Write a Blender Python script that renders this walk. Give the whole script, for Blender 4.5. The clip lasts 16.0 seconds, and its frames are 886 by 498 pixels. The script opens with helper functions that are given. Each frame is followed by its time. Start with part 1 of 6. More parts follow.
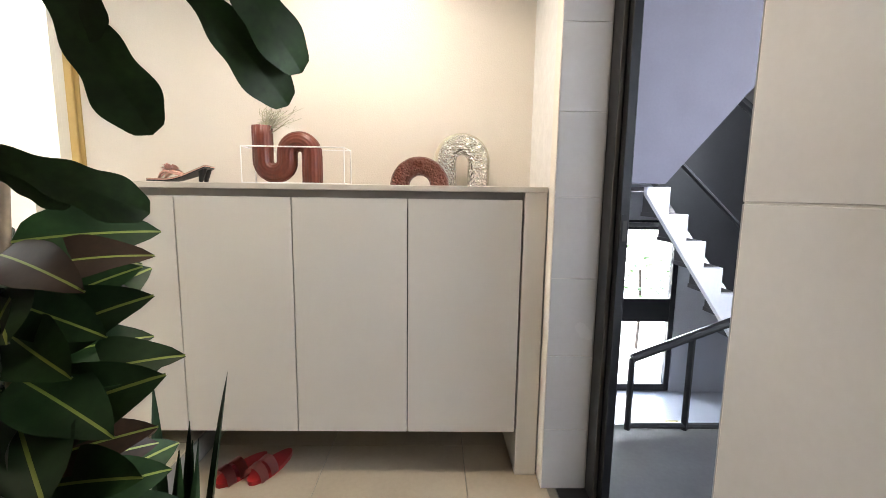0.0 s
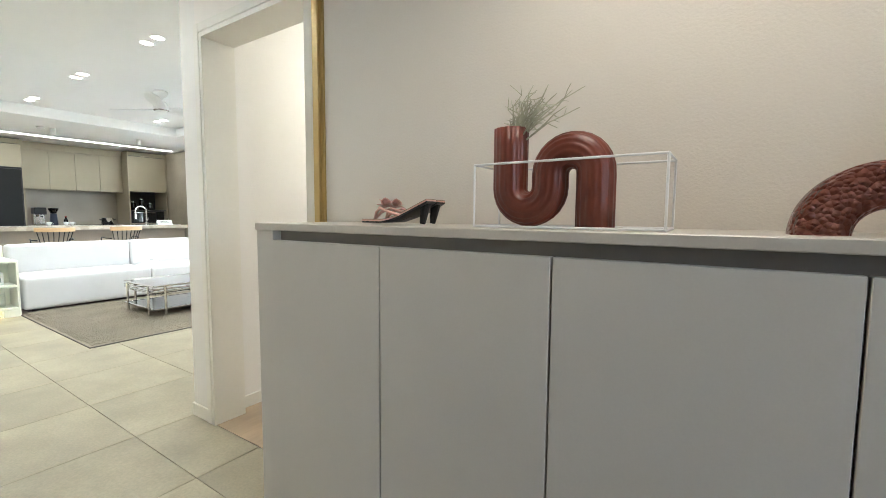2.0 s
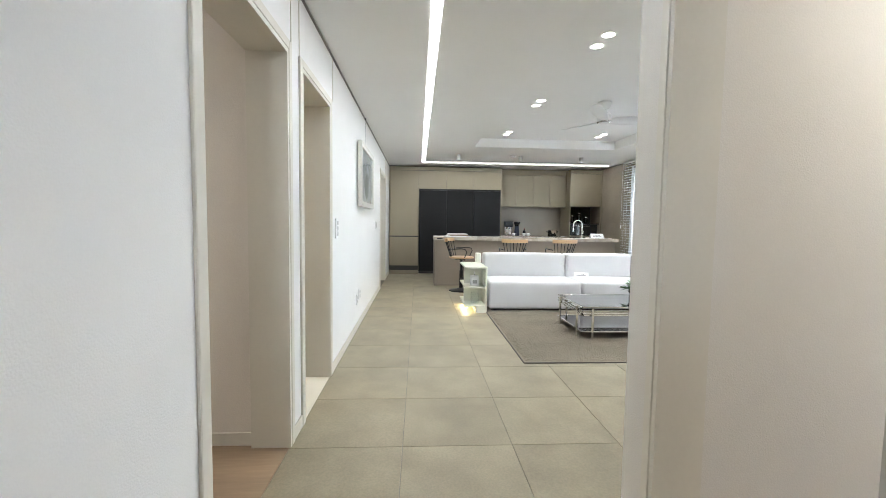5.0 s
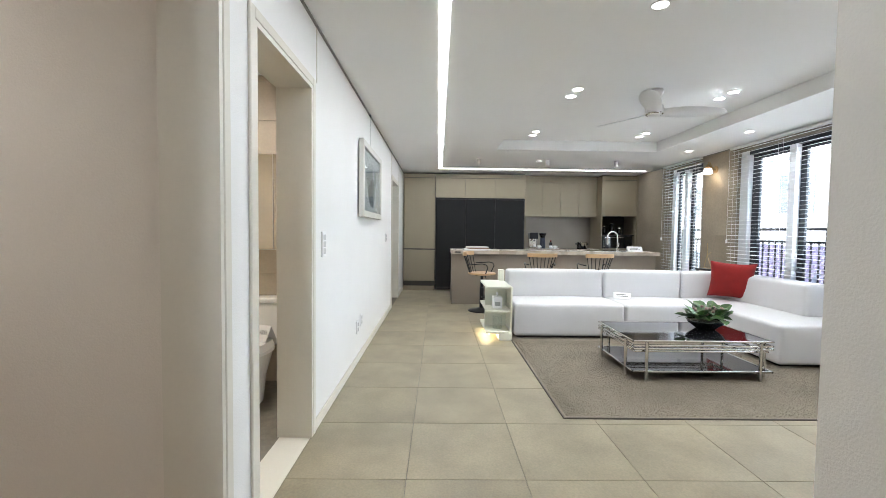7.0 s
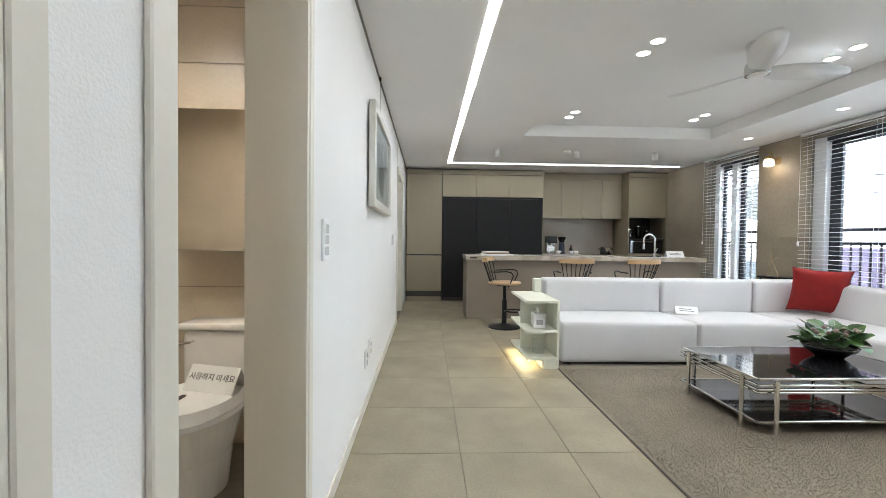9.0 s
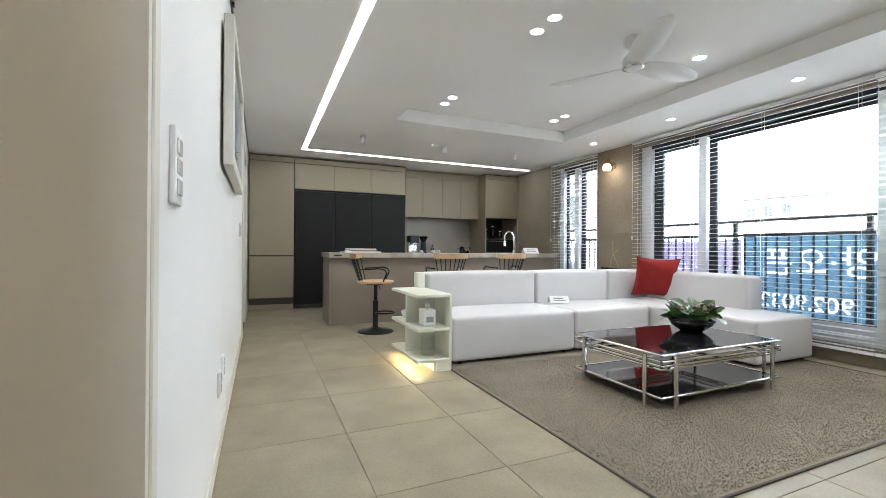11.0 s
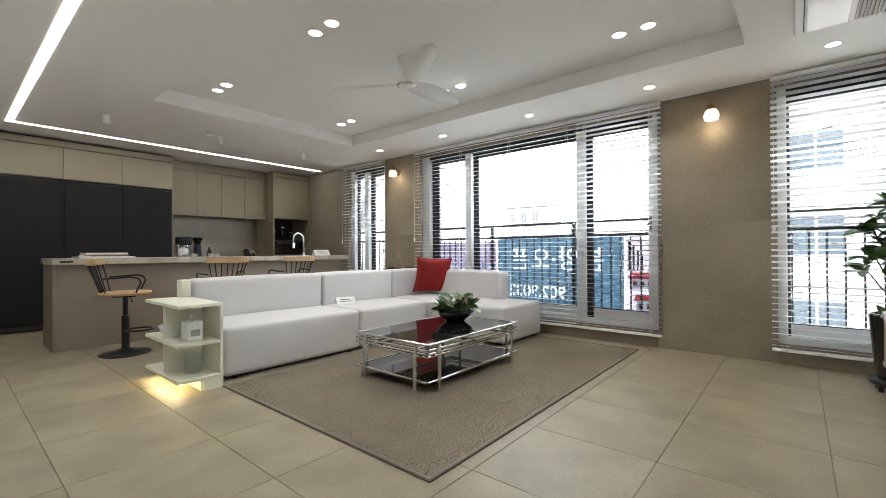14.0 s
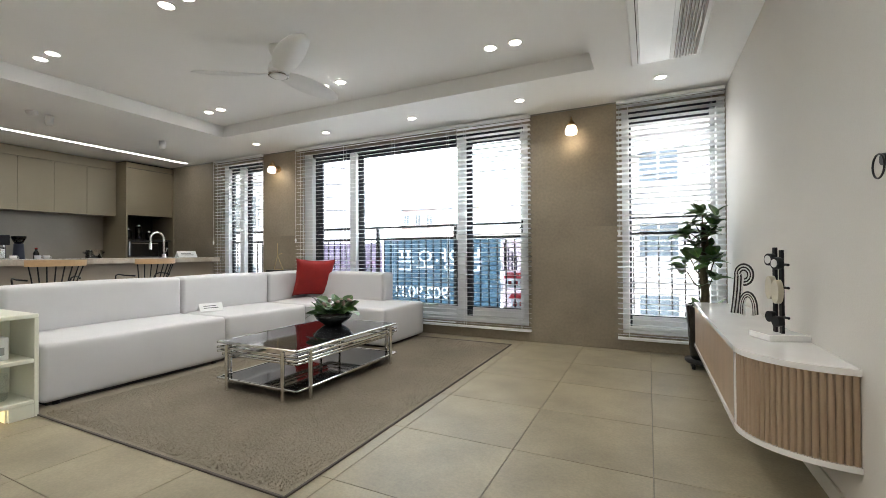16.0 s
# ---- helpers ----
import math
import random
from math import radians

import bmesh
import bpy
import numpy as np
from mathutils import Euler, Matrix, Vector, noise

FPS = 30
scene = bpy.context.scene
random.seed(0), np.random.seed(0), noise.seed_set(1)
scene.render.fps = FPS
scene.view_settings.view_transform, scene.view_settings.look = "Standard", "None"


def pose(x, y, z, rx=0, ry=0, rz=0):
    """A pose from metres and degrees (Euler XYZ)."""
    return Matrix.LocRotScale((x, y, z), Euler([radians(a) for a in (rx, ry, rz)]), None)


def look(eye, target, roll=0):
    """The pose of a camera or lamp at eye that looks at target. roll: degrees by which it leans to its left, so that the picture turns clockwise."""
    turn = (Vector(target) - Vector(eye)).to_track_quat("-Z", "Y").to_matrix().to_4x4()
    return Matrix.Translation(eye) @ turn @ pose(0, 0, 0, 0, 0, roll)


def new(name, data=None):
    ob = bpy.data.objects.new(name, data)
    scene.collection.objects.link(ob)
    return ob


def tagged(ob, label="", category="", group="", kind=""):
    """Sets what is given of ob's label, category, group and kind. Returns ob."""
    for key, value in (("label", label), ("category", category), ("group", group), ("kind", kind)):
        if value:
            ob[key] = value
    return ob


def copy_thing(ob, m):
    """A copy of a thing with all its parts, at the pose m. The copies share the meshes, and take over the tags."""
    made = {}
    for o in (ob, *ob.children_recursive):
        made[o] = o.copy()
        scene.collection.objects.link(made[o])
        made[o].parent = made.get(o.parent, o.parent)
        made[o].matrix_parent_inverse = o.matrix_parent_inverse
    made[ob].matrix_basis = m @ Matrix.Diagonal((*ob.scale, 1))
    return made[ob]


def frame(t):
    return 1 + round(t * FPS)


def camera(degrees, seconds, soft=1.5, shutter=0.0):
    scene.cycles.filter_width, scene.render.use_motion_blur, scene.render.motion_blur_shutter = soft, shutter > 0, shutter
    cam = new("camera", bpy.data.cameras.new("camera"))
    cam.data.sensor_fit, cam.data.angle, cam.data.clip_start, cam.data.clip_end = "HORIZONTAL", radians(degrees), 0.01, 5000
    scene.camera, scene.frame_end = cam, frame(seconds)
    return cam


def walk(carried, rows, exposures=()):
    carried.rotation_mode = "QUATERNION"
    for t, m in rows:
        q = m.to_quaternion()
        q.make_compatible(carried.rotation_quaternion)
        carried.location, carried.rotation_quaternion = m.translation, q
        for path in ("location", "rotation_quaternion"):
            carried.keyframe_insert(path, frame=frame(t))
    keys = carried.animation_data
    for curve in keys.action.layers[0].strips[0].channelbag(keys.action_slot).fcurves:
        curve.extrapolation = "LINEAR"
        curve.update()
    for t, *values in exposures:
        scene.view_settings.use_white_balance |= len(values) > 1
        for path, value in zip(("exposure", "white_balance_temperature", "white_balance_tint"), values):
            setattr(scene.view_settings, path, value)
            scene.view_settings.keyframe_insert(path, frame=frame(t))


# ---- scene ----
cam = camera(92.7, 16.0, soft=0.6)
PATH = [
    (0, (0.168, 0.13, 1.058), (0.201, 2.112, 0.797), 0.8),
    (0.5, (0.136, 0.406, 1.064), (0.076, 2.391, 0.823), 0.7),
    (1, (0.104, 0.635, 1.067), (-0.109, 2.615, 0.883), 0.9),
    (1.5, (0.037, 0.834, 1.095), (-0.575, 2.731, 0.931), 0.4),
    (1.7, (-0.021, 0.897, 1.097), (-0.846, 2.712, 0.938), 0.3),
    (2, (-0.112, 0.959, 1.115), (-1.211, 2.623, 0.955), 0.4),
    (2.2, (-0.16, 0.998, 1.135), (-1.453, 2.515, 0.965), -0.0),
    (2.5, (-0.227, 1.08, 1.148), (-1.814, 2.288, 0.992), 0.3),
    (3, (-0.272, 1.18, 1.163), (-2.132, 1.898, 1.012), 0.4),
    (3.5, (-0.39, 1.245, 1.18), (-2.35, 1.616, 1.035), 0.6),
    (4, (-0.611, 1.269, 1.174), (-2.593, 1.495, 1.028), 0.7),
    (6.5, (-1.482, 1.352, 1.204), (-3.479, 1.403, 1.107), 0.8),
    (7, (-1.722, 1.369, 1.204), (-3.72, 1.392, 1.121), 0.7),
    (7.5, (-1.932, 1.36, 1.183), (-3.931, 1.356, 1.112), 0.6),
    (8, (-2.183, 1.269, 1.188), (-4.182, 1.245, 1.128), 0.6),
    (10.5, (-3.319, 0.83, 0.96), (-5.237, 1.397, 0.957), 0.6),
    (11, (-3.351, 0.81, 0.944), (-5.186, 1.606, 0.949), 0.4),
    (11.5, (-3.336, 0.799, 0.957), (-5.076, 1.782, 0.961), 0.3),
    (12, (-3.315, 0.818, 0.95), (-4.973, 1.937, 0.957), 0.0),
    (12.5, (-3.284, 0.834, 0.949), (-4.849, 2.08, 0.958), -0.0),
    (13, (-3.275, 0.85, 0.952), (-4.763, 2.187, 0.961), -0.1),
    (13.5, (-3.256, 0.874, 0.947), (-4.653, 2.306, 0.959), -0.2),
    (14, (-3.236, 0.898, 0.953), (-4.52, 2.431, 0.964), -0.3),
    (14.5, (-3.213, 0.92, 0.947), (-4.391, 2.536, 0.961), -0.3),
    (15, (-3.195, 0.943, 0.952), (-4.262, 2.634, 0.966), -0.2),
    (15.5, (-3.172, 0.967, 0.949), (-4.147, 2.714, 0.965), -0.1),
    (16, (-3.134, 0.997, 0.945), (-4.008, 2.796, 0.963), -0.3),
]
EXPOSURES = [
    (0, 4.76, 6750, 10), (0.5, 4.68, 6650, 10), (1.0, 4.50, 6550, 10), (1.5, 3.92, 6400, 6), (2.0, 3.86, 6150, 4), (2.5, 3.86, 5950, 4), (3.0, 3.46, 5950, 6),
    (3.5, 3.40, 6000, 8), (4.0, 3.40, 6050, 8), (6.5, 3.18, 6200, 10), (7.5, 3.22, 6050, 10), (8.0, 2.96, 6200, 10), (10.5, 2.98, 6250, 10), (11.5, 2.95, 6250, 10),
    (12.0, 2.88, 6600, 10), (12.5, 2.66, 6750, 10), (13.5, 2.62, 6650, 10), (16, 2.66, 6650, 10),
]
walk(cam, [(t, look(eye, target, roll)) for t, eye, target, roll in PATH], EXPOSURES)

# ---- world, sun, exposure ----
world = bpy.data.worlds.new("sky")
scene.world = world
world.use_nodes = True
_wn = world.node_tree.nodes
_sky = _wn.new("ShaderNodeTexSky")
_sky.sky_type, _sky.sun_disc = "NISHITA", False
_sky.sun_elevation, _sky.sun_rotation = radians(50), radians(234)
_sky.air_density, _sky.dust_density = 1.0, 3.0
world.node_tree.links.new(_sky.outputs[0], _wn["Background"].inputs[0])
_wn["Background"].inputs[1].default_value = 0.15
_sun = new("sun", bpy.data.lights.new("sun", "SUN"))
_sun.data.energy, _sun.data.angle, _sun.data.color = 4.0, radians(10), (1, 0.96, 0.9)
_sun.matrix_world = look((0, 30, 40), (7, 35, 30))


LAMP = 0.16


def spot_lamp(name, x, y, z, watts, size=110, color=(1, 0.985, 0.96), radius=0.03):
    l = bpy.data.lights.new(name, "SPOT")
    l.energy, l.spot_size, l.spot_blend, l.color, l.shadow_soft_size = watts * LAMP, radians(size), 0.8, color, radius
    ob = new(name, l)
    ob.location = (x, y, z)
    return ob


def strip_lamp(name, m, sx, sy, watts, color):
    l = bpy.data.lights.new(name, "AREA")
    l.shape, l.size, l.size_y, l.energy, l.color = "RECTANGLE", sx, sy, watts * LAMP, color
    ob = new(name, l)
    ob.matrix_world = m
    return ob


BATH_W, ROOM_W = 72, 28
TWINS = [(x, y) for x in (-7.47, -5.80, -4.13) for y in (2.65, 4.115)]
SOFFIT = [(x, 4.95) for x in (-7.80, -6.62, -5.42, -4.23, -3.03)]
for x, y in TWINS:
    spot_lamp("twin_light", x, y, 2.50, 34, 125)
for x, y in SOFFIT:
    spot_lamp("soffit_light", x, y, 2.385, 16, 130)
strip_lamp("led_lamp", pose(-6.05, 1.39, 2.39), 7.3, 0.05, 27, (0.92, 0.965, 1.0))
strip_lamp("led_lamp", pose(-9.80, 3.35, 2.39), 0.05, 3.9, 8, (0.92, 0.965, 1.0))
spot_lamp("entry_light", -0.15, 1.52, 2.33, 18.5, 145, (1, 0.885, 0.775), 0.05)
# fill lamp at an added unseen stair window; daylight lamp inside the lobby door
strip_lamp("stair_fill_lamp", look((3.38, 0.8, 1.9), (1.9, 2.9, 0.7)), 1.1, 1.3, 32, (0.78, 0.86, 1.0))
strip_lamp("lobby_daylight", look((2.85, 5.54, -0.4), (2.2, 2.5, -0.6)), 0.8, 1.8, 14, (0.8, 0.88, 1.0))

from mathutils.bvhtree import BVHTree

# ---- materials ----


def mat(name, color, rough=0.5, metal=0.0, var=0.06, scale=4.0, bump=0.0, bscale=60.0, detail=6.0, dark=None, spec=0.5, obj_var=0.0, coat=0.0, stretch=None):
    """A principled material with broad and fine variation of colour, roughness and relief."""
    m = bpy.data.materials.new(name)
    m.use_nodes = True
    t = m.node_tree
    n, ln = t.nodes, t.links
    p = n["Principled BSDF"]
    p.inputs["Roughness"].default_value = rough
    p.inputs["Metallic"].default_value = metal
    p.inputs["Specular IOR Level"].default_value = spec
    p.inputs["Coat Weight"].default_value = coat
    tc = n.new("ShaderNodeTexCoord")
    vec = tc.outputs["Object"]
    if obj_var:
        info = n.new("ShaderNodeObjectInfo")
        add = n.new("ShaderNodeVectorMath")
        add.operation = "MULTIPLY_ADD"
        add.inputs[0].default_value = (37, 53, 11)
        ln.new(info.outputs["Random"], add.inputs[1])
        ln.new(vec, add.inputs[2])
        vec = add.outputs[0]
    if stretch:
        mp = n.new("ShaderNodeMapping")
        mp.inputs["Scale"].default_value = stretch
        ln.new(vec, mp.inputs[0])
        vec = mp.outputs[0]
    a = n.new("ShaderNodeTexNoise")
    a.inputs["Scale"].default_value, a.inputs["Detail"].default_value = scale, detail
    b = n.new("ShaderNodeTexNoise")
    b.inputs["Scale"].default_value, b.inputs["Detail"].default_value = bscale, 3
    ln.new(vec, a.inputs["Vector"])
    ln.new(vec, b.inputs["Vector"])
    mix = n.new("ShaderNodeMix")
    mix.data_type = "RGBA"
    ramp = n.new("ShaderNodeMapRange")
    ramp.inputs[1].default_value, ramp.inputs[2].default_value = 0.3, 0.7
    ln.new(a.outputs["Fac"], ramp.inputs[0])
    d = dark or tuple(c * (1 - 2 * var) for c in color)
    mix.inputs[6].default_value = (*d, 1)
    mix.inputs[7].default_value = (*color, 1)
    ln.new(ramp.outputs[0], mix.inputs[0])
    out = mix.outputs[2]
    fine = n.new("ShaderNodeMix")
    fine.data_type, fine.blend_type = "RGBA", "MULTIPLY"
    fine.inputs[0].default_value = 1.0
    fr = n.new("ShaderNodeMapRange")
    fr.inputs[1].default_value, fr.inputs[2].default_value = 0.3, 0.7
    fr.inputs[3].default_value, fr.inputs[4].default_value = 1 - var, 1.0
    ln.new(b.outputs["Fac"], fr.inputs[0])
    ln.new(out, fine.inputs[6])
    ln.new(fr.outputs[0], fine.inputs[7])
    out = fine.outputs[2]
    if obj_var:
        hv = n.new("ShaderNodeHueSaturation")
        mr = n.new("ShaderNodeMapRange")
        mr.inputs[3].default_value, mr.inputs[4].default_value = 1 - obj_var, 1 + obj_var
        ln.new(info.outputs["Random"], mr.inputs[0])
        ln.new(mr.outputs[0], hv.inputs["Value"])
        ln.new(out, hv.inputs["Color"])
        out = hv.outputs[0]
    ln.new(out, p.inputs["Base Color"])
    rr = n.new("ShaderNodeMapRange")
    rr.inputs[3].default_value, rr.inputs[4].default_value = max(0.02, rough - 0.06), min(1, rough + 0.06)
    ln.new(a.outputs["Fac"], rr.inputs[0])
    ln.new(rr.outputs[0], p.inputs["Roughness"])
    if bump:
        bp = n.new("ShaderNodeBump")
        bp.inputs["Strength"].default_value, bp.inputs["Distance"].default_value = min(1, bump), 0.004
        ln.new(b.outputs["Fac"], bp.inputs["Height"])
        ln.new(bp.outputs[0], p.inputs["Normal"])
    return m


def glow(name, color, strength):
    m = bpy.data.materials.new(name)
    m.use_nodes = True
    p = m.node_tree.nodes["Principled BSDF"]
    p.inputs["Base Color"].default_value = (*color, 1)
    p.inputs["Emission Color"].default_value = (*color, 1)
    p.inputs["Emission Strength"].default_value = strength * 0.4
    return m


def glass(name, color=(1, 1, 1), rough=0.0, tint=0.0):
    m = bpy.data.materials.new(name)
    m.use_nodes = True
    t = m.node_tree
    n, ln = t.nodes, t.links
    n.remove(n["Principled BSDF"])
    tr = n.new("ShaderNodeBsdfTransparent")
    tr.inputs[0].default_value = (*color, 1)
    gl = n.new("ShaderNodeBsdfGlossy")
    gl.inputs["Roughness"].default_value = rough
    lw = n.new("ShaderNodeLayerWeight")
    lw.inputs["Blend"].default_value = 0.25
    fr = n.new("ShaderNodeMapRange")
    fr.inputs[3].default_value, fr.inputs[4].default_value = 0.035, 0.45
    ln.new(lw.outputs["Facing"], fr.inputs[0])
    mx = n.new("ShaderNodeMixShader")
    ln.new(fr.outputs[0], mx.inputs[0])
    ln.new(tr.outputs[0], mx.inputs[1])
    ln.new(gl.outputs[0], mx.inputs[2])
    ln.new(mx.outputs[0], n["Material Output"].inputs[0])
    return m


WHITE_PAPER = mat("white_wallpaper", (0.80, 0.79, 0.77), 0.75, var=0.02, scale=1.5, bump=0.25, bscale=180)
CREAM_PAPER = mat("cream_wallpaper", (0.74, 0.69, 0.62), 0.75, var=0.03, scale=1.2, bump=0.25, bscale=160)
CEIL = mat("ceiling_paper", (0.88, 0.88, 0.87), 0.8, var=0.02, scale=1, bump=0.2, bscale=200)
TRIM = mat("cream_trim", (0.67, 0.635, 0.55), 0.45, var=0.02, scale=3)
TAUPE_WALL = mat("taupe_wall_panel", (0.345, 0.290, 0.212), 0.55, var=0.15, scale=1.6, bump=0.12, bscale=40, obj_var=0.05)
FLOOR_TILE = mat("porcelain_floor", (0.355, 0.304, 0.205), 0.5, var=0.16, scale=3.0, bump=0.03, bscale=90, obj_var=0.035, spec=0.38)
ENTRY_TILE = mat("entry_floor_tile", (0.36, 0.295, 0.21), 0.42, var=0.07, scale=3, obj_var=0.03)
GROUT = mat("grout", (0.24, 0.22, 0.18), 0.9, var=0.1, scale=20)
CAB_GREY = mat("taupe_cabinet", (0.27, 0.228, 0.152), 0.5, var=0.03, scale=2, bump=0.05, bscale=220)
CAB_CREAM = mat("cream_cabinet", (0.60, 0.56, 0.50), 0.48, var=0.025, scale=2, bump=0.05, bscale=220)
CAB_TOP = mat("cream_cabinet_top", (0.58, 0.53, 0.46), 0.4, var=0.05, scale=9, bump=0.03, bscale=200)
# flat dark standing in for shade in gaps; also for black seals and straps
SHADOW = mat("gap_shade_and_dark_parts", (0.05, 0.045, 0.04), 0.8, var=0.05)
RECESS = mat("taupe_grip_rail", (0.28, 0.25, 0.22), 0.5, var=0.03)
FRIDGE = mat("anthracite_fridge", (0.011, 0.0105, 0.0105), 0.6, 0.0, var=0.05, scale=2, bump=0.03, bscale=300, spec=0.25)
STONE_TOP = mat("beige_stone_top", (0.50, 0.43, 0.35), 0.28, var=0.12, scale=7, bscale=60)
LEATHER = mat("white_leatherette", (0.60, 0.592, 0.592), 0.55, var=0.025, scale=3, bump=0.35, bscale=420)
RED = mat("red_velvet", (0.30, 0.012, 0.010), 0.9, var=0.12, scale=6, bump=0.5, bscale=400)
CHROME = mat("chrome", (0.75, 0.74, 0.72), 0.12, 1.0, var=0.03, scale=5)
BLACK_METAL = mat("black_metal", (0.014, 0.014, 0.015), 0.4, 0.4, var=0.1)
BLACK_GLOSS = mat("black_gloss", (0.008, 0.008, 0.009), 0.05, 0.0, var=0.05, coat=0.3)
GOLD = mat("gold_frame", (0.50, 0.36, 0.14), 0.35, 0.55, var=0.04, scale=3)
WHITE_PLASTIC = mat("white_plastic", (0.80, 0.80, 0.79), 0.35, var=0.02)
WHITE_LACQ = mat("white_lacquer", (0.82, 0.81, 0.79), 0.14, var=0.02, coat=0.2)
DARK_SASH_AND_SHADE = mat("dark_sash_and_shade", (0.022, 0.026, 0.034), 0.4, 0.2, var=0.06)
OAK = mat("oak_slats", (0.43, 0.315, 0.215), 0.5, var=0.10, scale=9, bump=0.15, bscale=90, stretch=(1, 1, 0.12))
BEECH = mat("light_beech", (0.58, 0.37, 0.19), 0.45, var=0.10, scale=10, stretch=(1, 0.15, 1))
GLASS = glass("clear_glass", (0.96, 0.98, 0.98))
SMOKE = glass("smoked_glass", (0.16, 0.16, 0.17))
WALL_TILE = mat("white_wall_tile", (0.60, 0.60, 0.61), 0.25, var=0.03, scale=3, obj_var=0.02)
LEAF = mat("leaf_green", (0.075, 0.18, 0.042), 0.4, var=0.25, scale=12, obj_var=0.2)
SOIL = mat("soil", (0.05, 0.035, 0.025), 0.95, var=0.3, scale=40, bump=0.8, bscale=120)

# ---- mesh helpers ----


def mesh_ob(name, bm, material, parent=None, label="", smooth=False):
    me = bpy.data.meshes.new(name)
    bm.normal_update()
    bm.to_mesh(me)
    bm.free()
    for mt in (material if isinstance(material, (list, tuple)) else [material]):
        me.materials.append(mt)
    if smooth:
        me.polygons.foreach_set("use_smooth", [True] * len(me.polygons))
    ob = new(name, me)
    if parent:
        ob.parent = parent
    if label:
        ob["label"] = label
    return ob


def part(name, bm, material, parent, label="", smooth=False):
    return mesh_ob(name, bm, material, parent, label, smooth)


def thing(name, label, category, group="", m=None):
    ob = new(name)
    ob.empty_display_size = 0.1
    if m is not None:
        ob.matrix_world = m
    return tagged(ob, label, category, group)


def structure(name, bm, material, label="", parent=None):
    return tagged(mesh_ob(name, bm, material, parent), label, "", "", "structure")


def add_box(bm, x0, y0, z0, x1, y1, z1, bevel=0.0, seg=1, mi=0):
    g = bmesh.ops.create_cube(bm, size=1)
    vs = g["verts"]
    sx, sy, sz = abs(x1 - x0), abs(y1 - y0), abs(z1 - z0)
    cx, cy, cz = (x0 + x1) / 2, (y0 + y1) / 2, (z0 + z1) / 2
    for v in vs:
        v.co = Vector((v.co.x * sx + cx, v.co.y * sy + cy, v.co.z * sz + cz))
    fs = {f for v in vs for f in v.link_faces}
    for f in fs:
        f.material_index = mi
    if bevel:
        es = list({e for v in vs for e in v.link_edges})
        bmesh.ops.bevel(bm, geom=es, offset=bevel, segments=seg, profile=0.5, affect="EDGES")
    return bm


def box(x0, y0, z0, x1, y1, z1, bevel=0.0, seg=1):
    return add_box(bmesh.new(), x0, y0, z0, x1, y1, z1, bevel, seg)


def add_cyl(bm, p, q, r, seg=16, r2=None, cap=True):
    p, q = Vector(p), Vector(q)
    d = q - p
    g = bmesh.ops.create_cone(bm, cap_ends=cap, segments=seg, radius1=r, radius2=r if r2 is None else r2, depth=d.length)
    rot = d.to_track_quat("Z", "Y").to_matrix().to_4x4()
    bmesh.ops.transform(bm, matrix=Matrix.Translation((p + q) / 2) @ rot, verts=g["verts"])
    return bm


def cyl(p, q, r, seg=16, r2=None):
    return add_cyl(bmesh.new(), p, q, r, seg, r2)


def add_tube(bm, pts, r, seg=8, closed=False, taper=None):
    """A round tube along points, swept with turning frames."""
    pts = [Vector(p) for p in pts]
    n = len(pts)
    rings = []
    up = None
    for i, p in enumerate(pts):
        if closed:
            d = pts[(i + 1) % n] - pts[i - 1]
        else:
            d = pts[min(i + 1, n - 1)] - pts[max(i - 1, 0)]
        d.normalize()
        if up is None:
            up = d.orthogonal().normalized()
        else:
            up = (up - d * up.dot(d))
            up = up.normalized() if up.length > 1e-6 else d.orthogonal().normalized()
        side = d.cross(up)
        rr = r * (taper[i] if taper else 1)
        rings.append([bm.verts.new(p + rr * (math.cos(a) * up + math.sin(a) * side)) for a in (2 * math.pi * k / seg for k in range(seg))])
    m = n if closed else n - 1
    for i in range(m):
        a, b = rings[i], rings[(i + 1) % n]
        for k in range(seg):
            bm.faces.new((a[k], a[(k + 1) % seg], b[(k + 1) % seg], b[k]))
    if not closed:
        bm.faces.new(rings[0][::-1])
        bm.faces.new(rings[-1])
    return bm


def tube(pts, r, seg=8, closed=False, taper=None):
    bm = add_tube(bmesh.new(), pts, r, seg, closed, taper)
    bmesh.ops.recalc_face_normals(bm, faces=bm.faces)
    return bm


def lathe(profile, seg=32, centre=(0, 0, 0)):
    """A turned body from (radius, height) pairs."""
    bm = bmesh.new()
    cx, cy, cz = centre
    rings = []
    for r, z in profile:
        if r < 1e-5:
            rings.append([bm.verts.new((cx, cy, cz + z))])
        else:
            rings.append([bm.verts.new((cx + r * math.cos(2 * math.pi * k / seg), cy + r * math.sin(2 * math.pi * k / seg), cz + z)) for k in range(seg)])
    for a, b in zip(rings, rings[1:]):
        for k in range(seg):
            j = (k + 1) % seg
            if len(a) == 1 and len(b) > 1:
                bm.faces.new((a[0], b[j], b[k]))
            elif len(b) == 1 and len(a) > 1:
                bm.faces.new((a[k], a[j], b[0]))
            elif len(a) > 1:
                bm.faces.new((a[k], a[j], b[j], b[k]))
    bmesh.ops.recalc_face_normals(bm, faces=bm.faces)
    return bm


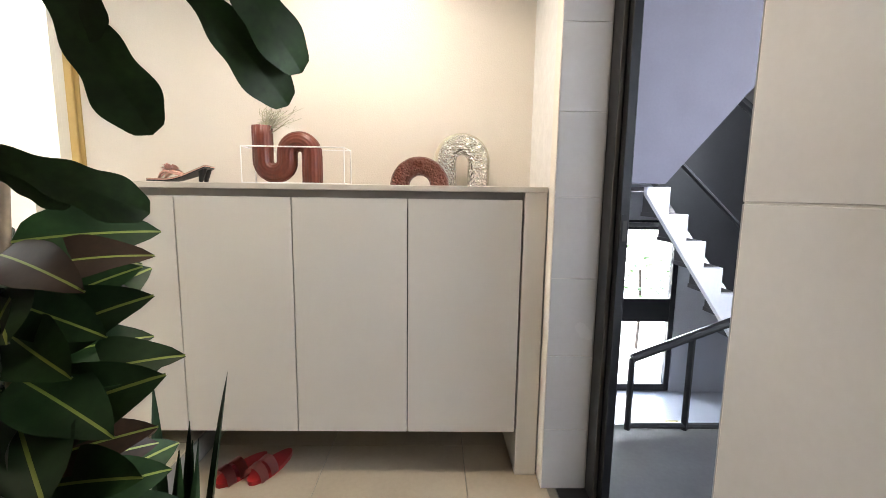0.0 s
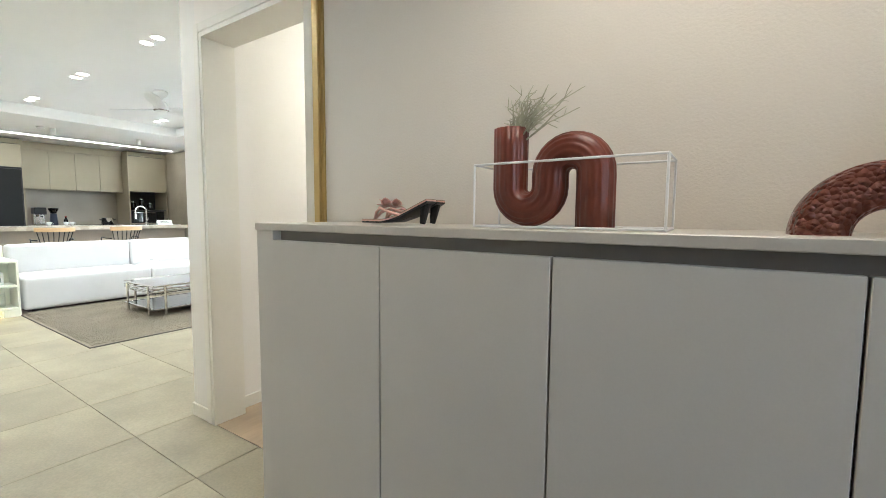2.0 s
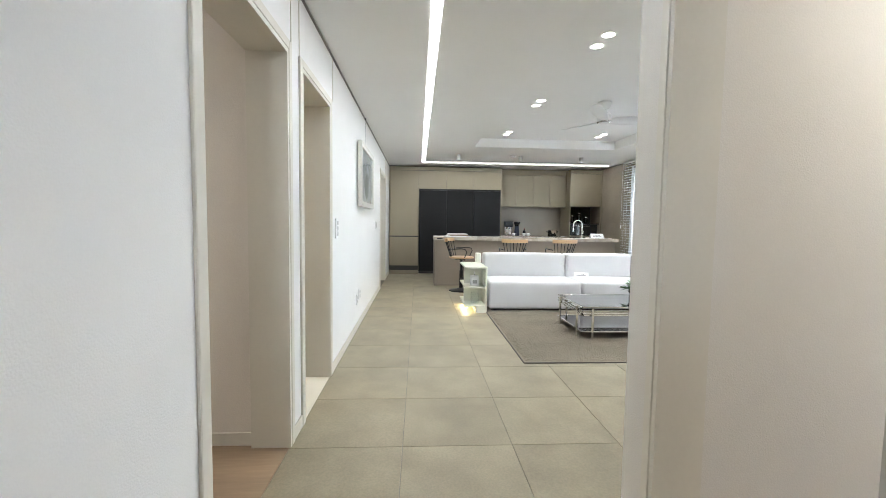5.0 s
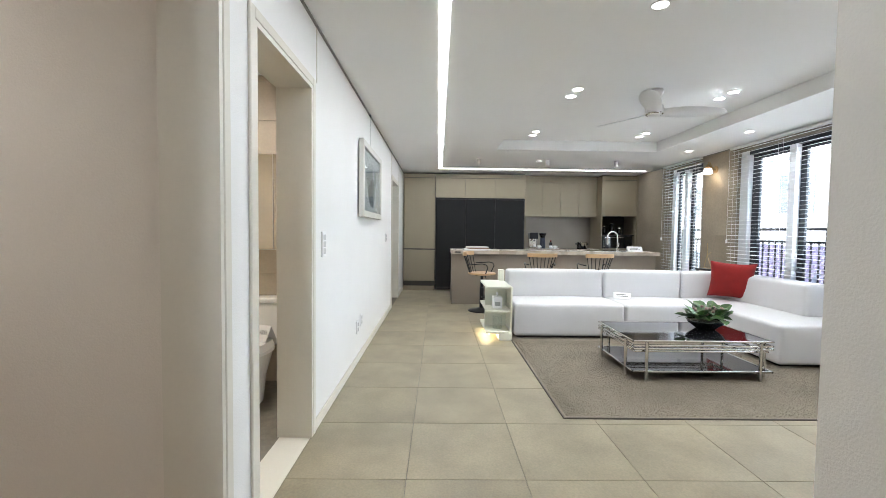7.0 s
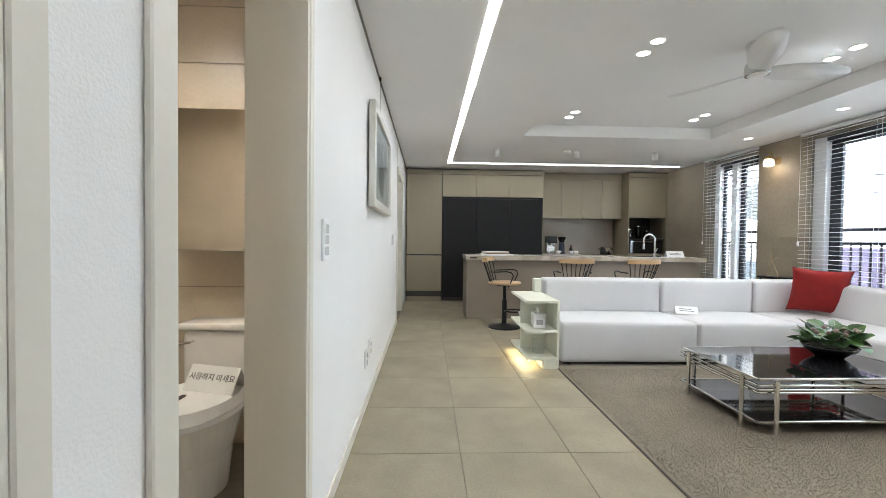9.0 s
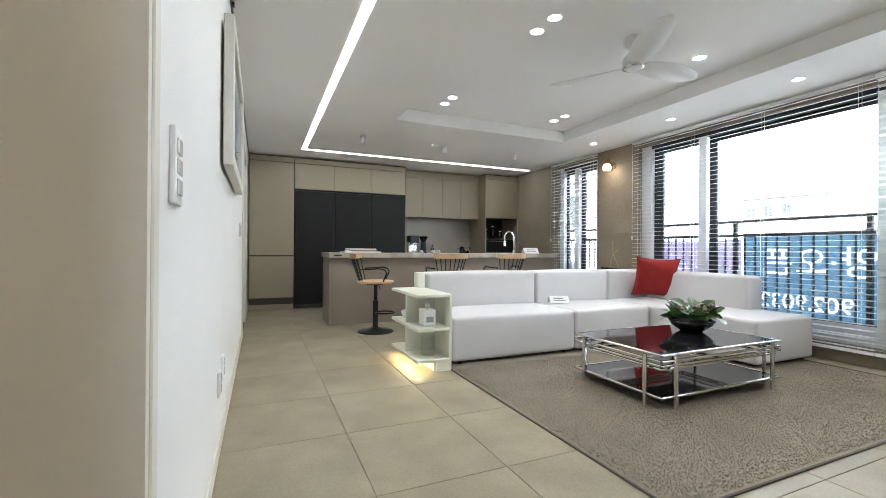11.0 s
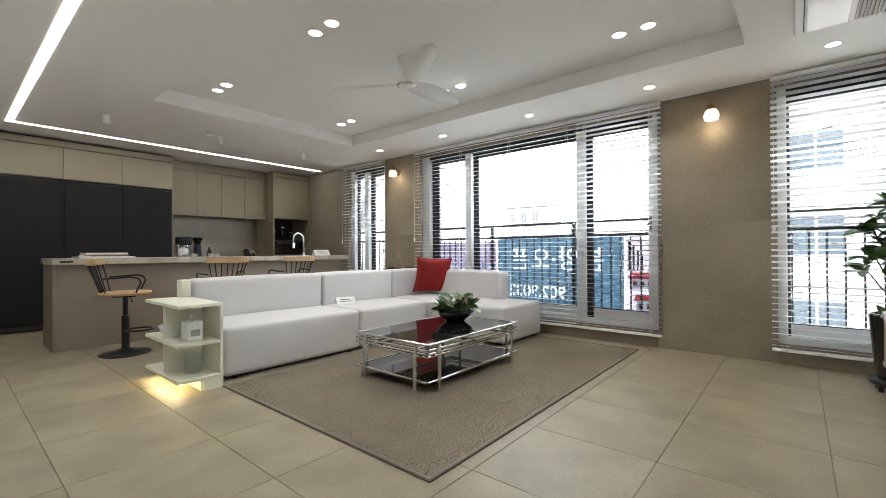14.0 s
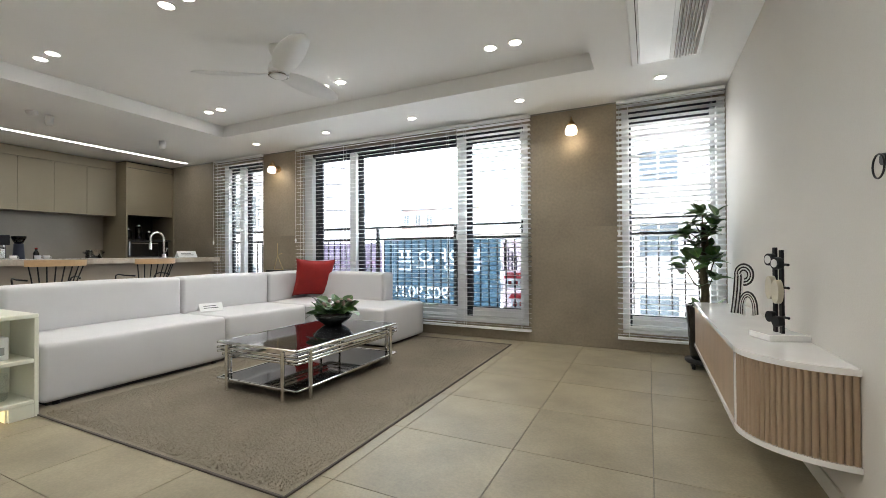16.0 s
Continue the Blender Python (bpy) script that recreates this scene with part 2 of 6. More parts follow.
def prism(outline, z0, z1):
    """An upright prism over a plan outline."""
    bm = bmesh.new()
    lo = [bm.verts.new((x, y, z0)) for x, y in outline]
    hi = [bm.verts.new((x, y, z1)) for x, y in outline]
    bm.faces.new(lo[::-1])
    bm.faces.new(hi)
    for i in range(len(lo)):
        j = (i + 1) % len(lo)
        bm.faces.new((lo[i], lo[j], hi[j], hi[i]))
    bmesh.ops.recalc_face_normals(bm, faces=bm.faces)
    return bm


def wall_with_holes(axis, face, back, a0, a1, z0, z1, holes):
    """A wall slab between two planes, cut by (from, to, low, high) openings."""
    bm = bmesh.new()
    cuts = sorted({a0, a1, *(h[0] for h in holes), *(h[1] for h in holes)})
    cuts = [c for c in cuts if a0 <= c <= a1]
    for u, v in zip(cuts, cuts[1:]):
        hs = sorted((h for h in holes if h[0] <= u + 1e-6 and h[1] >= v - 1e-6), key=lambda h: h[2])
        z = z0
        spans = []
        for h in hs:
            if h[2] > z + 1e-6:
                spans.append((z, h[2]))
            z = h[3]
        if z < z1 - 1e-6:
            spans.append((z, z1))
        for lo, hi in spans:
            if axis == "x":
                add_box(bm, u, face, lo, v, back, hi)
            else:
                add_box(bm, face, u, lo, back, v, hi)
    bmesh.ops.remove_doubles(bm, verts=bm.verts, dist=1e-5)
    return bm

# ---- large structure ----
H = 2.40
Y_S, Y_N, X_W, X_TV = 0.64, 5.43, -10.95, -2.51
Y_E = 2.10
D1, D2, D3 = (-3.15, -2.285), (-4.155, -3.40), (-9.35, -8.30)
DH = 2.02
W1, W2, W3 = (-9.12, -8.22), (-7.46, -4.28), (-3.36, -2.515)
WZ = (0.16, 2.32)
structure("wall_south", wall_with_holes("x", Y_S, Y_S - 0.18, X_W, -1.44, 0, 2.6, [(*D1, 0, DH), (*D2, 0, DH), (*D3, 0, DH)]), WHITE_PAPER, "white papered hallway wall")
structure("wall_entry_south", box(-1.44, Y_S - 0.18, -0.1, -0.75, Y_S, 2.6), CREAM_PAPER, "cream papered entry wall")
structure("wall_entry_west", box(-0.93, -1.0, -0.1, -0.75, Y_S - 0.18, 2.6), CREAM_PAPER)
structure("wall_entry_back", box(-0.93, -1.15, -0.1, 0.8, -1.0, 2.6), CREAM_PAPER)
structure("wall_window", wall_with_holes("x", Y_N, Y_N + 0.22, X_W - 0.1, X_TV + 0.15, -0.05, 2.6, [(*W1, *WZ), (*W2, *WZ), (*W3, *WZ)]), TAUPE_WALL, "taupe stone-look wall with windows")
structure("wall_kitchen", box(X_W - 0.15, Y_S - 0.18, -0.05, X_W, Y_N, 2.6), TAUPE_WALL)
structure("wall_television", box(X_TV, Y_E, -0.05, X_TV + 0.15, Y_N, 2.6), mat("greige_wallpaper", (0.70, 0.67, 0.615), 0.75, var=0.03, scale=1.3, bump=0.25, bscale=170), "pale greige papered living room wall")
structure("wall_entry_north", wall_with_holes("x", Y_E, Y_E + 0.15, X_TV + 0.15, 0.66, -0.1, 2.6, [(-2.31, -1.50, 0, 2.0)]), CREAM_PAPER, "cream papered entry wall")
# bedroom behind the entry doorway
structure("wall_bedroom", box(-1.45, Y_E + 0.15, -0.05, -1.35, Y_N, 2.6), CREAM_PAPER)
WOOD_FLOOR = mat("oak_floor", (0.40, 0.28, 0.175), 0.4, var=0.15, scale=6, stretch=(1, 0.1, 1))
structure("floor_bedroom", box(-2.36, Y_E, -0.06, -1.45, Y_N, 0.001), WOOD_FLOOR)
structure("floor_room_south", box(-3.3, -2.2, -0.06, -1.6, Y_S, 0.001), WOOD_FLOOR)
structure("wall_room_south", box(-3.3, -2.3, -0.05, -1.6, -2.2, 2.6), CREAM_PAPER)
structure("wall_room_east", box(-1.6, -2.3, -0.05, -1.5, Y_S - 0.18, 2.6), CREAM_PAPER)
structure("wall_between", box(-3.30, -2.3, -0.05, -3.165, Y_S - 0.18, 2.6), CREAM_PAPER)
# ceiling with a raised tray
CX0, CX1, CY0, CY1, CZ = -7.90, -3.51, 2.20, 4.54, 2.54
bm = bmesh.new()
for x0, y0, x1, y1 in ((X_W - 0.1, -2.3, CX0, Y_N + 0.2), (CX1, -2.3, 0.8, Y_N + 0.2), (CX0, -2.3, CX1, CY0), (CX0, CY1, CX1, Y_N + 0.2)):
    add_box(bm, x0, y0, H, x1, y1, H + 0.25)
add_box(bm, CX0, CY0, CZ, CX1, CY1, H + 0.25)
structure("ceiling", bm, CEIL, "white ceiling with a raised tray")
# floors
structure("floor", box(X_W, -2.3, -0.16, -0.84, Y_N, -0.006), GROUT, "beige porcelain tile floor")
structure("floor_entry", box(-0.84, -1.0, -0.2, 0.9, Y_E, -0.106), GROUT, "beige entry tile floor, one step lower")

structure("wall_store", box(-9.6, -0.6, -0.05, -8.0, -0.5, 2.6), CREAM_PAPER)
structure("wall_store_west", box(-9.6, -0.5, -0.05, -9.5, Y_S - 0.18, 2.6), CREAM_PAPER)
structure("wall_store_east", box(-8.1, -0.5, -0.05, -8.0, Y_S - 0.18, 2.6), CREAM_PAPER)


def door_lining(name, x0, x1, h, yf, yb, sgn, parent=None):
    """Two jambs and a head lining the opening, each with a raised casing on the room side."""
    root = tagged(new(name), "cream lined doorway without a door leaf", "doorway", "", "structure")
    t = 0.022
    lo, hi = min(yf, yb), max(yf, yb)
    part("jamb", box(x0, lo - 0.01, 0, x0 + t, hi + 0.01, h), TRIM, root)
    part("jamb", box(x1 - t, lo - 0.01, 0, x1, hi + 0.01, h), TRIM, root)
    part("head", box(x0 + t, lo - 0.01, h - t, x1 - t, hi + 0.01, h), TRIM, root)
    f0, f1 = (yf, yf + 0.014) if sgn > 0 else (yf - 0.014, yf)
    w = 0.045
    part("casing", box(x0 - w, f0, 0, x0 - 0.001, f1, h + w, 0.003), TRIM, root)
    part("casing", box(x1 + 0.001, f0, 0, x1 + w, f1, h + w, 0.003), TRIM, root)
    part("casing", box(x0 - 0.001, f0, h + 0.001, x1 + 0.001, f1, h + w, 0.003), TRIM, root)
    return root


door_lining("door_1", *D1, DH, Y_S, Y_S - 0.18, 1)
door_lining("door_2", *D2, DH, Y_S, Y_S - 0.18, 1)
door_lining("door_3", *D3, DH, Y_S, Y_S - 0.18, 1)
door_lining("door_4", -2.31, -1.50, 2.0, Y_E, Y_E + 0.15, -1)
# thin joints that run from the door heads to the ceiling
bm = bmesh.new()
for x in (-3.22, -3.37, -4.26, -8.22, -9.42):
    add_box(bm, x - 0.003, Y_S, DH + 0.05, x + 0.003, Y_S + 0.004, H)
structure("trim_joints", bm, TRIM)
# baseboards
bm = bmesh.new()
for x0, x1 in ((-8.25, D2[0] - 0.046), (D2[1] + 0.046, D1[0] - 0.046), (D1[1] + 0.046, -1.52), (X_W, D3[0] - 0.046)):
    add_box(bm, x0, Y_S, 0, x1, Y_S + 0.010, 0.07, 0.002)
add_box(bm, X_TV, Y_E - 0.010, 0, -2.357, Y_E, 0.07, 0.002)
add_box(bm, X_TV - 0.010, Y_E - 0.010, 0, X_TV, Y_N, 0.07, 0.002)
add_box(bm, -2.36, Y_E + 0.15, 0, -2.35, Y_N, 0.07, 0.002)
add_box(bm, -3.165, -2.2, 0, -3.155, Y_S - 0.19, 0.07, 0.002)
structure("baseboard", bm, TRIM, "thin cream baseboard")
# dark shadow gap and rail between wall and ceiling
bm = bmesh.new()
add_box(bm, X_W, Y_S, H - 0.012, -1.5, Y_S + 0.012, H)
add_box(bm, X_W, Y_N - 0.012, H - 0.012, X_TV, Y_N, H)
structure("trim_ceiling", bm, mat("grey_picture_rail", (0.25, 0.24, 0.22), 0.5), "grey picture rail under the ceiling")
# light slots in the ceiling
LED = glow("led_diffuser", (1, 0.985, 0.96), 3.0)
lamp = tagged(new("linear_light"), "glowing white recessed linear light in the ceiling", "ceiling light")
part("diffuser", box(-9.83, 1.36, H - 0.004, -2.45, 1.42, H + 0.003), LED, lamp)
part("diffuser", box(-9.83, 1.42, H - 0.004, -9.77, 5.30, H + 0.003), LED, lamp)
# gold frame of the sliding inner door
root = tagged(new("trim_inner_door"), "brushed gold frame of the inner entry door", "door frame", "", "structure")
part("upright", box(-1.466, Y_E - 0.020, 0, -1.430, Y_E, H, 0.003), GOLD, root)
part("upright", box(-1.470, Y_S, 0, -1.434, Y_S + 0.022, H, 0.003), GOLD, root)
part("rebate", box(-1.430, Y_E - 0.008, 0, -1.415, Y_E, H), GOLD, root)
part("rebate", box(-1.434, Y_S, 0, -1.416, Y_S + 0.008, H), GOLD, root)
# windows
def window(name, x0, x1, mullions, label, margin=0.06, stile=0.05):
    """A white outer frame, white mullions, sliding sashes whose left stiles are dark, and a head darkened for shade."""
    root = tagged(new(name), label, "window", "", "structure")
    z0, z1 = WZ
    y0, y1 = Y_N + 0.04, Y_N + 0.16
    w = 0.06
    for a, b, c, d in ((x0, z0, x0 + margin, z1), (x1 - w, z0, x1, z1), (x0 + margin, z0, x1 - w, z0 + w)):
        part("window_frame", box(a, y0, b, c, y1, d, 0.004), WHITE_PLASTIC, root)
    # head and top rails coloured dark, partly for the shadow behind the top slats
    part("head_frame", box(x0 + margin, y0, z1 - w, x1 - w, y1, z1, 0.004), DARK_SASH_AND_SHADE, root, "head of the frame, darkened with its shadow")
    for m in mullions:
        part("mullion", box(m - 0.05, y0, z0 + w, m + 0.05, y0 + 0.05, z1 - w, 0.004), WHITE_PLASTIC, root)
    edges = [x0 + margin, *(m + 0.03 for m in mullions), x1 - w]
    for i, (a, b) in enumerate(zip(edges, edges[1:])):
        yy = y0 + 0.055 + 0.02 * (i % 2)
        s = 0.05
        d = stile if i == 0 else 0.085
        lo, hi = z0 + w, z1 - w
        part("sash_stile", box(a + 0.002, yy, lo, a + d, yy + 0.035, hi, 0.003), DARK_SASH_AND_SHADE, root, "dark grey sash stile")
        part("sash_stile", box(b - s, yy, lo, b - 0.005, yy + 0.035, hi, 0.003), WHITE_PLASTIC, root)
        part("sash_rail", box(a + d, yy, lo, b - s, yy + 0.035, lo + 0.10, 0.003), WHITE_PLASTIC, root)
        part("sash_rail", box(a + d, yy, hi - 0.05, b - s, yy + 0.035, hi, 0.003), DARK_SASH_AND_SHADE, root)
        part("gasket", box(a + d, yy + 0.008, hi - 0.062, b - s, yy + 0.022, hi - 0.05), DARK_SASH_AND_SHADE, root)
        part("gasket", box(a + d, yy + 0.008, lo + 0.10, b - s, yy + 0.022, lo + 0.108), DARK_SASH_AND_SHADE, root)
        pane = part("pane", box(a + d, yy + 0.012, lo + 0.10, b - s, yy + 0.018, hi - 0.05), GLASS, root)
        pane.visible_shadow = False
    return root


window("window_1", *W1, [-8.72], "narrow white framed kitchen window", 0.10)
window("window_2", *W2, [-6.62, -5.07], "wide white framed sliding balcony window", 0.15, 0.13)
latch = tagged(new("window_latch"), "small dark latch on the sliding window", "latch")
part("plate", box(-4.365, Y_N + 0.028, 1.14, -4.345, Y_N + 0.04, 1.30, 0.003), BLACK_METAL, latch)
part("lever", box(-4.385, Y_N + 0.015, 1.20, -4.36, Y_N + 0.028, 1.225, 0.003), BLACK_METAL, latch)
window("window_3", *W3, [], "narrow white framed window", 0.06, 0.022)
GROUT_W = mat("white_grout", (0.72, 0.71, 0.69), 0.8, var=0.05, scale=20)
# entry side: tiled pillar, tiled wall, black door frame
structure("wall_pillar", box(0.562, 1.68, -0.1, 0.80, 2.25, 2.6), GROUT_W, "white tiled pillar beside the entrance door")
structure("wall_entry_east", box(0.60, -1.15, -0.1, 0.80, 0.78, 2.6), GROUT_W, "white tiled wall beside the entrance door")
FRAME_BLK = mat("black_steel_frame", (0.02, 0.02, 0.022), 0.35, 0.5, var=0.06)
root = tagged(new("door_5"), "black steel entrance door frame, door open", "door", "", "structure")
part("jamb", box(0.735, 1.595, -0.1, 0.80, 1.68, 2.3, 0.003), FRAME_BLK, root)
part("jamb", box(0.752, 1.56, -0.1, 0.785, 1.595, 2.3, 0.003), FRAME_BLK, root)
part("seal", box(0.733, 1.588, -0.1, 0.745, 1.5945, 2.3), SHADOW, root)
part("head", box(0.74, 0.76, 2.3, 0.80, 1.68, 2.4, 0.003), FRAME_BLK, root)
part("strike_plate", box(0.756, 1.5565, 0.885, 0.782, 1.5605, 0.995, 0.001), BLACK_METAL, root, "dark steel strike plate")
part("strike_slot", box(0.763, 1.5555, 0.905, 0.776, 1.557, 0.975), SHADOW, root)

# ---- living room ----


def rug():
    root = thing("area_rug", "grey-beige short pile area rug with dark border", "rug")
    m = mat("rug_pile", (0.335, 0.292, 0.225), 0.95, var=0.20, scale=1.1, bump=0.9, bscale=80, detail=4, dark=(0.205, 0.177, 0.134), spec=0.1)
    x0, x1, y0, y1 = -7.25, -4.41, 2.205, 5.18
    bm = bmesh.new()
    n = 46
    bmesh.ops.create_grid(bm, x_segments=n, y_segments=n, size=0.5)
    for v in bm.verts:
        u, w = v.co.x + 0.5, v.co.y + 0.5
        edge = min(u, 1 - u, w, 1 - w)
        h = 0.004 + 0.006 * min(1, edge * 40)
        v.co = Vector((x0 + u * (x1 - x0), y0 + w * (y1 - y0), h))
    part("rug_surface", bm, m, root, "", True)
    bind = mat("rug_binding", (0.10, 0.085, 0.07), 0.9, var=0.1, bump=0.5, bscale=300)
    b = 0.012
    for a in ((x0 - b, y0 - b, x1 + b, y0), (x0 - b, y1, x1 + b, y1 + b), (x0 - b, y0, x0, y1), (x1, y0, x1 + b, y1)):
        part("binding", box(a[0], a[1], 0, a[2], a[3], 0.009, 0.002), bind, root)
    # tufts along the pile
    rng = random.Random(4)
    vs, fs = [], []
    for _ in range(150000):
        x, y = rng.uniform(x0 + 0.01, x1 - 0.01), rng.uniform(y0 + 0.01, y1 - 0.01)
        if x < -6.35 or (y > 4.5 and x < -5.45):
            continue
        h, a, w = rng.uniform(0.002, 0.006), rng.uniform(0, 6.283), rng.uniform(0.0015, 0.0035)
        lx, ly = rng.uniform(-0.003, 0.003), rng.uniform(-0.003, 0.003)
        i = len(vs)
        vs += [(x + w * math.cos(a), y + w * math.sin(a), 0.0095), (x - w * math.cos(a), y - w * math.sin(a), 0.0095), (x + lx, y + ly, 0.0105 + h)]
        fs.append((i, i + 1, i + 2))
    me = bpy.data.meshes.new("rug_tuft")
    me.from_pydata(vs, [], fs)
    me.materials.append(m)
    o = new("rug_tuft", me)
    o.parent = root
    tagged(o, "", "", "", "stuff")


rug()


def cushion(name, x0, y0, z0, x1, y1, z1, root, r=0.035):
    """An upholstered block with soft edges, a faint swelling and a piped seam."""
    bm = box(x0, y0, z0, x1, y1, z1)
    bmesh.ops.subdivide_edges(bm, edges=bm.edges[:], cuts=5, use_grid_fill=True)
    c = Vector(((x0 + x1) / 2, (y0 + y1) / 2, (z0 + z1) / 2))
    hx, hy, hz = (x1 - x0) / 2, (y1 - y0) / 2, (z1 - z0) / 2
    for v in bm.verts:
        d = v.co - c
        u, w, t = d.x / hx, d.y / hy, d.z / hz
        s = 0.010
        if abs(t) > 0.999:
            v.co.z += math.copysign(s * (1 - u * u) * (1 - w * w), t)
        if abs(u) > 0.999:
            v.co.x += math.copysign(s * (1 - t * t) * (1 - w * w), u)
    hard = [e for e in bm.edges if len(e.link_faces) == 2 and e.calc_face_angle() > 1.2]
    bmesh.ops.bevel(bm, geom=hard, offset=r, segments=4, profile=0.5, affect="EDGES")
    o = part(name, bm, LEATHER, root, "", True)
    o.modifiers.new("even_normals", "WEIGHTED_NORMAL").weight = 90
    return o


def sofa():
    root = thing("sectional_sofa", "white leatherette sectional sofa with a chaise", "sofa", m=pose(-6.44, 2.23, 0))
    root.matrix_world = Matrix()
    xb, xf = -7.26, -6.44
    zs, zt = 0.398, 0.730
    cushion("seat", xb, 2.235, 0.035, xf, 3.488, zs, root)
    cushion("seat", xb, 3.496, 0.035, xf, 4.44, zs, root)
    cushion("chaise_seat", xb, 4.448, 0.035, -5.44, 5.24, zs, root)
    cushion("backrest", xb, 2.25, zs - 0.02, -7.02, 3.46, zt, root, 0.035)
    cushion("backrest", xb, 3.47, zs - 0.02, -7.02, 4.45, zt, root, 0.035)
    cushion("backrest", xb, 4.46, zs - 0.02, -7.02, 5.24, zt - 0.005, root, 0.035)
    cushion("backrest", -7.0, 5.02, zs - 0.02, -5.85, 5.25, zt - 0.012, root, 0.035)
    part("plinth", box(xb + 0.05, 2.28, 0.012, xf - 0.05, 5.20, 0.036), SHADOW, root)
    part("plinth", box(xf - 0.05, 4.50, 0.012, -5.50, 5.20, 0.036), SHADOW, root)
    for x, y in ((-6.5, 2.33), (-6.5, 3.4), (-6.5, 3.6), (-5.55, 4.55), (-5.55, 5.15), (-7.15, 2.33)):
        part("foot", cyl((x, y, 0.010), (x, y, 0.036), 0.025, 12), BLACK_METAL, root)


sofa()


def pillow():
    root = thing("throw_pillow", "red velvet throw pillow leaning on the sofa", "pillow", m=pose(-6.79, 4.93, 0.408, 0, 0, 0))
    bm = bmesh.new()
    n = 22
    s, th = 0.24, 0.085
    grid = {}
    for side in (1, -1):
        for i in range(n + 1):
            for j in range(n + 1):
                u, v = 2 * i / n - 1, 2 * j / n - 1
                if side < 0 and (i in (0, n) or j in (0, n)):
                    grid[side, i, j] = grid[1, i, j]
                    continue
                pin = 1 - 0.10 * (1 - u * u) * abs(v) ** 3 - 0.02
                pin2 = 1 - 0.10 * (1 - v * v) * abs(u) ** 3 - 0.02
                d = th * ((1 - u ** 4) * (1 - v ** 4)) ** 0.6 + 0.006 * noise.noise((u * 3, v * 3, side))
                grid[side, i, j] = bm.verts.new((u * s * pin2, side * d, v * s * pin))
    for side in (1, -1):
        for i in range(n):
            for j in range(n):
                q = [grid[side, i, j], grid[side, i + 1, j], grid[side, i + 1, j + 1], grid[side, i, j + 1]]
                bm.faces.new(q if side > 0 else q[::-1])
    bmesh.ops.recalc_face_normals(bm, faces=bm.faces)
    bmesh.ops.transform(bm, matrix=pose(0, 0, 0.245, 16, 0, 0) @ pose(0, 0, 0, 0, 3, 0), verts=bm.verts)
    bmesh.ops.transform(bm, matrix=pose(0, 0, 0, 0, 0, 58), verts=bm.verts)
    part("cover", bm, RED, root, "", True)


pillow()


def text_mesh(body, size):
    cu = bpy.data.curves.new("lettering", "FONT")
    cu.body, cu.size, cu.extrude, cu.align_x, cu.align_y = body, size, 0.001, "CENTER", "CENTER"
    ob = bpy.data.objects.new("lettering", cu)
    scene.collection.objects.link(ob)
    bpy.context.view_layer.update()
    me = bpy.data.meshes.new_from_object(ob.evaluated_get(bpy.context.evaluated_depsgraph_get()))
    bpy.data.objects.remove(ob)
    return me


def card(name, x, y, z, yaw, w=0.2, h=0.09, label="small white folded notice card", lean=40, words=""):
    root = thing(name, label, "sign", m=pose(x, y, z, 0, 0, yaw))
    paper = mat("white_card", (0.82, 0.82, 0.81), 0.6, var=0.02)
    ink = mat("card_ink", (0.12, 0.12, 0.13), 0.7)
    bm = box(-w / 2, -0.001, 0, w / 2, 0.001, h)
    bmesh.ops.transform(bm, matrix=pose(0, 0, 0, -lean, 0, 0), verts=bm.verts)
    part("front_leaf", bm, paper, root)
    top = Matrix.Rotation(radians(-lean), 4, "X") @ Vector((0, 0, h))
    bm = box(-w / 2, -0.001, 0, w / 2, 0.001, h)
    bmesh.ops.transform(bm, matrix=pose(0, 2 * top.y, 0, lean, 0, 0), verts=bm.verts)
    part("back_leaf", bm, paper, root)
    if words:
        me = text_mesh(words, h * 0.30)
        me.materials.clear()
        me.materials.append(ink)
        o = new("lettering", me)
        o.parent = root
        o.matrix_local = pose(0, 0, 0, -lean, 0, 0) @ pose(0, -0.002, h * 0.55, 90, 0, 0)
        return
    for k in range(2):
        bm = box(-w * 0.32, -0.0022, h * (0.35 + 0.25 * k), w * (0.32 - 0.1 * k), -0.0012, h * (0.43 + 0.25 * k))
        bmesh.ops.transform(bm, matrix=pose(0, 0, 0, -lean, 0, 0), verts=bm.verts)
        part("print_line", bm, ink, root)


card("notice_card", -6.82, 3.62, 0.411, 70, 0.2, 0.09)


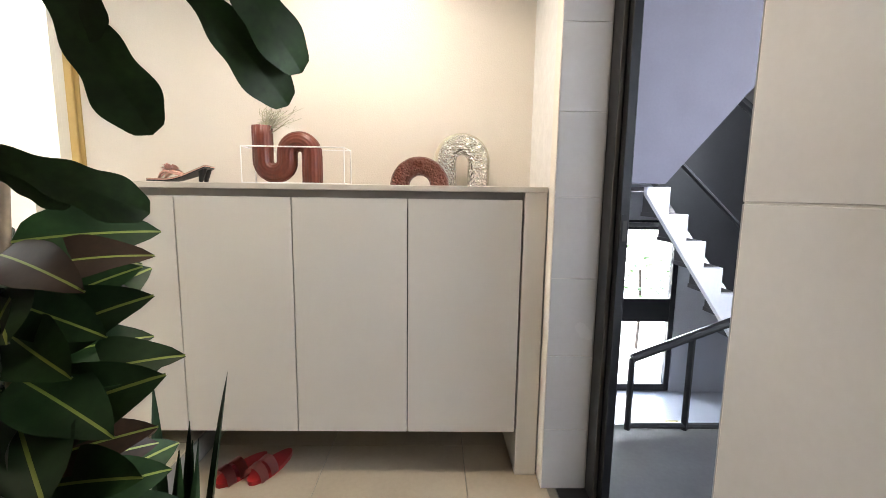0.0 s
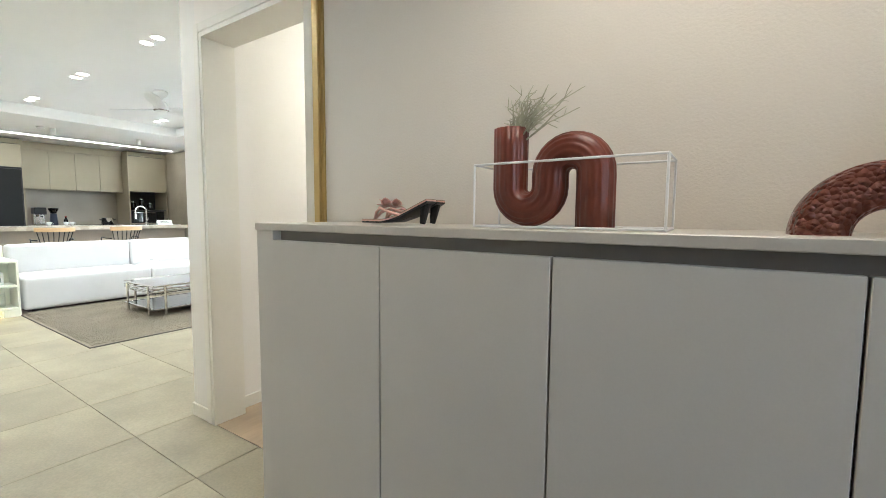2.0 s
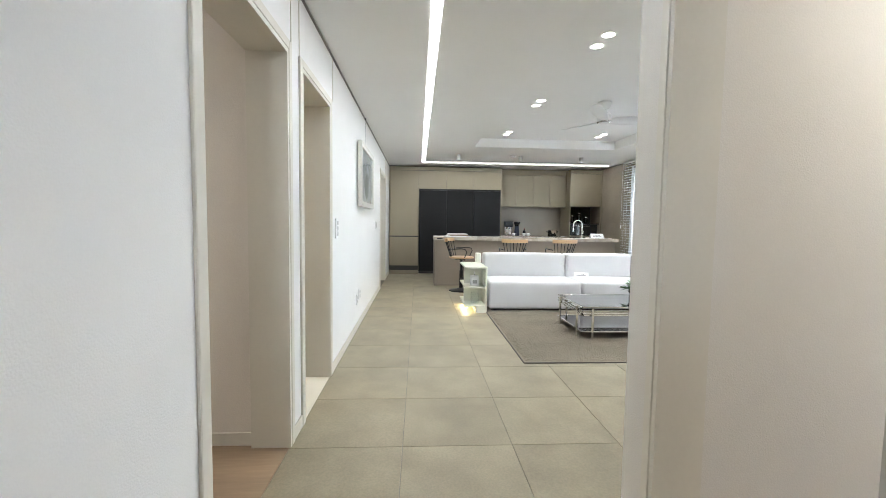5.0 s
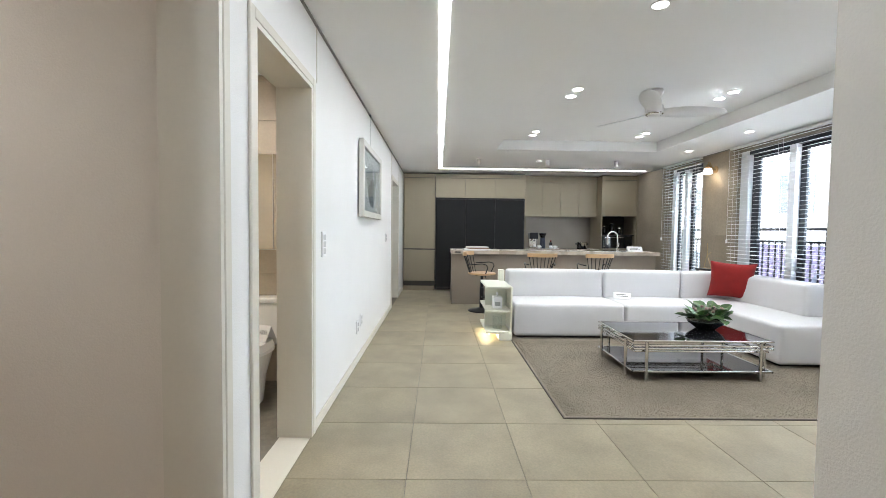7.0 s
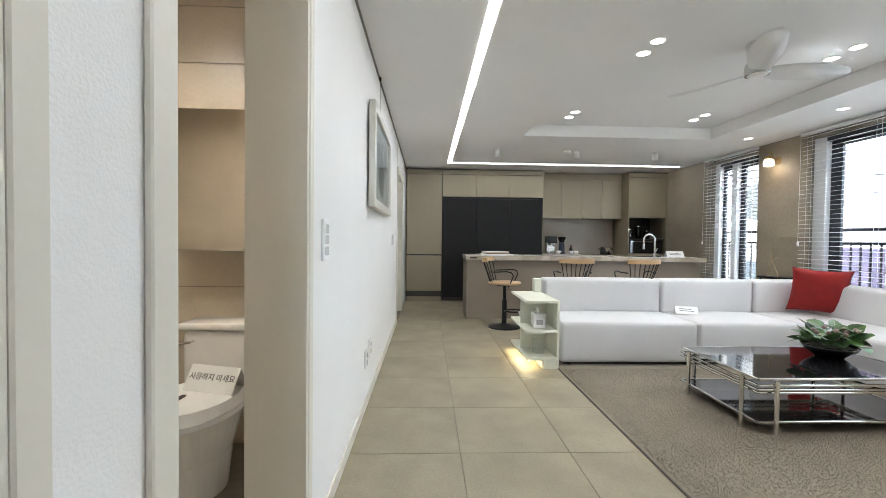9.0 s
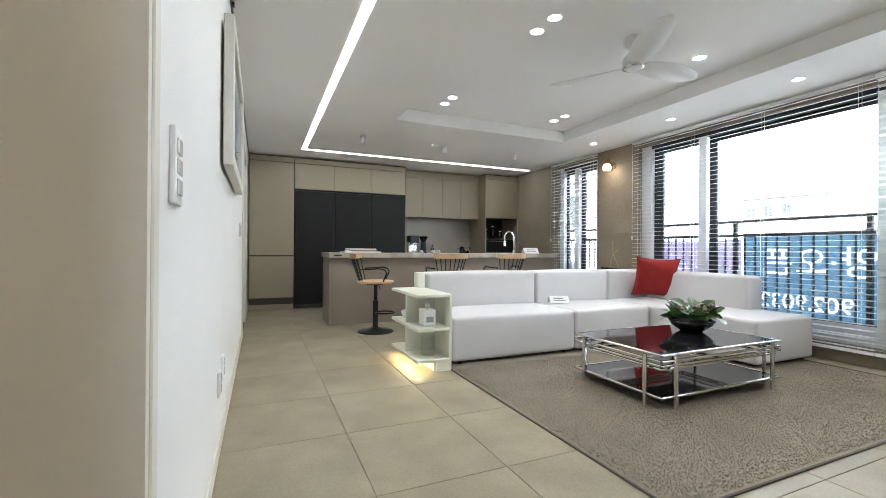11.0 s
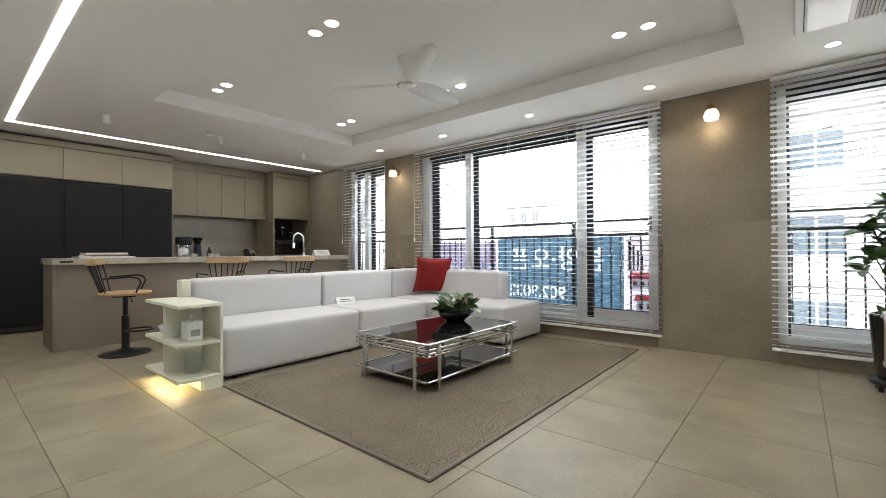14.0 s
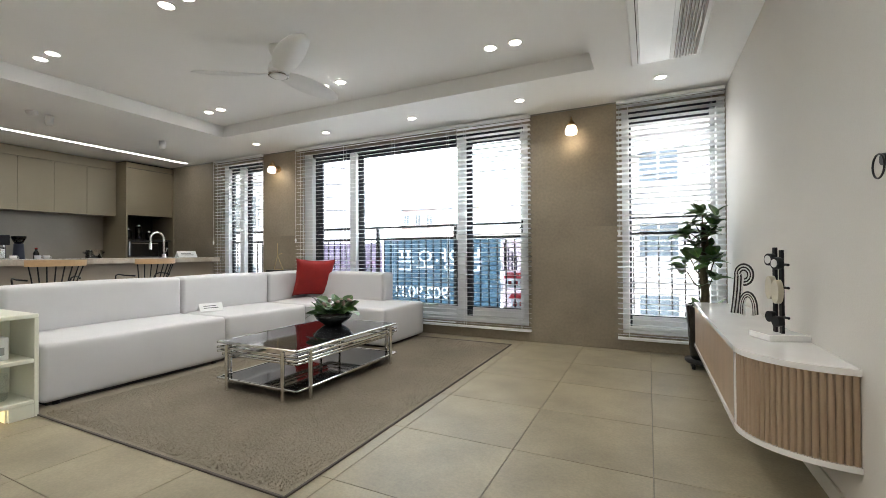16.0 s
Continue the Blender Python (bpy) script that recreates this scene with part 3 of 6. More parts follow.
def leaf_mesh(name, length, width, curl, materials, fold=0.25, wave=0.0, lobes=0, blunt=False):
    """One leaf along +y with folded halves, a drooping tip and a raised midrib."""
    bm = bmesh.new()
    n = 30 if blunt else 12
    rows = []
    for i in range(n + 1):
        t = i / n
        w = width / 2 * (math.sin(math.pi * min(1, t ** 0.8)) ** 0.75) if 0 < t < 1 else 0.0006
        if blunt:
            w = width / 2 * (0.3 + 0.7 * min(1, t * 1.6)) * math.sqrt(max(0, 1 - max(0, (t - 0.78) / 0.22) ** 2)) * (1 + 0.10 * math.sin(t * 19)) + 0.0006
        if lobes:
            w *= 0.78 + 0.30 * math.cos(lobes * 2 * math.pi * t)
        y = length * t
        z = -curl * t * t
        z2 = z + fold * w + wave * math.sin(t * 14)
        rib = 0.012 * width + 0.001
        rows.append([bm.verts.new(p) for p in ((-w, y, z2), (-rib, y, z + 0.0006), (rib, y, z + 0.0006), (w, y, z + fold * w - wave * math.sin(t * 14)))])
    for a, b in zip(rows, rows[1:]):
        for k in range(3):
            f = bm.faces.new((a[k], a[k + 1], b[k + 1], b[k]))
            f.material_index = 1 if k == 1 else 0
    me = bpy.data.meshes.new(name)
    bm.to_mesh(me)
    bm.free()
    for m in materials:
        me.materials.append(m)
    me.polygons.foreach_set("use_smooth", [True] * len(me.polygons))
    return me


RIB = mat("leaf_rib", (0.16, 0.24, 0.06), 0.5)


def put_leaf(me, root, p, yaw, pitch, roll=0, scale=1.0, name="leaf"):
    o = new(name, me)
    o.parent = root
    o.matrix_local = pose(*p, pitch, roll, yaw) @ Matrix.Scale(scale, 4)
    return o


def coffee_table():
    X0, X1, Y0, Y1, Z = -5.835, -5.105, 2.965, 4.11, 0.338
    root = thing("coffee_table", "chrome coffee table with two smoked glass shelves", "coffee table", m=pose((X0 + X1) / 2, (Y0 + Y1) / 2, 0))
    hx, hy = (X1 - X0) / 2, (Y1 - Y0) / 2
    part("glass_top", box(-hx + 0.012, -hy + 0.012, Z - 0.012, hx - 0.012, hy - 0.012, Z + 0.001), BLACK_GLOSS, root, "smoked black glass top")
    part("lower_shelf", box(-hx + 0.012, -hy + 0.012, 0.080, hx - 0.012, hy - 0.012, 0.090), BLACK_GLOSS, root, "smoked black glass shelf")
    r = 0.011

    def ring(name, z, rr, inset=0.0):
        a, b = hx - inset, hy - inset
        for p, q in (((-a, -b), (a, -b)), ((a, -b), (a, b)), ((a, b), (-a, b)), ((-a, b), (-a, -b))):
            bm = bmesh.new()
            add_box(bm, min(p[0], q[0]) - rr, min(p[1], q[1]) - rr, z - rr, max(p[0], q[0]) + rr, max(p[1], q[1]) + rr, z + rr, rr * 0.6, 2)
            part(name, bm, CHROME, root)

    ring("top_rail", Z - 0.004, 0.008)
    ring("rail", Z - 0.040, 0.008)
    ring("rail", Z - 0.066, 0.008)
    ring("rail", Z - 0.092, 0.008, 0.022)
    ring("shelf_rail", 0.085, 0.009)
    e = 0.105
    for sx in (-1, 1):
        for sy in (-1, 1):
            for x, y in ((sx * (hx - e), sy * (hy + 0.014)), (sx * (hx + 0.014), sy * (hy - e))):
                part("leg", cyl((x, y, 0.012), (x, y, Z - 0.012), 0.0125, 14), CHROME, root, "", False)
    root.location.z = 0.0
    return root


coffee_table()


def table_plant():
    root = thing("centrepiece_plant", "green leafy arrangement in a black bowl", "plant", m=pose(-5.56, 3.84, 0.3392) @ Matrix.Scale(1.18, 4))
    part("bowl", lathe([(0, 0), (0.06, 0), (0.075, 0.01), (0.12, 0.045), (0.138, 0.075), (0.130, 0.075), (0.11, 0.05), (0, 0.045)], 28), BLACK_GLOSS, root, "glossy black bowl", True)
    part("moss", lathe([(0, 0.075), (0.08, 0.070), (0.116, 0.058)], 16), SOIL, root, "", True)
    g1 = leaf_mesh("leaf", 0.085, 0.075, 0.015, [LEAF, RIB])
    g2 = leaf_mesh("leaf", 0.10, 0.045, 0.02, [mat("dusty_leaf", (0.13, 0.17, 0.11), 0.55, var=0.2, scale=14, obj_var=0.2), RIB])
    pink = mat("dried_flower", (0.36, 0.25, 0.22), 0.8, var=0.2, scale=30, obj_var=0.2)
    rng = random.Random(7)
    for i in range(90):
        a = rng.uniform(0, 360)
        rr = 0.14 * math.sqrt(rng.random())
        ang = radians(a)
        put_leaf(g1 if i % 5 else g2, root, (rr * math.cos(ang), rr * math.sin(ang) * 1.05, 0.075 + rng.uniform(0.01, 0.13) * (1 - rr / 0.2)), a - 90 + rng.uniform(-40, 40), rng.uniform(-10, 65), rng.uniform(-30, 30), rng.uniform(0.6, 1.15))
    bud = lathe([(0, -0.012), (0.010, -0.006), (0.013, 0.002), (0.008, 0.012), (0, 0.014)], 7)
    first = part("bud", bud, pink, root, "", True)
    for i in range(16):
        o = first if i == 0 else first.copy()
        if i:
            scene.collection.objects.link(o)
        o.location = (rng.uniform(-0.02, 0.11), rng.uniform(-0.09, 0.09), 0.13 + rng.uniform(-0.02, 0.045))


table_plant()


def shelf_unit():
    root = thing("end_shelf", "cream open display shelf at the sofa end", "shelf", m=pose(-6.37, 2.20, 0))
    m = mat("ivory_lacquer", (0.72, 0.72, 0.60), 0.4, var=0.02)
    # local x runs to -0.68 along the sofa end, y to -0.29 away from it
    part("back_panel", box(-0.62, -0.02, 0.0, 0, 0, 0.575, 0.002), m, root)
    part("top_board", box(-0.68, -0.29, 0.575, 0, 0, 0.60, 0.004), m, root)
    part("middle_board", box(-0.68, -0.29, 0.315, 0, -0.02, 0.34, 0.004), m, root)
    part("base_board", box(-0.68, -0.29, 0.075, 0, -0.02, 0.10, 0.004), m, root)
    part("kick_board", box(-0.02, -0.13, 0, 0, -0.02, 0.075), m, root)
    part("kick_board", box(-0.62, -0.14, 0, -0.02, -0.12, 0.075), m, root)
    part("divider", box(-0.34, -0.27, 0.10, -0.32, -0.02, 0.315), m, root)
    part("divider", box(-0.34, -0.27, 0.34, -0.32, -0.02, 0.575), m, root)
    part("tall_post", box(-0.70, -0.07, 0.60, -0.60, 0.0, 0.735, 0.006), m, root)
    part("light_strip", box(-0.66, -0.262, 0.066, -0.02, -0.25, 0.0745), glow("warm_strip", (1, 0.80, 0.48), 16.0), root, "glowing warm light strip")
    # things on it
    b = thing("gift_box", "small white box with a bow on shelf", "box", m=pose(-6.37 - 0.15, 2.20 - 0.15, 0.341))
    part("carton", box(-0.06, -0.05, 0, 0.06, 0.05, 0.13, 0.004), WHITE_PLASTIC, b)
    part("ribbon", tube([(0.0, 0.0, 0.13), (-0.05, 0, 0.16), (-0.03, 0, 0.175), (0, 0, 0.135), (0.03, 0, 0.175), (0.05, 0, 0.16), (0, 0, 0.13)], 0.006, 6), WHITE_LACQ, b)
    part("tag", box(0.061, -0.03, 0.03, 0.063, 0.03, 0.075), mat("grey_tag", (0.35, 0.35, 0.34), 0.6), b)
    b = thing("glass_vase", "clear glass vase on the lower shelf", "vase", m=pose(-6.37 - 0.16, 2.20 - 0.14, 0.101))
    part("body", lathe([(0, 0.002), (0.05, 0.002), (0.055, 0.01), (0.055, 0.15)], 24), GLASS, b, "", True)
    b = thing("decor_bowl", "white ceramic bowl leaning on the shelf", "bowl", m=pose(-6.37 - 0.52, 2.20 - 0.18, 0.341))
    part("bowl_body", lathe([(0, 0), (0.03, 0), (0.06, 0.03), (0.07, 0.07), (0.063, 0.07), (0.05, 0.03), (0, 0.012)], 24), WHITE_LACQ, b, "", True)


shelf_unit()


def ceiling_fan():
    x, y = -5.69, 3.37
    root = thing("ceiling_fan", "white three-blade ceiling fan", "ceiling fan", m=pose(x, y, 0))
    part("canopy", lathe([(0, CZ), (0.07, CZ), (0.075, CZ - 0.02), (0.06, CZ - 0.06), (0.025, CZ - 0.08), (0.02, CZ - 0.10), (0, CZ - 0.10)], 28), WHITE_PLASTIC, root, "", True)
    part("motor", lathe([(0, 2.42), (0.05, 2.42), (0.075, 2.39), (0.08, 2.35), (0.07, 2.325), (0, 2.325)], 28), WHITE_PLASTIC, root, "", True)
    part("hub_ring", lathe([(0.068, 2.326), (0.078, 2.326), (0.078, 2.316), (0.066, 2.314)], 28), CHROME, root, "", True)
    part("hub_cap", lathe([(0, 2.298), (0.03, 2.30), (0.055, 2.308), (0.065, 2.318), (0, 2.322)], 28), WHITE_PLASTIC, root, "", True)
    for ang in (85, 202, -34):
        bm = bmesh.new()
        n = 16
        rows = []
        for i in range(n + 1):
            t = i / n
            d = 0.05 + 0.62 * t
            w = 0.025 + 0.068 * math.sin(math.pi * min(1, 0.12 + 0.80 * t)) ** 0.9
            if t > 0.9:
                w *= max(0.25, 1 - ((t - 0.9) / 0.1) ** 2 * 0.8)
            tw = radians(-20 + 10 * t)
            sweep = 0.05 * t * t
            z = 2.335 + 0.015 * t
            ring = []
            for s, h in ((-1, 0.0025), (0, 0.005), (1, 0.0025), (1, -0.0025), (0, -0.004), (-1, -0.0025)):
                ring.append(bm.verts.new((d, sweep + s * w * math.cos(tw), z + s * w * math.sin(tw) + h)))
            rows.append(ring)
        for a, b in zip(rows, rows[1:]):
            for k in range(6):
                bm.faces.new((a[k], a[(k + 1) % 6], b[(k + 1) % 6], b[k]))
        bm.faces.new(rows[0][::-1])
        bm.faces.new(rows[-1])
        bmesh.ops.recalc_face_normals(bm, faces=bm.faces)
        o = part("blade", bm, WHITE_PLASTIC, root, "", True)
        o.rotation_euler.z = radians(ang)


ceiling_fan()
LENS = glow("lamp_lens", (1, 0.96, 0.88), 7.0)


def downlight(x, y, z, name="downlight", label="small white recessed downlight, lit", r=0.042, group="soffit downlights"):
    root = thing(name, label, "ceiling light", group, pose(x, y, z))
    part("bezel", lathe([(r + 0.012, 0.004), (r + 0.012, -0.003), (r + 0.009, -0.005), (r, -0.004), (r - 0.004, 0.004)], 28), WHITE_PLASTIC, root, "", True)
    part("lens", lathe([(0, -0.0015), (r - 0.001, -0.0015)], 24), LENS, root)
    return root


d0 = downlight(*SOFFIT[0], H)
for x, y in SOFFIT[1:]:
    copy_thing(d0, pose(x, y, H))
t0 = None
for x, y in TWINS:
    for dx in (-0.1, 0.1):
        if t0 is None:
            t0 = downlight(x + dx, y, CZ, "spotlight", "round white recessed spotlight in a pair, lit", 0.045, "tray ceiling spotlights")
        else:
            copy_thing(t0, pose(x + dx, y, CZ))


def cylinder_light(x, y):
    root = thing("cylinder_light", "white surface-mounted cylinder spotlight, unlit", "ceiling light", "kitchen cylinder spots", pose(x, y, H))
    part("barrel", lathe([(0, 0), (0.035, 0), (0.035, -0.098), (0.033, -0.10), (0.028, -0.10), (0.026, -0.085), (0, -0.085)], 24), WHITE_PLASTIC, root, "", True)
    part("reflector", lathe([(0, -0.083), (0.026, -0.088)], 20), CHROME, root)
    return root


c0 = cylinder_light(-8.74, 2.02)
copy_thing(c0, pose(-8.77, 3.17, H))
copy_thing(c0, pose(-8.76, 4.31, H))
root = thing("smoke_detector", "small white ceiling smoke detector", "smoke detector", m=pose(-8.74, 3.02, H))
part("body", lathe([(0, 0), (0.05, 0), (0.05, -0.018), (0.035, -0.035), (0, -0.038)], 24), WHITE_PLASTIC, root, "", True)


def air_conditioner():
    x0, x1, y0, y1 = -3.24, -2.78, 3.35, 4.57
    root = thing("air_conditioner", "white one-way ceiling cassette air conditioner", "air conditioner", m=pose((x0 + x1) / 2, (y0 + y1) / 2, H))
    hx, hy = (x1 - x0) / 2, (y1 - y0) / 2
    part("panel", box(-hx, -hy, -0.028, hx, hy, -0.001, 0.012, 3), WHITE_PLASTIC, root)
    part("grille_frame", box(-hx + 0.06, -hy + 0.05, -0.034, 0.03, hy - 0.05, -0.028, 0.003), WHITE_LACQ, root, "glossy white intake panel")
    part("outlet", box(0.055, -hy + 0.05, -0.031, hx - 0.03, hy - 0.05, -0.0275), RECESS, root)
    for k in range(7):
        x = 0.066 + k * 0.0185
        o = part("louvre", box(-0.003, -hy + 0.06, -0.010, 0.003, hy - 0.06, 0.010, 0.001), WHITE_PLASTIC, root)
        o.matrix_local = pose(x, 0, -0.036, 0, 35, 0)
    part("seam", box(-hx + 0.045, -hy + 0.05, -0.031, -hx + 0.05, hy - 0.05, -0.0278), SHADOW, root)


air_conditioner()


def blind(name, x0, x1, label, tilt):
    z0, z1 = 0.115, 2.385
    y = Y_N - 0.07
    root = thing(name, label, "window blind", "white venetian blinds", pose((x0 + x1) / 2, y, 0))
    h = (x1 - x0) / 2
    m = mat("white_slat", (0.88, 0.88, 0.87), 0.4, var=0.02)
    part("head_rail", box(-h, -0.028, z1 - 0.03, h, 0.022, z1, 0.003), m, root)
    part("bottom_rail", box(-h, -0.025, z0, h, 0.025, z0 + 0.022, 0.004), m, root)
    bm = bmesh.new()
    prev = None
    for k in range(5):
        s = -0.024 + 0.012 * k
        z = 0.0025 * (1 - (s / 0.024) ** 2)
        row = [bm.verts.new((-h, s, z)), bm.verts.new((h, s, z))]
        if prev:
            bm.faces.new((prev[0], prev[1], row[1], row[0]))
        prev = row
    bmesh.ops.solidify(bm, geom=bm.faces[:], thickness=0.0022)
    me = bpy.data.meshes.new("slat")
    bm.to_mesh(me)
    bm.free()
    me.materials.append(m)
    n = 45
    rng = random.Random(int(-x0 * 10))
    for i in range(n):
        o = new("slat", me)
        o.parent = root
        o.matrix_local = pose(0, 0, z0 + 0.045 + i * (z1 - z0 - 0.1) / (n - 1), tilt + rng.uniform(-1.5, 1.5), 0, rng.uniform(-0.03, 0.03))
    k = max(2, int(2 * h / 0.75) + 1)
    for i in range(k):
        x = -h + 0.1 + i * (2 * h - 0.2) / (k - 1)
        for yy in (-0.027, 0.027):
            part("ladder_cord", box(x - 0.0012, yy - 0.0008, z0 + 0.02, x + 0.0012, yy + 0.0008, z1 - 0.04), m, root)
    part("pull_cord", tube([(-h + 0.02, -0.035, z1 - 0.03), (-h + 0.021, -0.037, 1.8), (-h + 0.019, -0.036, 1.15)], 0.0018, 6), m, root)
    part("cord_weight", lathe([(0, 0), (0.009, 0.002), (0.012, 0.04), (0.006, 0.06), (0, 0.06)], 12, (-h + 0.019, -0.036, 1.09)), m, root)


blind("venetian_blind", -9.20, -8.16, "white slatted venetian blind on the kitchen window", -4)
blind("venetian_blind", -7.50, -5.085, "wide white slatted venetian blind, slats open", 6)
blind("venetian_blind", -5.078, -4.235, "white slatted venetian blind, slats partly tilted", -12)
blind("venetian_blind", -3.40, -2.525, "narrow white slatted venetian blind, slats open", -19)


def wall_lamp(x):
    root = thing("wall_lamp", "brass wall lamp with a glowing glass shade", "wall lamp", "brass wall lamps", pose(x, Y_N, 2.16))
    brass = mat("aged_brass", (0.36, 0.23, 0.10), 0.35, 0.9, var=0.1)
    part("back_plate", cyl((0, 0, 0), (0, -0.015, 0), 0.05, 24), brass, root)
    part("arm", tube([(0, -0.012, 0), (0, -0.05, 0.01), (0, -0.08, 0.06), (0, -0.10, 0.10), (0, -0.12, 0.10), (0, -0.125, 0.07)], 0.006, 10), brass, root, "", True)
    part("cap", lathe([(0, 0.075), (0.012, 0.07), (0.028, 0.05), (0.05, 0.02), (0.05, 0.012)], 20, (0, -0.125, 0)), brass, root, "", True)
    part("shade", lathe([(0.036, 0.02), (0.05, 0.0), (0.06, -0.035), (0.055, -0.068), (0.04, -0.074), (0, -0.076)], 24, (0, -0.125, 0)), glow("shade_glass", (1, 0.90, 0.76), 1.3), root, "glowing ribbed glass shade", True)
    return root


w0 = wall_lamp(-7.91)
copy_thing(w0, pose(-3.81, Y_N, 2.18))
for x in (-7.91, -3.81):
    l = bpy.data.lights.new("wall_lamp_bulb", "POINT")
    l.energy, l.color, l.shadow_soft_size = 1.3 * LAMP, (1, 0.80, 0.55), 0.04
    new("wall_lamp_bulb", l).location = (x, Y_N - 0.125, 2.05)


def tv_console():
    root = thing("wall_console", "white wall-hung console with fluted oak curved front", "console", m=pose(X_TV, 0, 0))
    yc, y1, d, zl, zt = 3.10, 4.78, 0.305, 0.215, 0.555
    # plan outline: straight front then a quarter round into the wall
    def outline(off):
        pts = [(0, y1), (-d - off, y1)]
        ry = 0.26
        for k in range(17):
            a = math.pi / 2 * k / 16
            pts.append((-(d + off) * math.cos(a), yc - (ry + off) * math.sin(a)))
        return pts
    part("top", prism(outline(0.006), zt - 0.022, zt), WHITE_LACQ, root, "glossy white top")
    part("bottom", prism(outline(0.006), zl, zl + 0.02), WHITE_LACQ, root)
    part("core", prism(outline(-0.022), zl + 0.02, zt - 0.022), SHADOW, root)
    part("front_panel", box(-d - 0.0, yc + 0.02, zl + 0.022, -d + 0.02, y1 - 0.008, zt - 0.024, 0.002), OAK, root)
    part("end_strip", box(-d - 0.004, yc, zl + 0.02, -d + 0.02, yc + 0.018, zt - 0.022), WHITE_LACQ, root)
    bm = cyl((0, 0, zl + 0.02), (0, 0, zt - 0.022), 0.0105, 8)
    me = bpy.data.meshes.new("flute")
    bm.to_mesh(me)
    bm.free()
    me.materials.append(OAK)
    n = 22
    for k in range(n):
        a = math.pi / 2 * (k + 0.5) / n
        o = new("flute", me)
        o.parent = root
        o.matrix_local = pose(-(d - 0.012) * math.cos(a), yc - 0.25 * math.sin(a), 0)
    return zt


ZT = tv_console()


def striped_knot():
    root = thing("striped_sculpture", "black and white striped knot sculpture", "sculpture", m=pose(-2.62, 4.12, ZT, 0, 0, 60) @ Matrix.Diagonal((0.75, 0.7, 0.9, 1)))
    black = mat("black_stripe", (0.02, 0.02, 0.02), 0.5)
    white = mat("white_stripe", (0.8, 0.8, 0.78), 0.5)

    def strand(path, name, off):
        # five stripes side by side make one striped band
        for k in range(6):
            o = (k - 2.5) * 0.0125
            pts = [(p[0] + o * p[3], p[1] + o * p[4], p[2] + o * p[5]) for p in path]
            bm = tube(pts, 0.0075, 8)
            part("stripe", bm, black if k % 2 else white, root, "", True)

    tall, loop = [], []
    for i in range(25):
        t = i / 24
        z = 0.01 + 0.26 * t
        tall.append((0.012 * math.sin(t * 3), 0.055 - 0.03 * t, z, 0, 1, 0))
    for i in range(20):
        a = math.pi * 1.7 * i / 19 - 0.4
        tall.append((0.012, 0.02 + 0.045 * math.cos(a) - 0.03, 0.275 + 0.045 * math.sin(a), 0, math.cos(a) * 0.8, math.sin(a) * 0.8))
    strand(tall, "band", 0)
    for i in range(30):
        t = i / 29
        a = math.pi * (0.0 + t)
        loop.append((-0.02, -0.05 + 0.05 * math.cos(a), 0.01 + 0.13 * math.sin(a) ** 0.7 if 0 < t < 1 else 0.01, 0, math.cos(a) * 0.6, max(0.2, math.sin(a)) * 0.6))
    strand(loop, "band", 0)


striped_knot()


def disc_sculpture():
    root = thing("disc_sculpture", "abstract black and ivory disc sculpture", "sculpture", m=pose(-2.615, 3.34, ZT, 0, 0, 22))
    ivory = mat("ivory_disc", (0.62, 0.57, 0.45), 0.5)
    part("base", box(-0.085, -0.07, 0, 0.085, 0.07, 0.028, 0.003), WHITE_LACQ, root, "white block base")
    for y in (-0.02, 0.02):
        part("rod", box(-0.006, y - 0.008, 0.028, 0.006, y + 0.008, 0.40 + y * 0.3), BLACK_METAL, root)
        for z, r, col in ((0.085, 0.024, BLACK_METAL), (0.215, 0.036, ivory), (0.34, 0.027, BLACK_METAL)):
            bm = cyl((-0.007, 0, 0), (-0.03, 0, 0), r, 28)
            if col is ivory:
                bmesh.ops.transform(bm, matrix=Matrix.Diagonal((1, 0.62, 1.45, 1)), verts=bm.verts)
            o = part("disc", bm, col, root, "ivory oval disc" if col is ivory else "")
            o.location = (0, y, z + (0.012 if y > 0 else -0.004))
        part("disc_face", cyl((-0.0305, 0, 0), (-0.033, 0, 0), 0.018, 24), WHITE_LACQ, root).location = (0, y, 0.34 + (0.012 if y > 0 else -0.004))
        for z in (0.10, 0.23, 0.33):
            part("peg", cyl((0, y, z), (0, y - 0.04 if y < 0 else y + 0.02, z), 0.006, 10), BLACK_METAL, root)


disc_sculpture()


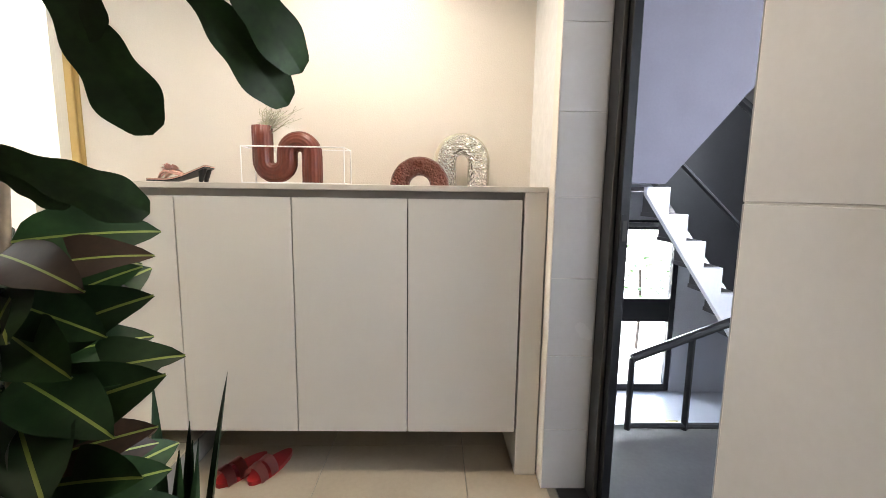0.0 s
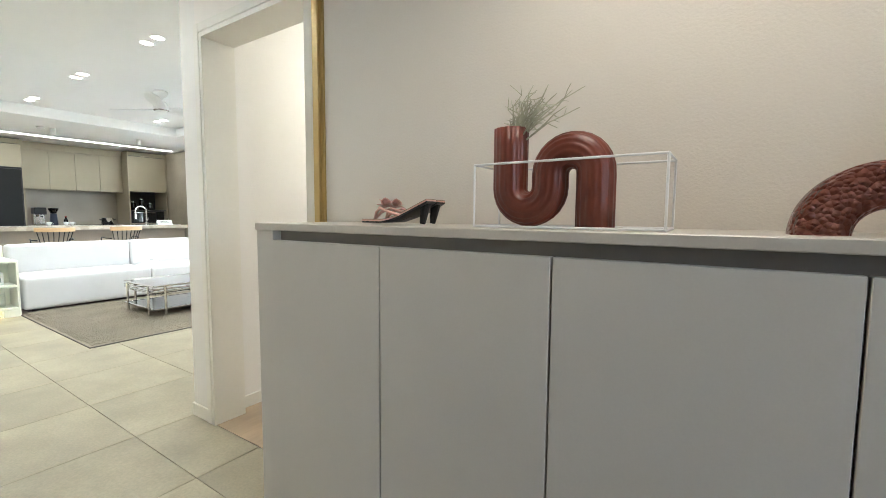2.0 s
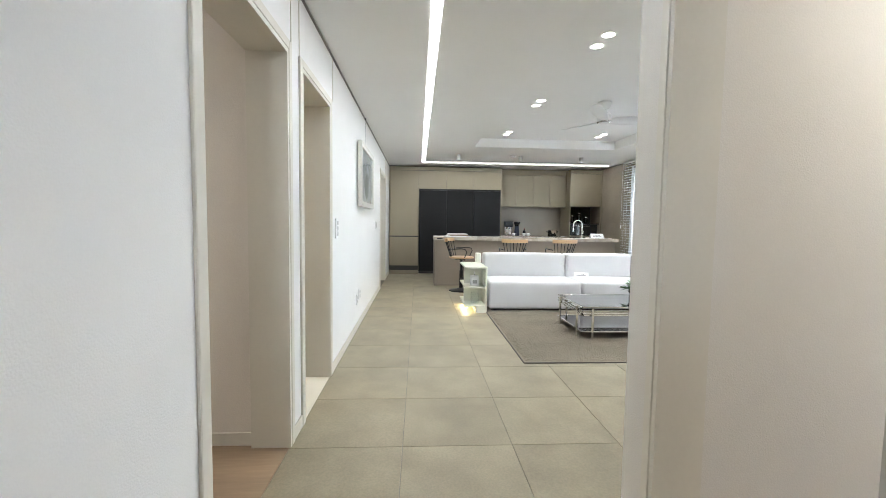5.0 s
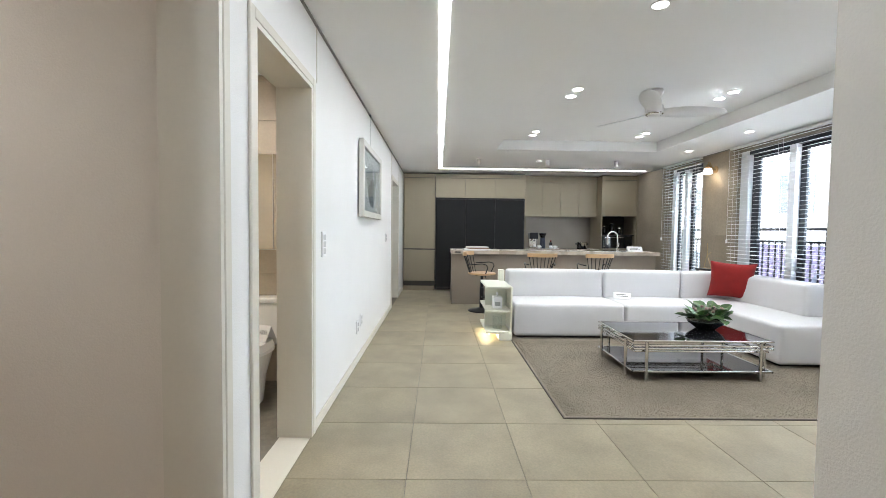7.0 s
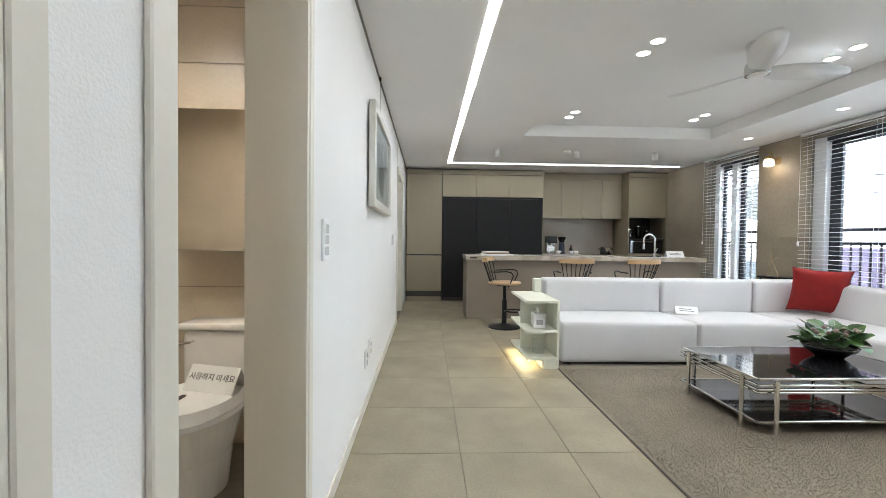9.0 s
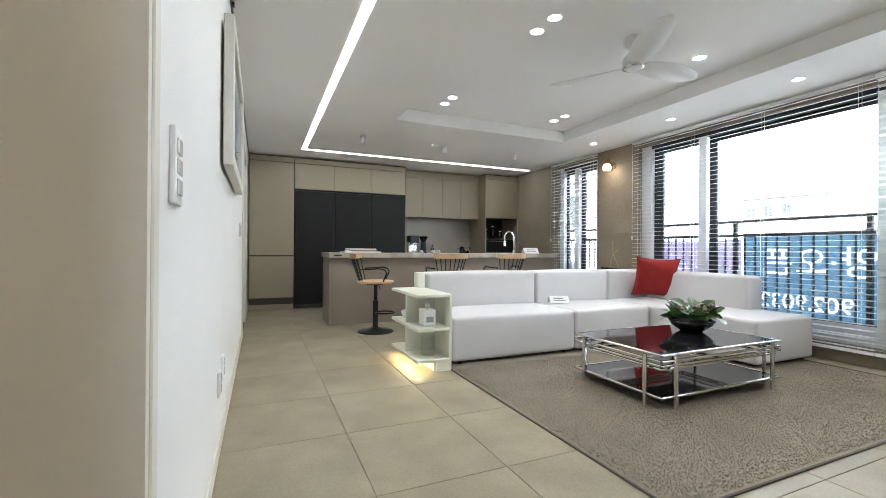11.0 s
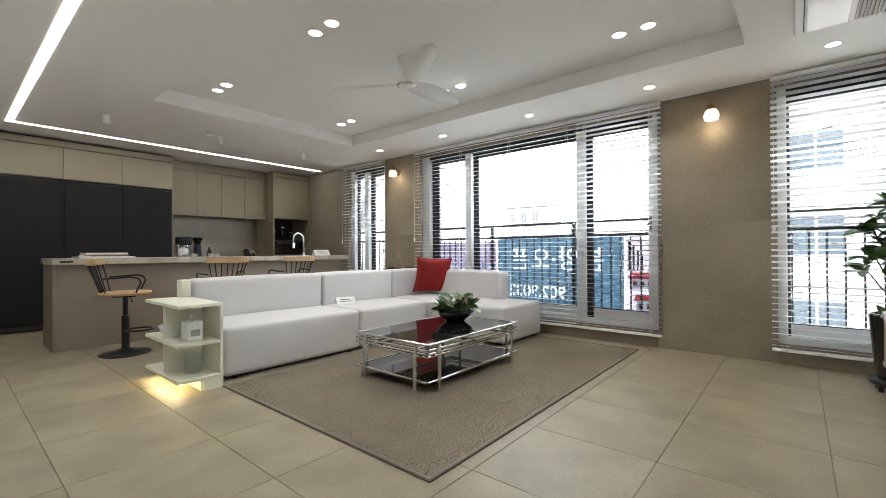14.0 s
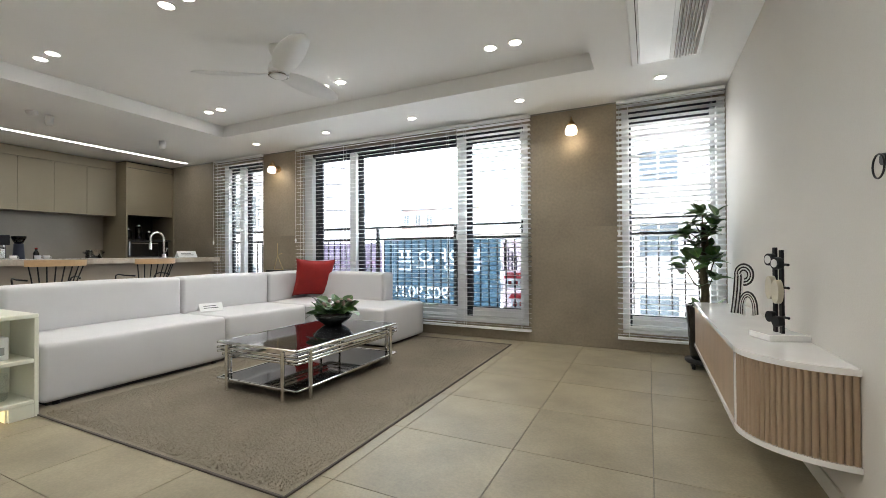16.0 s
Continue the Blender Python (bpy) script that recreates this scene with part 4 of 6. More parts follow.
def floor_plant():
    root = thing("potted_plant", "leafy green houseplant in tall black pot", "plant", m=pose(-2.735, 4.98, 0))
    part("wheeled_stand", lathe([(0, 0.05), (0.13, 0.05), (0.14, 0.062), (0.14, 0.078), (0, 0.08)], 28), BLACK_METAL, root, "", True)
    for a in range(5):
        x, y = 0.10 * math.cos(a * 1.2566), 0.10 * math.sin(a * 1.2566)
        part("castor", cyl((x - 0.012, y, 0.026), (x + 0.012, y, 0.026), 0.026, 14), BLACK_METAL, root)
    part("pot", lathe([(0, 0.08), (0.09, 0.08), (0.10, 0.10), (0.125, 0.40), (0.135, 0.50), (0.135, 0.52), (0.122, 0.52), (0.115, 0.47), (0, 0.47)], 32), BLACK_GLOSS, root, "glossy black tapered pot", True)
    part("soil", lathe([(0, 0.485), (0.117, 0.475)], 20), SOIL, root)
    bark = mat("green_bark", (0.10, 0.085, 0.045), 0.8, var=0.2, scale=30)
    part("trunk", tube([(0, 0, 0.47), (0.01, -0.01, 0.6), (0, 0.01, 0.75), (0.015, 0, 0.95), (0.0, 0.01, 1.18)], 0.032, 10, taper=[1.25, 1, 0.95, 0.9, 0.6]), bark, root, "", True)
    g = leaf_mesh("leaf", 0.16, 0.095, 0.05, [LEAF, RIB])
    g2 = leaf_mesh("leaf", 0.13, 0.07, 0.03, [LEAF, RIB], 0.15)
    rng = random.Random(11)
    tips = []
    for i in range(17):
        z = 0.62 + 0.54 * i / 16
        a = i * 2.4
        L = rng.uniform(0.07, 0.17)
        dx, dy = math.cos(a), math.sin(a) * 0.9
        dx = min(dx, 0.55)
        tip = (dx * L, dy * L, z + rng.uniform(0.05, 0.18))
        part("branch", tube([(0, 0, z - 0.02), (dx * L * 0.5, dy * L * 0.5, z + 0.03), tip], 0.006, 6, taper=[1.2, 1, 0.6]), bark, root, "", True)
        for k in range(10):
            put_leaf(g if k % 2 else g2, root, (tip[0] * 1.2 + rng.uniform(-0.01, 0.01), tip[1], tip[2] + rng.uniform(-0.04, 0.02)), k * 36 + rng.uniform(-15, 15), rng.uniform(-10, 65), rng.uniform(-15, 15), rng.uniform(0.65, 1.0) * (0.75 if abs(k * 36 - 270) < 60 else 1))
    for k in range(16):
        a = k * 2.1
        put_leaf(g2, root, (0.07 * math.cos(a), 0.07 * math.sin(a), 0.49), math.degrees(a) - 90, rng.uniform(10, 60), 0, rng.uniform(0.6, 0.9))


floor_plant()
root = thing("wall_hook", "dark round wall hook on white wall", "hook", m=pose(X_TV, 2.655, 1.21))
part("rose", cyl((0, 0, 0), (-0.012, 0, 0), 0.018, 16), BLACK_METAL, root)
part("ring", tube([(-0.02, 0.035 * math.cos(a), 0.035 * math.sin(a) - 0.02) for a in (2 * math.pi * k / 24 for k in range(24))], 0.0028, 6, True), BLACK_METAL, root, "", True)


def side_table():
    root = thing("side_table", "small dark side table behind the sofa", "side table", m=pose(-7.66, 5.22, 0))
    part("tabletop", box(-0.14, -0.12, 0.70, 0.14, 0.12, 0.725, 0.004), BLACK_METAL, root)
    for x in (-0.11, 0.11):
        for y in (-0.09, 0.09):
            part("leg", cyl((x, y, 0), (x, y, 0.70), 0.012, 10), BLACK_METAL, root)
    s = thing("wire_ornament", "small brass stick figure ornament", "ornament", m=pose(-7.66, 5.20, 0.725) @ Matrix.Diagonal((0.95, 1, 1.2, 1)))
    br = mat("pale_brass", (0.55, 0.43, 0.24), 0.35, 0.8)
    part("stick", tube([(-0.10, 0, 0.0), (-0.03, 0, 0.16), (0.06, 0, 0.19)], 0.005, 8), br, s)
    part("stick", tube([(0.08, 0, 0.0), (-0.03, 0, 0.16), (-0.03, 0, 0.30)], 0.005, 8), br, s)
    part("stick", tube([(-0.10, 0, 0.004), (0.08, 0, 0.004)], 0.005, 8), br, s)


side_table()


def picture():
    x0, x1, z0, z1 = -6.72, -5.53, 1.33, 2.03
    root = thing("framed_picture", "framed grey abstract print in pale frame", "picture", m=pose((x0 + x1) / 2, Y_S + 0.012, (z0 + z1) / 2))
    hx, hz = (x1 - x0) / 2, (z1 - z0) / 2
    fr = mat("ivory_frame", (0.62, 0.60, 0.54), 0.4, var=0.03)
    w = 0.06
    part("frame_side", box(-hx, 0, -hz, -hx + w, 0.045, hz, 0.004), fr, root)
    part("frame_side", box(hx - w, 0, -hz, hx, 0.045, hz, 0.004), fr, root)
    part("frame_side", box(-hx + w, 0, -hz, hx - w, 0.045, -hz + w, 0.004), fr, root)
    part("frame_side", box(-hx + w, 0, hz - w, hx - w, 0.045, hz, 0.004), fr, root)
    part("mount", box(-hx + w, 0, -hz + w, hx - w, 0.02, hz - w), mat("mount_board", (0.66, 0.66, 0.64), 0.7), root)
    grey = mat("print_grey", (0.24, 0.26, 0.27), 0.6, var=0.25, scale=7)
    pale = mat("print_pale", (0.45, 0.47, 0.47), 0.6, var=0.2, scale=6)
    def blob(r, cx, cz, y, n, s, m):
        bm = bmesh.new()
        vs = []
        for k in range(n):
            a = 2 * math.pi * k / n
            rr = r * (1 + 0.16 * math.sin(3 * a + s) + 0.08 * math.sin(5 * a))
            vs.append(bm.verts.new((cx + rr * 1.3 * math.cos(a), y, cz + rr * math.sin(a))))
        bm.faces.new(vs)
        bmesh.ops.recalc_face_normals(bm, faces=bm.faces)
        part("print_shape", bm, m, root)
    blob(0.22, 0.0, 0.0, 0.022, 48, 0.3, pale)
    blob(0.13, 0.03, -0.10, 0.0235, 40, 1.4, grey)
    blob(0.06, -0.1, 0.11, 0.025, 30, 2.2, mat("print_white", (0.7, 0.7, 0.7), 0.6))
    part("glazing", box(-hx + w, 0.030, -hz + w, hx - w, 0.032, hz - w), GLASS, root)
    part("hanging_wire", tube([(-0.0, 0.004, hz), (0.0, 0.004, H - (z0 + z1) / 2 - 0.008)], 0.0015, 6), BLACK_METAL, root)
    part("rail_hook", box(-0.012, -0.004, H - (z0 + z1) / 2 - 0.03, 0.012, 0.012, H - (z0 + z1) / 2 - 0.008), BLACK_METAL, root)


picture()


def switch(name, x, z, w, h, rockers, label, cat):
    root = thing(name, label, cat, m=pose(x, Y_S, z))
    part("plate", box(-w / 2, 0, -h / 2, w / 2, 0.012, h / 2, 0.004, 2), WHITE_PLASTIC, root)
    for k in range(rockers):
        zz = h * 0.8 * ((k + 0.5) / rockers - 0.5)
        part("rocker", box(-w * 0.28, 0.012, zz - h * 0.32 / rockers, w * 0.28, 0.016, zz + h * 0.32 / rockers, 0.002), WHITE_LACQ, root)


switch("light_switch", -4.395, 1.115, 0.085, 0.16, 3, "white three-gang wall light switch", "light switch")
switch("light_switch", -7.54, 1.11, 0.08, 0.12, 2, "white two-gang wall light switch", "light switch")
switch("wall_socket", -5.52, 0.33, 0.075, 0.115, 2, "white double wall power socket", "socket")
switch("wall_socket", -5.70, 0.36, 0.075, 0.115, 2, "white wall power socket", "socket")

# ---- kitchen ----
XF = -10.33


def front(root, name, y0, y1, z0, z1, x=XF, m=CAB_GREY, g=0.0018, t=0.02):
    return part(name, box(x - t, y0 + g, z0 + g, x, y1 - g, z1 - g, 0.0015), m, root)


def kitchen():
    r = thing("tall_cabinet", "taupe handleless tall kitchen cabinet", "cabinet", "kitchen cabinets", pose(0, 0, 0))
    part("body", box(-10.94, 0.66, 0.09, XF - 0.021, 1.30, 2.385), SHADOW, r)
    front(r, "door", 0.66, 1.30, 0.85, 2.285)
    front(r, "door", 0.66, 1.30, 0.19, 0.83)
    front(r, "filler", 0.66, 1.30, 2.29, 2.37)
    part("toe_kick", box(-10.9, 0.66, 0, XF - 0.03, 1.30, 0.185), CAB_GREY, r)
    part("grip", box(-10.9, 0.662, 0.83, XF - 0.018, 1.298, 0.85), SHADOW, r)
    f = thing("refrigerator", "anthracite three-door built-in refrigerator", "refrigerator")
    part("body", box(-10.94, 1.312, 0.02, XF - 0.022, 3.118, 1.885), SHADOW, f)
    for y0, y1 in ((1.325, 1.915), (1.925, 2.515), (2.525, 3.105)):
        part("door", box(XF - 0.02, y0, 0.075, XF + 0.004, y1, 1.855, 0.004, 2), FRIDGE, f)
        part("door_edge", box(XF - 0.012, y1 - 0.004, 0.08, XF + 0.006, y1 + 0.001, 1.85), BLACK_METAL, f)
    part("frame", box(XF - 0.02, 1.312, 1.86, XF + 0.006, 3.118, 1.885), BLACK_METAL, f)
    part("frame", box(XF - 0.02, 1.312, 0.02, XF + 0.006, 1.322, 1.86), BLACK_METAL, f)
    part("frame", box(XF - 0.02, 3.108, 0.02, XF + 0.006, 3.118, 1.86), BLACK_METAL, f)
    part("vent", box(XF - 0.03, 1.325, 0.02, XF - 0.01, 3.105, 0.07), SHADOW, f)
    u = thing("bridge_cabinet", "taupe cabinet with three doors above refrigerator", "cabinet", "kitchen cabinets")
    part("body", box(-10.94, 1.312, 1.888, XF - 0.021, 3.118, 2.385), SHADOW, u)
    for k in range(3):
        front(u, "door", 1.305 + k * 0.605, 1.305 + (k + 1) * 0.605, 1.89, 2.285)
    front(u, "filler", 1.305, 3.12, 2.29, 2.37)
    part("side_panel", box(-10.94, 3.122, 0, XF + 0.002, 3.145, 2.37), CAB_GREY, u)
    w = thing("wall_cabinet", "taupe wall cabinet with four doors", "cabinet", "kitchen cabinets")
    xu = -10.56
    part("body", box(-10.94, 3.15, 1.55, xu - 0.021, 4.68, 2.385), CAB_GREY, w)
    for k in range(4):
        a = 3.15 + k * 0.3825
        front(w, "door", a, a + 0.3825, 1.535, 2.245, xu)
    front(w, "filler", 3.15, 4.68, 2.25, 2.345, xu)
    o = thing("oven_tower", "taupe tall unit with an open appliance niche", "cabinet", "kitchen cabinets")
    part("side_panel", box(-10.94, 4.685, 0, XF + 0.03, 4.705, 2.37), CAB_GREY, o)
    part("back_panel", box(-10.94, 4.705, 0.9, -10.9, 5.42, 1.56), SHADOW, o)
    part("upper_body", box(-10.94, 4.705, 1.56, XF - 0.021, 5.42, 2.385), SHADOW, o)
    front(o, "door", 4.705, 5.40, 1.555, 2.285)
    front(o, "filler", 4.705, 5.40, 2.29, 2.37)
    part("side_panel", box(-10.94, 5.405, 0.0, XF + 0.01, 5.425, 2.37), CAB_GREY, o)
    part("niche_shelf", box(-10.9, 4.705, 1.16, XF - 0.06, 5.405, 1.18), SHADOW, o)
    part("lower_body", box(-10.9, 4.705, 0.1, XF - 0.021, 5.405, 0.90), CAB_GREY, o)
    front(o, "drawer", 4.705, 5.40, 0.12, 0.5)
    front(o, "drawer", 4.705, 5.40, 0.5, 0.88)
    mw = thing("microwave_oven", "black glass fronted microwave oven in niche", "microwave")
    part("case", box(-10.85, 4.75, 0.902, XF - 0.05, 5.36, 1.155, 0.006), BLACK_METAL, mw)
    part("glass_door", box(XF - 0.0495, 4.76, 0.915, XF - 0.040, 5.20, 1.145, 0.003), BLACK_GLOSS, mw)
    part("handle", cyl((XF - 0.02, 4.78, 1.12), (XF - 0.02, 5.18, 1.12), 0.006, 10), CHROME, mw)
    part("control_panel", box(XF - 0.0495, 5.21, 0.915, XF - 0.042, 5.35, 1.145), BLACK_GLOSS, mw)
    for y, h in ((4.86, 0.16), (5.02, 0.22), (5.18, 0.13)):
        b = thing("kitchen_jar", "dark jar on the niche shelf", "jar", "niche jars", pose(-10.6, y, 1.18))
        part("jar", lathe([(0, 0), (0.045, 0), (0.05, 0.01), (0.05, h - 0.03), (0.035, h), (0, h)], 20), BLACK_GLOSS, b, "", True)
        part("lid", cyl((0, 0, h), (0, 0, h + 0.02), 0.03, 16), CHROME, b)
    c = thing("base_cabinet", "taupe base cabinet with drawers under counter", "cabinet", "kitchen cabinets")
    part("body", box(-10.94, 3.15, 0.1, XF - 0.021, 4.68, 0.83), SHADOW, c)
    for k in range(3):
        front(c, "drawer", 3.15 + k * 0.51, 3.15 + (k + 1) * 0.51, 0.12, 0.81)
    part("toe_kick", box(-10.9, 3.15, 0, XF - 0.05, 4.68, 0.1), SHADOW, c)
    t = thing("counter", "beige stone counter along the kitchen wall", "worktop")
    part("slab", box(-10.948, 3.148, 0.832, XF + 0.01, 4.683, 0.872, 0.003), STONE_TOP, t)
    part("backsplash", box(-10.948, 3.148, 0.873, -10.93, 4.683, 1.548), mat("taupe_backsplash", (0.34, 0.295, 0.235), 0.4, var=0.06, scale=3), t)
    h = thing("induction_hob", "black glass induction hob on the counter", "hob", m=pose(-10.62, 4.25, 0.873))
    part("glass", box(-0.24, -0.29, 0, 0.24, 0.29, 0.006, 0.002), BLACK_GLOSS, h)
    p = thing("cooking_pot", "small steel cooking pot on the hob", "pot", m=pose(-10.55, 4.38, 0.880))
    part("pot_body", lathe([(0, 0), (0.095, 0), (0.10, 0.008), (0.10, 0.13), (0.103, 0.133), (0.096, 0.133), (0.094, 0.012), (0, 0.01)], 28), CHROME, p, "", True)
    part("handle", tube([(0, -0.10, 0.10), (0, -0.135, 0.105), (0, -0.135, 0.09), (0, -0.10, 0.085)], 0.006, 8), BLACK_METAL, p)
    part("handle", tube([(0, 0.10, 0.10), (0, 0.135, 0.105), (0, 0.135, 0.09), (0, 0.10, 0.085)], 0.006, 8), BLACK_METAL, p)
    e = thing("coffee_machine", "steel and black espresso coffee machine", "coffee machine", m=pose(-10.62, 3.37, 0.873))
    part("column", box(-0.12, -0.085, 0, -0.02, 0.085, 0.30, 0.01, 2), CHROME, e)
    part("head", box(-0.12, -0.085, 0.20, 0.10, 0.085, 0.33, 0.01, 2), BLACK_METAL, e)
    part("drip_tray", box(-0.02, -0.085, 0, 0.12, 0.085, 0.035, 0.005), CHROME, e)
    part("filter_handle", cyl((0.04, 0, 0.175), (0.17, 0, 0.16), 0.012, 12), BLACK_METAL, e)
    part("group_head", cyl((0.04, 0, 0.165), (0.04, 0, 0.205), 0.033, 18), CHROME, e)
    g = thing("coffee_grinder", "dark coffee grinder with clear hopper", "grinder", m=pose(-10.62, 3.57, 0.873))
    part("grinder_body", lathe([(0, 0), (0.065, 0), (0.06, 0.05), (0.05, 0.20), (0.052, 0.22), (0, 0.22)], 20), mat("navy_metal", (0.03, 0.035, 0.06), 0.4, 0.3), g, "", True)
    part("hopper", lathe([(0, 0.22), (0.04, 0.222), (0.075, 0.30), (0.075, 0.32), (0, 0.325)], 20), SMOKE, g, "", True)
    for y in (3.70, 3.79, 3.46):
        c2 = thing("coffee_cup", "small white ceramic coffee cup", "cup", "coffee cups", pose(-10.45, y, 0.873))
        part("cup_body", lathe([(0, 0), (0.02, 0), (0.035, 0.03), (0.038, 0.065), (0.034, 0.065), (0.03, 0.03), (0, 0.008)], 18), WHITE_LACQ, c2, "", True)
        part("ear", tube([(0, 0.034, 0.05), (0, 0.055, 0.045), (0, 0.055, 0.03), (0, 0.034, 0.022)], 0.004, 6), WHITE_LACQ, c2)
    b = thing("spice_bottle", "dark spice bottle with a red cap", "bottle", m=pose(-10.6, 3.74, 0.873))
    part("bottle", lathe([(0, 0), (0.03, 0), (0.032, 0.10), (0.014, 0.13), (0.014, 0.15), (0, 0.15)], 16), BLACK_GLOSS, b, "", True)
    part("cap", cyl((0, 0, 0.15), (0, 0, 0.17), 0.016, 12), RED, b)


kitchen()


def island():
    r = thing("kitchen_island", "taupe kitchen island with a beige stone top", "kitchen island")
    part("body", box(-9.24, 1.62, 0, -8.72, 5.0, 0.839, 0.003), mat("island_panel", (0.25, 0.205, 0.155), 0.5, var=0.05, scale=2.5), r)
    part("end_panel", box(-9.26, 1.598, 0, -8.70, 1.62, 0.839, 0.003), mat("island_end", (0.26, 0.215, 0.165), 0.5, var=0.05, scale=2.5), r)
    part("stone_top", box(-9.30, 1.585, 0.84, -8.63, 5.03, 0.90, 0.004, 2), STONE_TOP, r)
    part("nameplate", box(-8.632, 1.64, 0.86, -8.628, 1.74, 0.88), SHADOW, r)
    s = thing("sink", "undermount steel sink in the island", "sink", m=pose(-9.0, 4.25, 0.90))
    part("rim", box(-0.20, -0.34, 0.0005, 0.20, 0.34, 0.003), CHROME, s)
    t = thing("kitchen_faucet", "chrome gooseneck kitchen faucet on island", "faucet", m=pose(-8.98, 4.46, 0.90))
    part("base", cyl((0, 0, 0), (0, 0, 0.05), 0.024, 20), CHROME, t)
    pts = [(0, 0, 0.05), (0, 0, 0.22)] + [(0, -0.085 + 0.085 * math.cos(a), 0.25 + 0.085 * math.sin(a)) for a in (math.pi * k / 12 for k in range(13))] + [(0, -0.17, 0.17)]
    part("spout", tube(pts, 0.013, 12), CHROME, t, "", True)
    part("spray_head", cyl((0, -0.17, 0.19), (0, -0.172, 0.11), 0.018, 14), CHROME, t)
    part("lever", tube([(0.02, 0, 0.07), (0.05, 0, 0.09), (0.07, 0.0, 0.13)], 0.006, 8), CHROME, t)
    card("notice_card", -8.86, 4.72, 0.901, 80, 0.24, 0.11)
    b = thing("serving_board", "stacked white trays on the island top", "tray", m=pose(-8.88, 2.03, 0.901, 0, 0, 4))
    part("tray", box(-0.13, -0.24, 0, 0.13, 0.24, 0.018, 0.004), WHITE_LACQ, b)
    part("folded_cloth", box(-0.11, -0.18, 0.034, 0.11, 0.18, 0.056, 0.008, 2), mat("white_cloth", (0.75, 0.72, 0.68), 0.9, bump=0.6, bscale=150), b)
    part("wooden_board", box(-0.12, -0.19, 0.0185, 0.12, 0.19, 0.0335, 0.003), mat("walnut", (0.22, 0.12, 0.07), 0.5), b)
    c = thing("bread_roll", "small pale round dish on the island", "dish", m=pose(-8.80, 1.86, 0.901))
    part("dish", lathe([(0, 0), (0.05, 0), (0.06, 0.012), (0.05, 0.03), (0, 0.038)], 18), WHITE_LACQ, c, "", True)


island()


def bar_stool(m):
    r = thing("bar_stool", "black metal bar stool with beech seat", "bar stool", "bar stools at the island", m)
    part("base_plate", lathe([(0, 0), (0.205, 0), (0.21, 0.006), (0.19, 0.018), (0.08, 0.035), (0.035, 0.055), (0, 0.06)], 36), BLACK_METAL, r, "", True)
    part("pole", cyl((0, 0, 0.05), (0, 0, 0.36), 0.032, 20), BLACK_METAL, r)
    part("piston", cyl((0, 0, 0.36), (0, 0, 0.545), 0.022, 16), BLACK_METAL, r)
    ring = [(0.11 + 0.11 * math.cos(a), 0.11 * math.sin(a), 0.22) for a in (2 * math.pi * k / 24 for k in range(24))]
    part("foot_ring", tube(ring, 0.009, 8, True), BLACK_METAL, r, "", True)
    part("lever", tube([(0.0, 0.03, 0.535), (0.03, 0.10, 0.52), (0.04, 0.13, 0.47)], 0.005, 6), BLACK_METAL, r)
    part("seat_plate", box(-0.09, -0.09, 0.54, 0.09, 0.09, 0.555, 0.004), BLACK_METAL, r)
    bm = lathe([(0, 0.557), (0.18, 0.557), (0.205, 0.565), (0.212, 0.578), (0.20, 0.588), (0.12, 0.580), (0, 0.576)], 36)
    part("seat", bm, BEECH, r, "light beech seat", True)
    rail = [(-0.285 * math.cos(a), 0.285 * math.sin(a), 0.87) for a in (radians(-48 + 96 * k / 14) for k in range(15))]
    bm = bmesh.new()
    rows = []
    for p in rail:
        d = Vector((p[0], p[1], 0)).normalized()
        rows.append([bm.verts.new(Vector(p) + d * o + Vector((0, 0, z))) for o, z in ((-0.010, -0.028), (0.010, -0.028), (0.012, 0.028), (-0.008, 0.028))])
    for a, b in zip(rows, rows[1:]):
        for k in range(4):
            bm.faces.new((a[k], a[(k + 1) % 4], b[(k + 1) % 4], b[k]))
    bm.faces.new(rows[0][::-1])
    bm.faces.new(rows[-1])
    bmesh.ops.recalc_face_normals(bm, faces=bm.faces)
    part("back_rail", bm, BEECH, r, "light beech back rail")
    for k in range(8):
        a = radians(-44 + 88 * k / 7)
        part("spindle", cyl((-0.185 * math.cos(a), 0.185 * math.sin(a), 0.575), (-0.281 * math.cos(a), 0.281 * math.sin(a), 0.85), 0.0055, 8), BLACK_METAL, r)
    for s in (-1, 1):
        pts = [(-0.15, s * 0.185, 0.72), (-0.05, s * 0.225, 0.725), (0.06, s * 0.225, 0.735), (0.12, s * 0.215, 0.72), (0.14, s * 0.205, 0.68), (0.10, s * 0.18, 0.585)]
        part("arm", tube(pts, 0.008, 8), BLACK_METAL, r, "", True)
    return r


s0 = bar_stool(pose(-8.13, 2.04, 0, 0, 0, 70))
copy_thing(s0, pose(-8.16, 2.93, 0, 0, 0, 176))
copy_thing(s0, pose(-8.16, 3.76, 0, 0, 0, 184))

# ---- bathroom seen through its doorway ----
BATH_TILE = mat("tan_bath_tile", (0.56, 0.48, 0.37), 0.35, var=0.07, scale=2.5, obj_var=0.03)
structure("wall_bath_west", box(-5.20, -1.3, -0.1, -5.08, Y_S - 0.18, 2.6), GROUT)
structure("wall_bath_south", box(-5.08, -1.3, -0.1, -3.30, -1.2, 2.6), BATH_TILE)
structure("wall_bath_east", box(-3.40, -1.2, -0.1, -3.301, Y_S - 0.181, 2.6), BATH_TILE)
structure("floor_bath", box(-5.08, -1.2, -0.1, -3.40, Y_S - 0.181, -0.05), mat("bath_floor", (0.40, 0.34, 0.26), 0.4, var=0.08))
structure("floor_sill", box(D2[0], Y_S - 0.18, -0.1, D2[1], Y_S - 0.002, -0.002), TRIM)


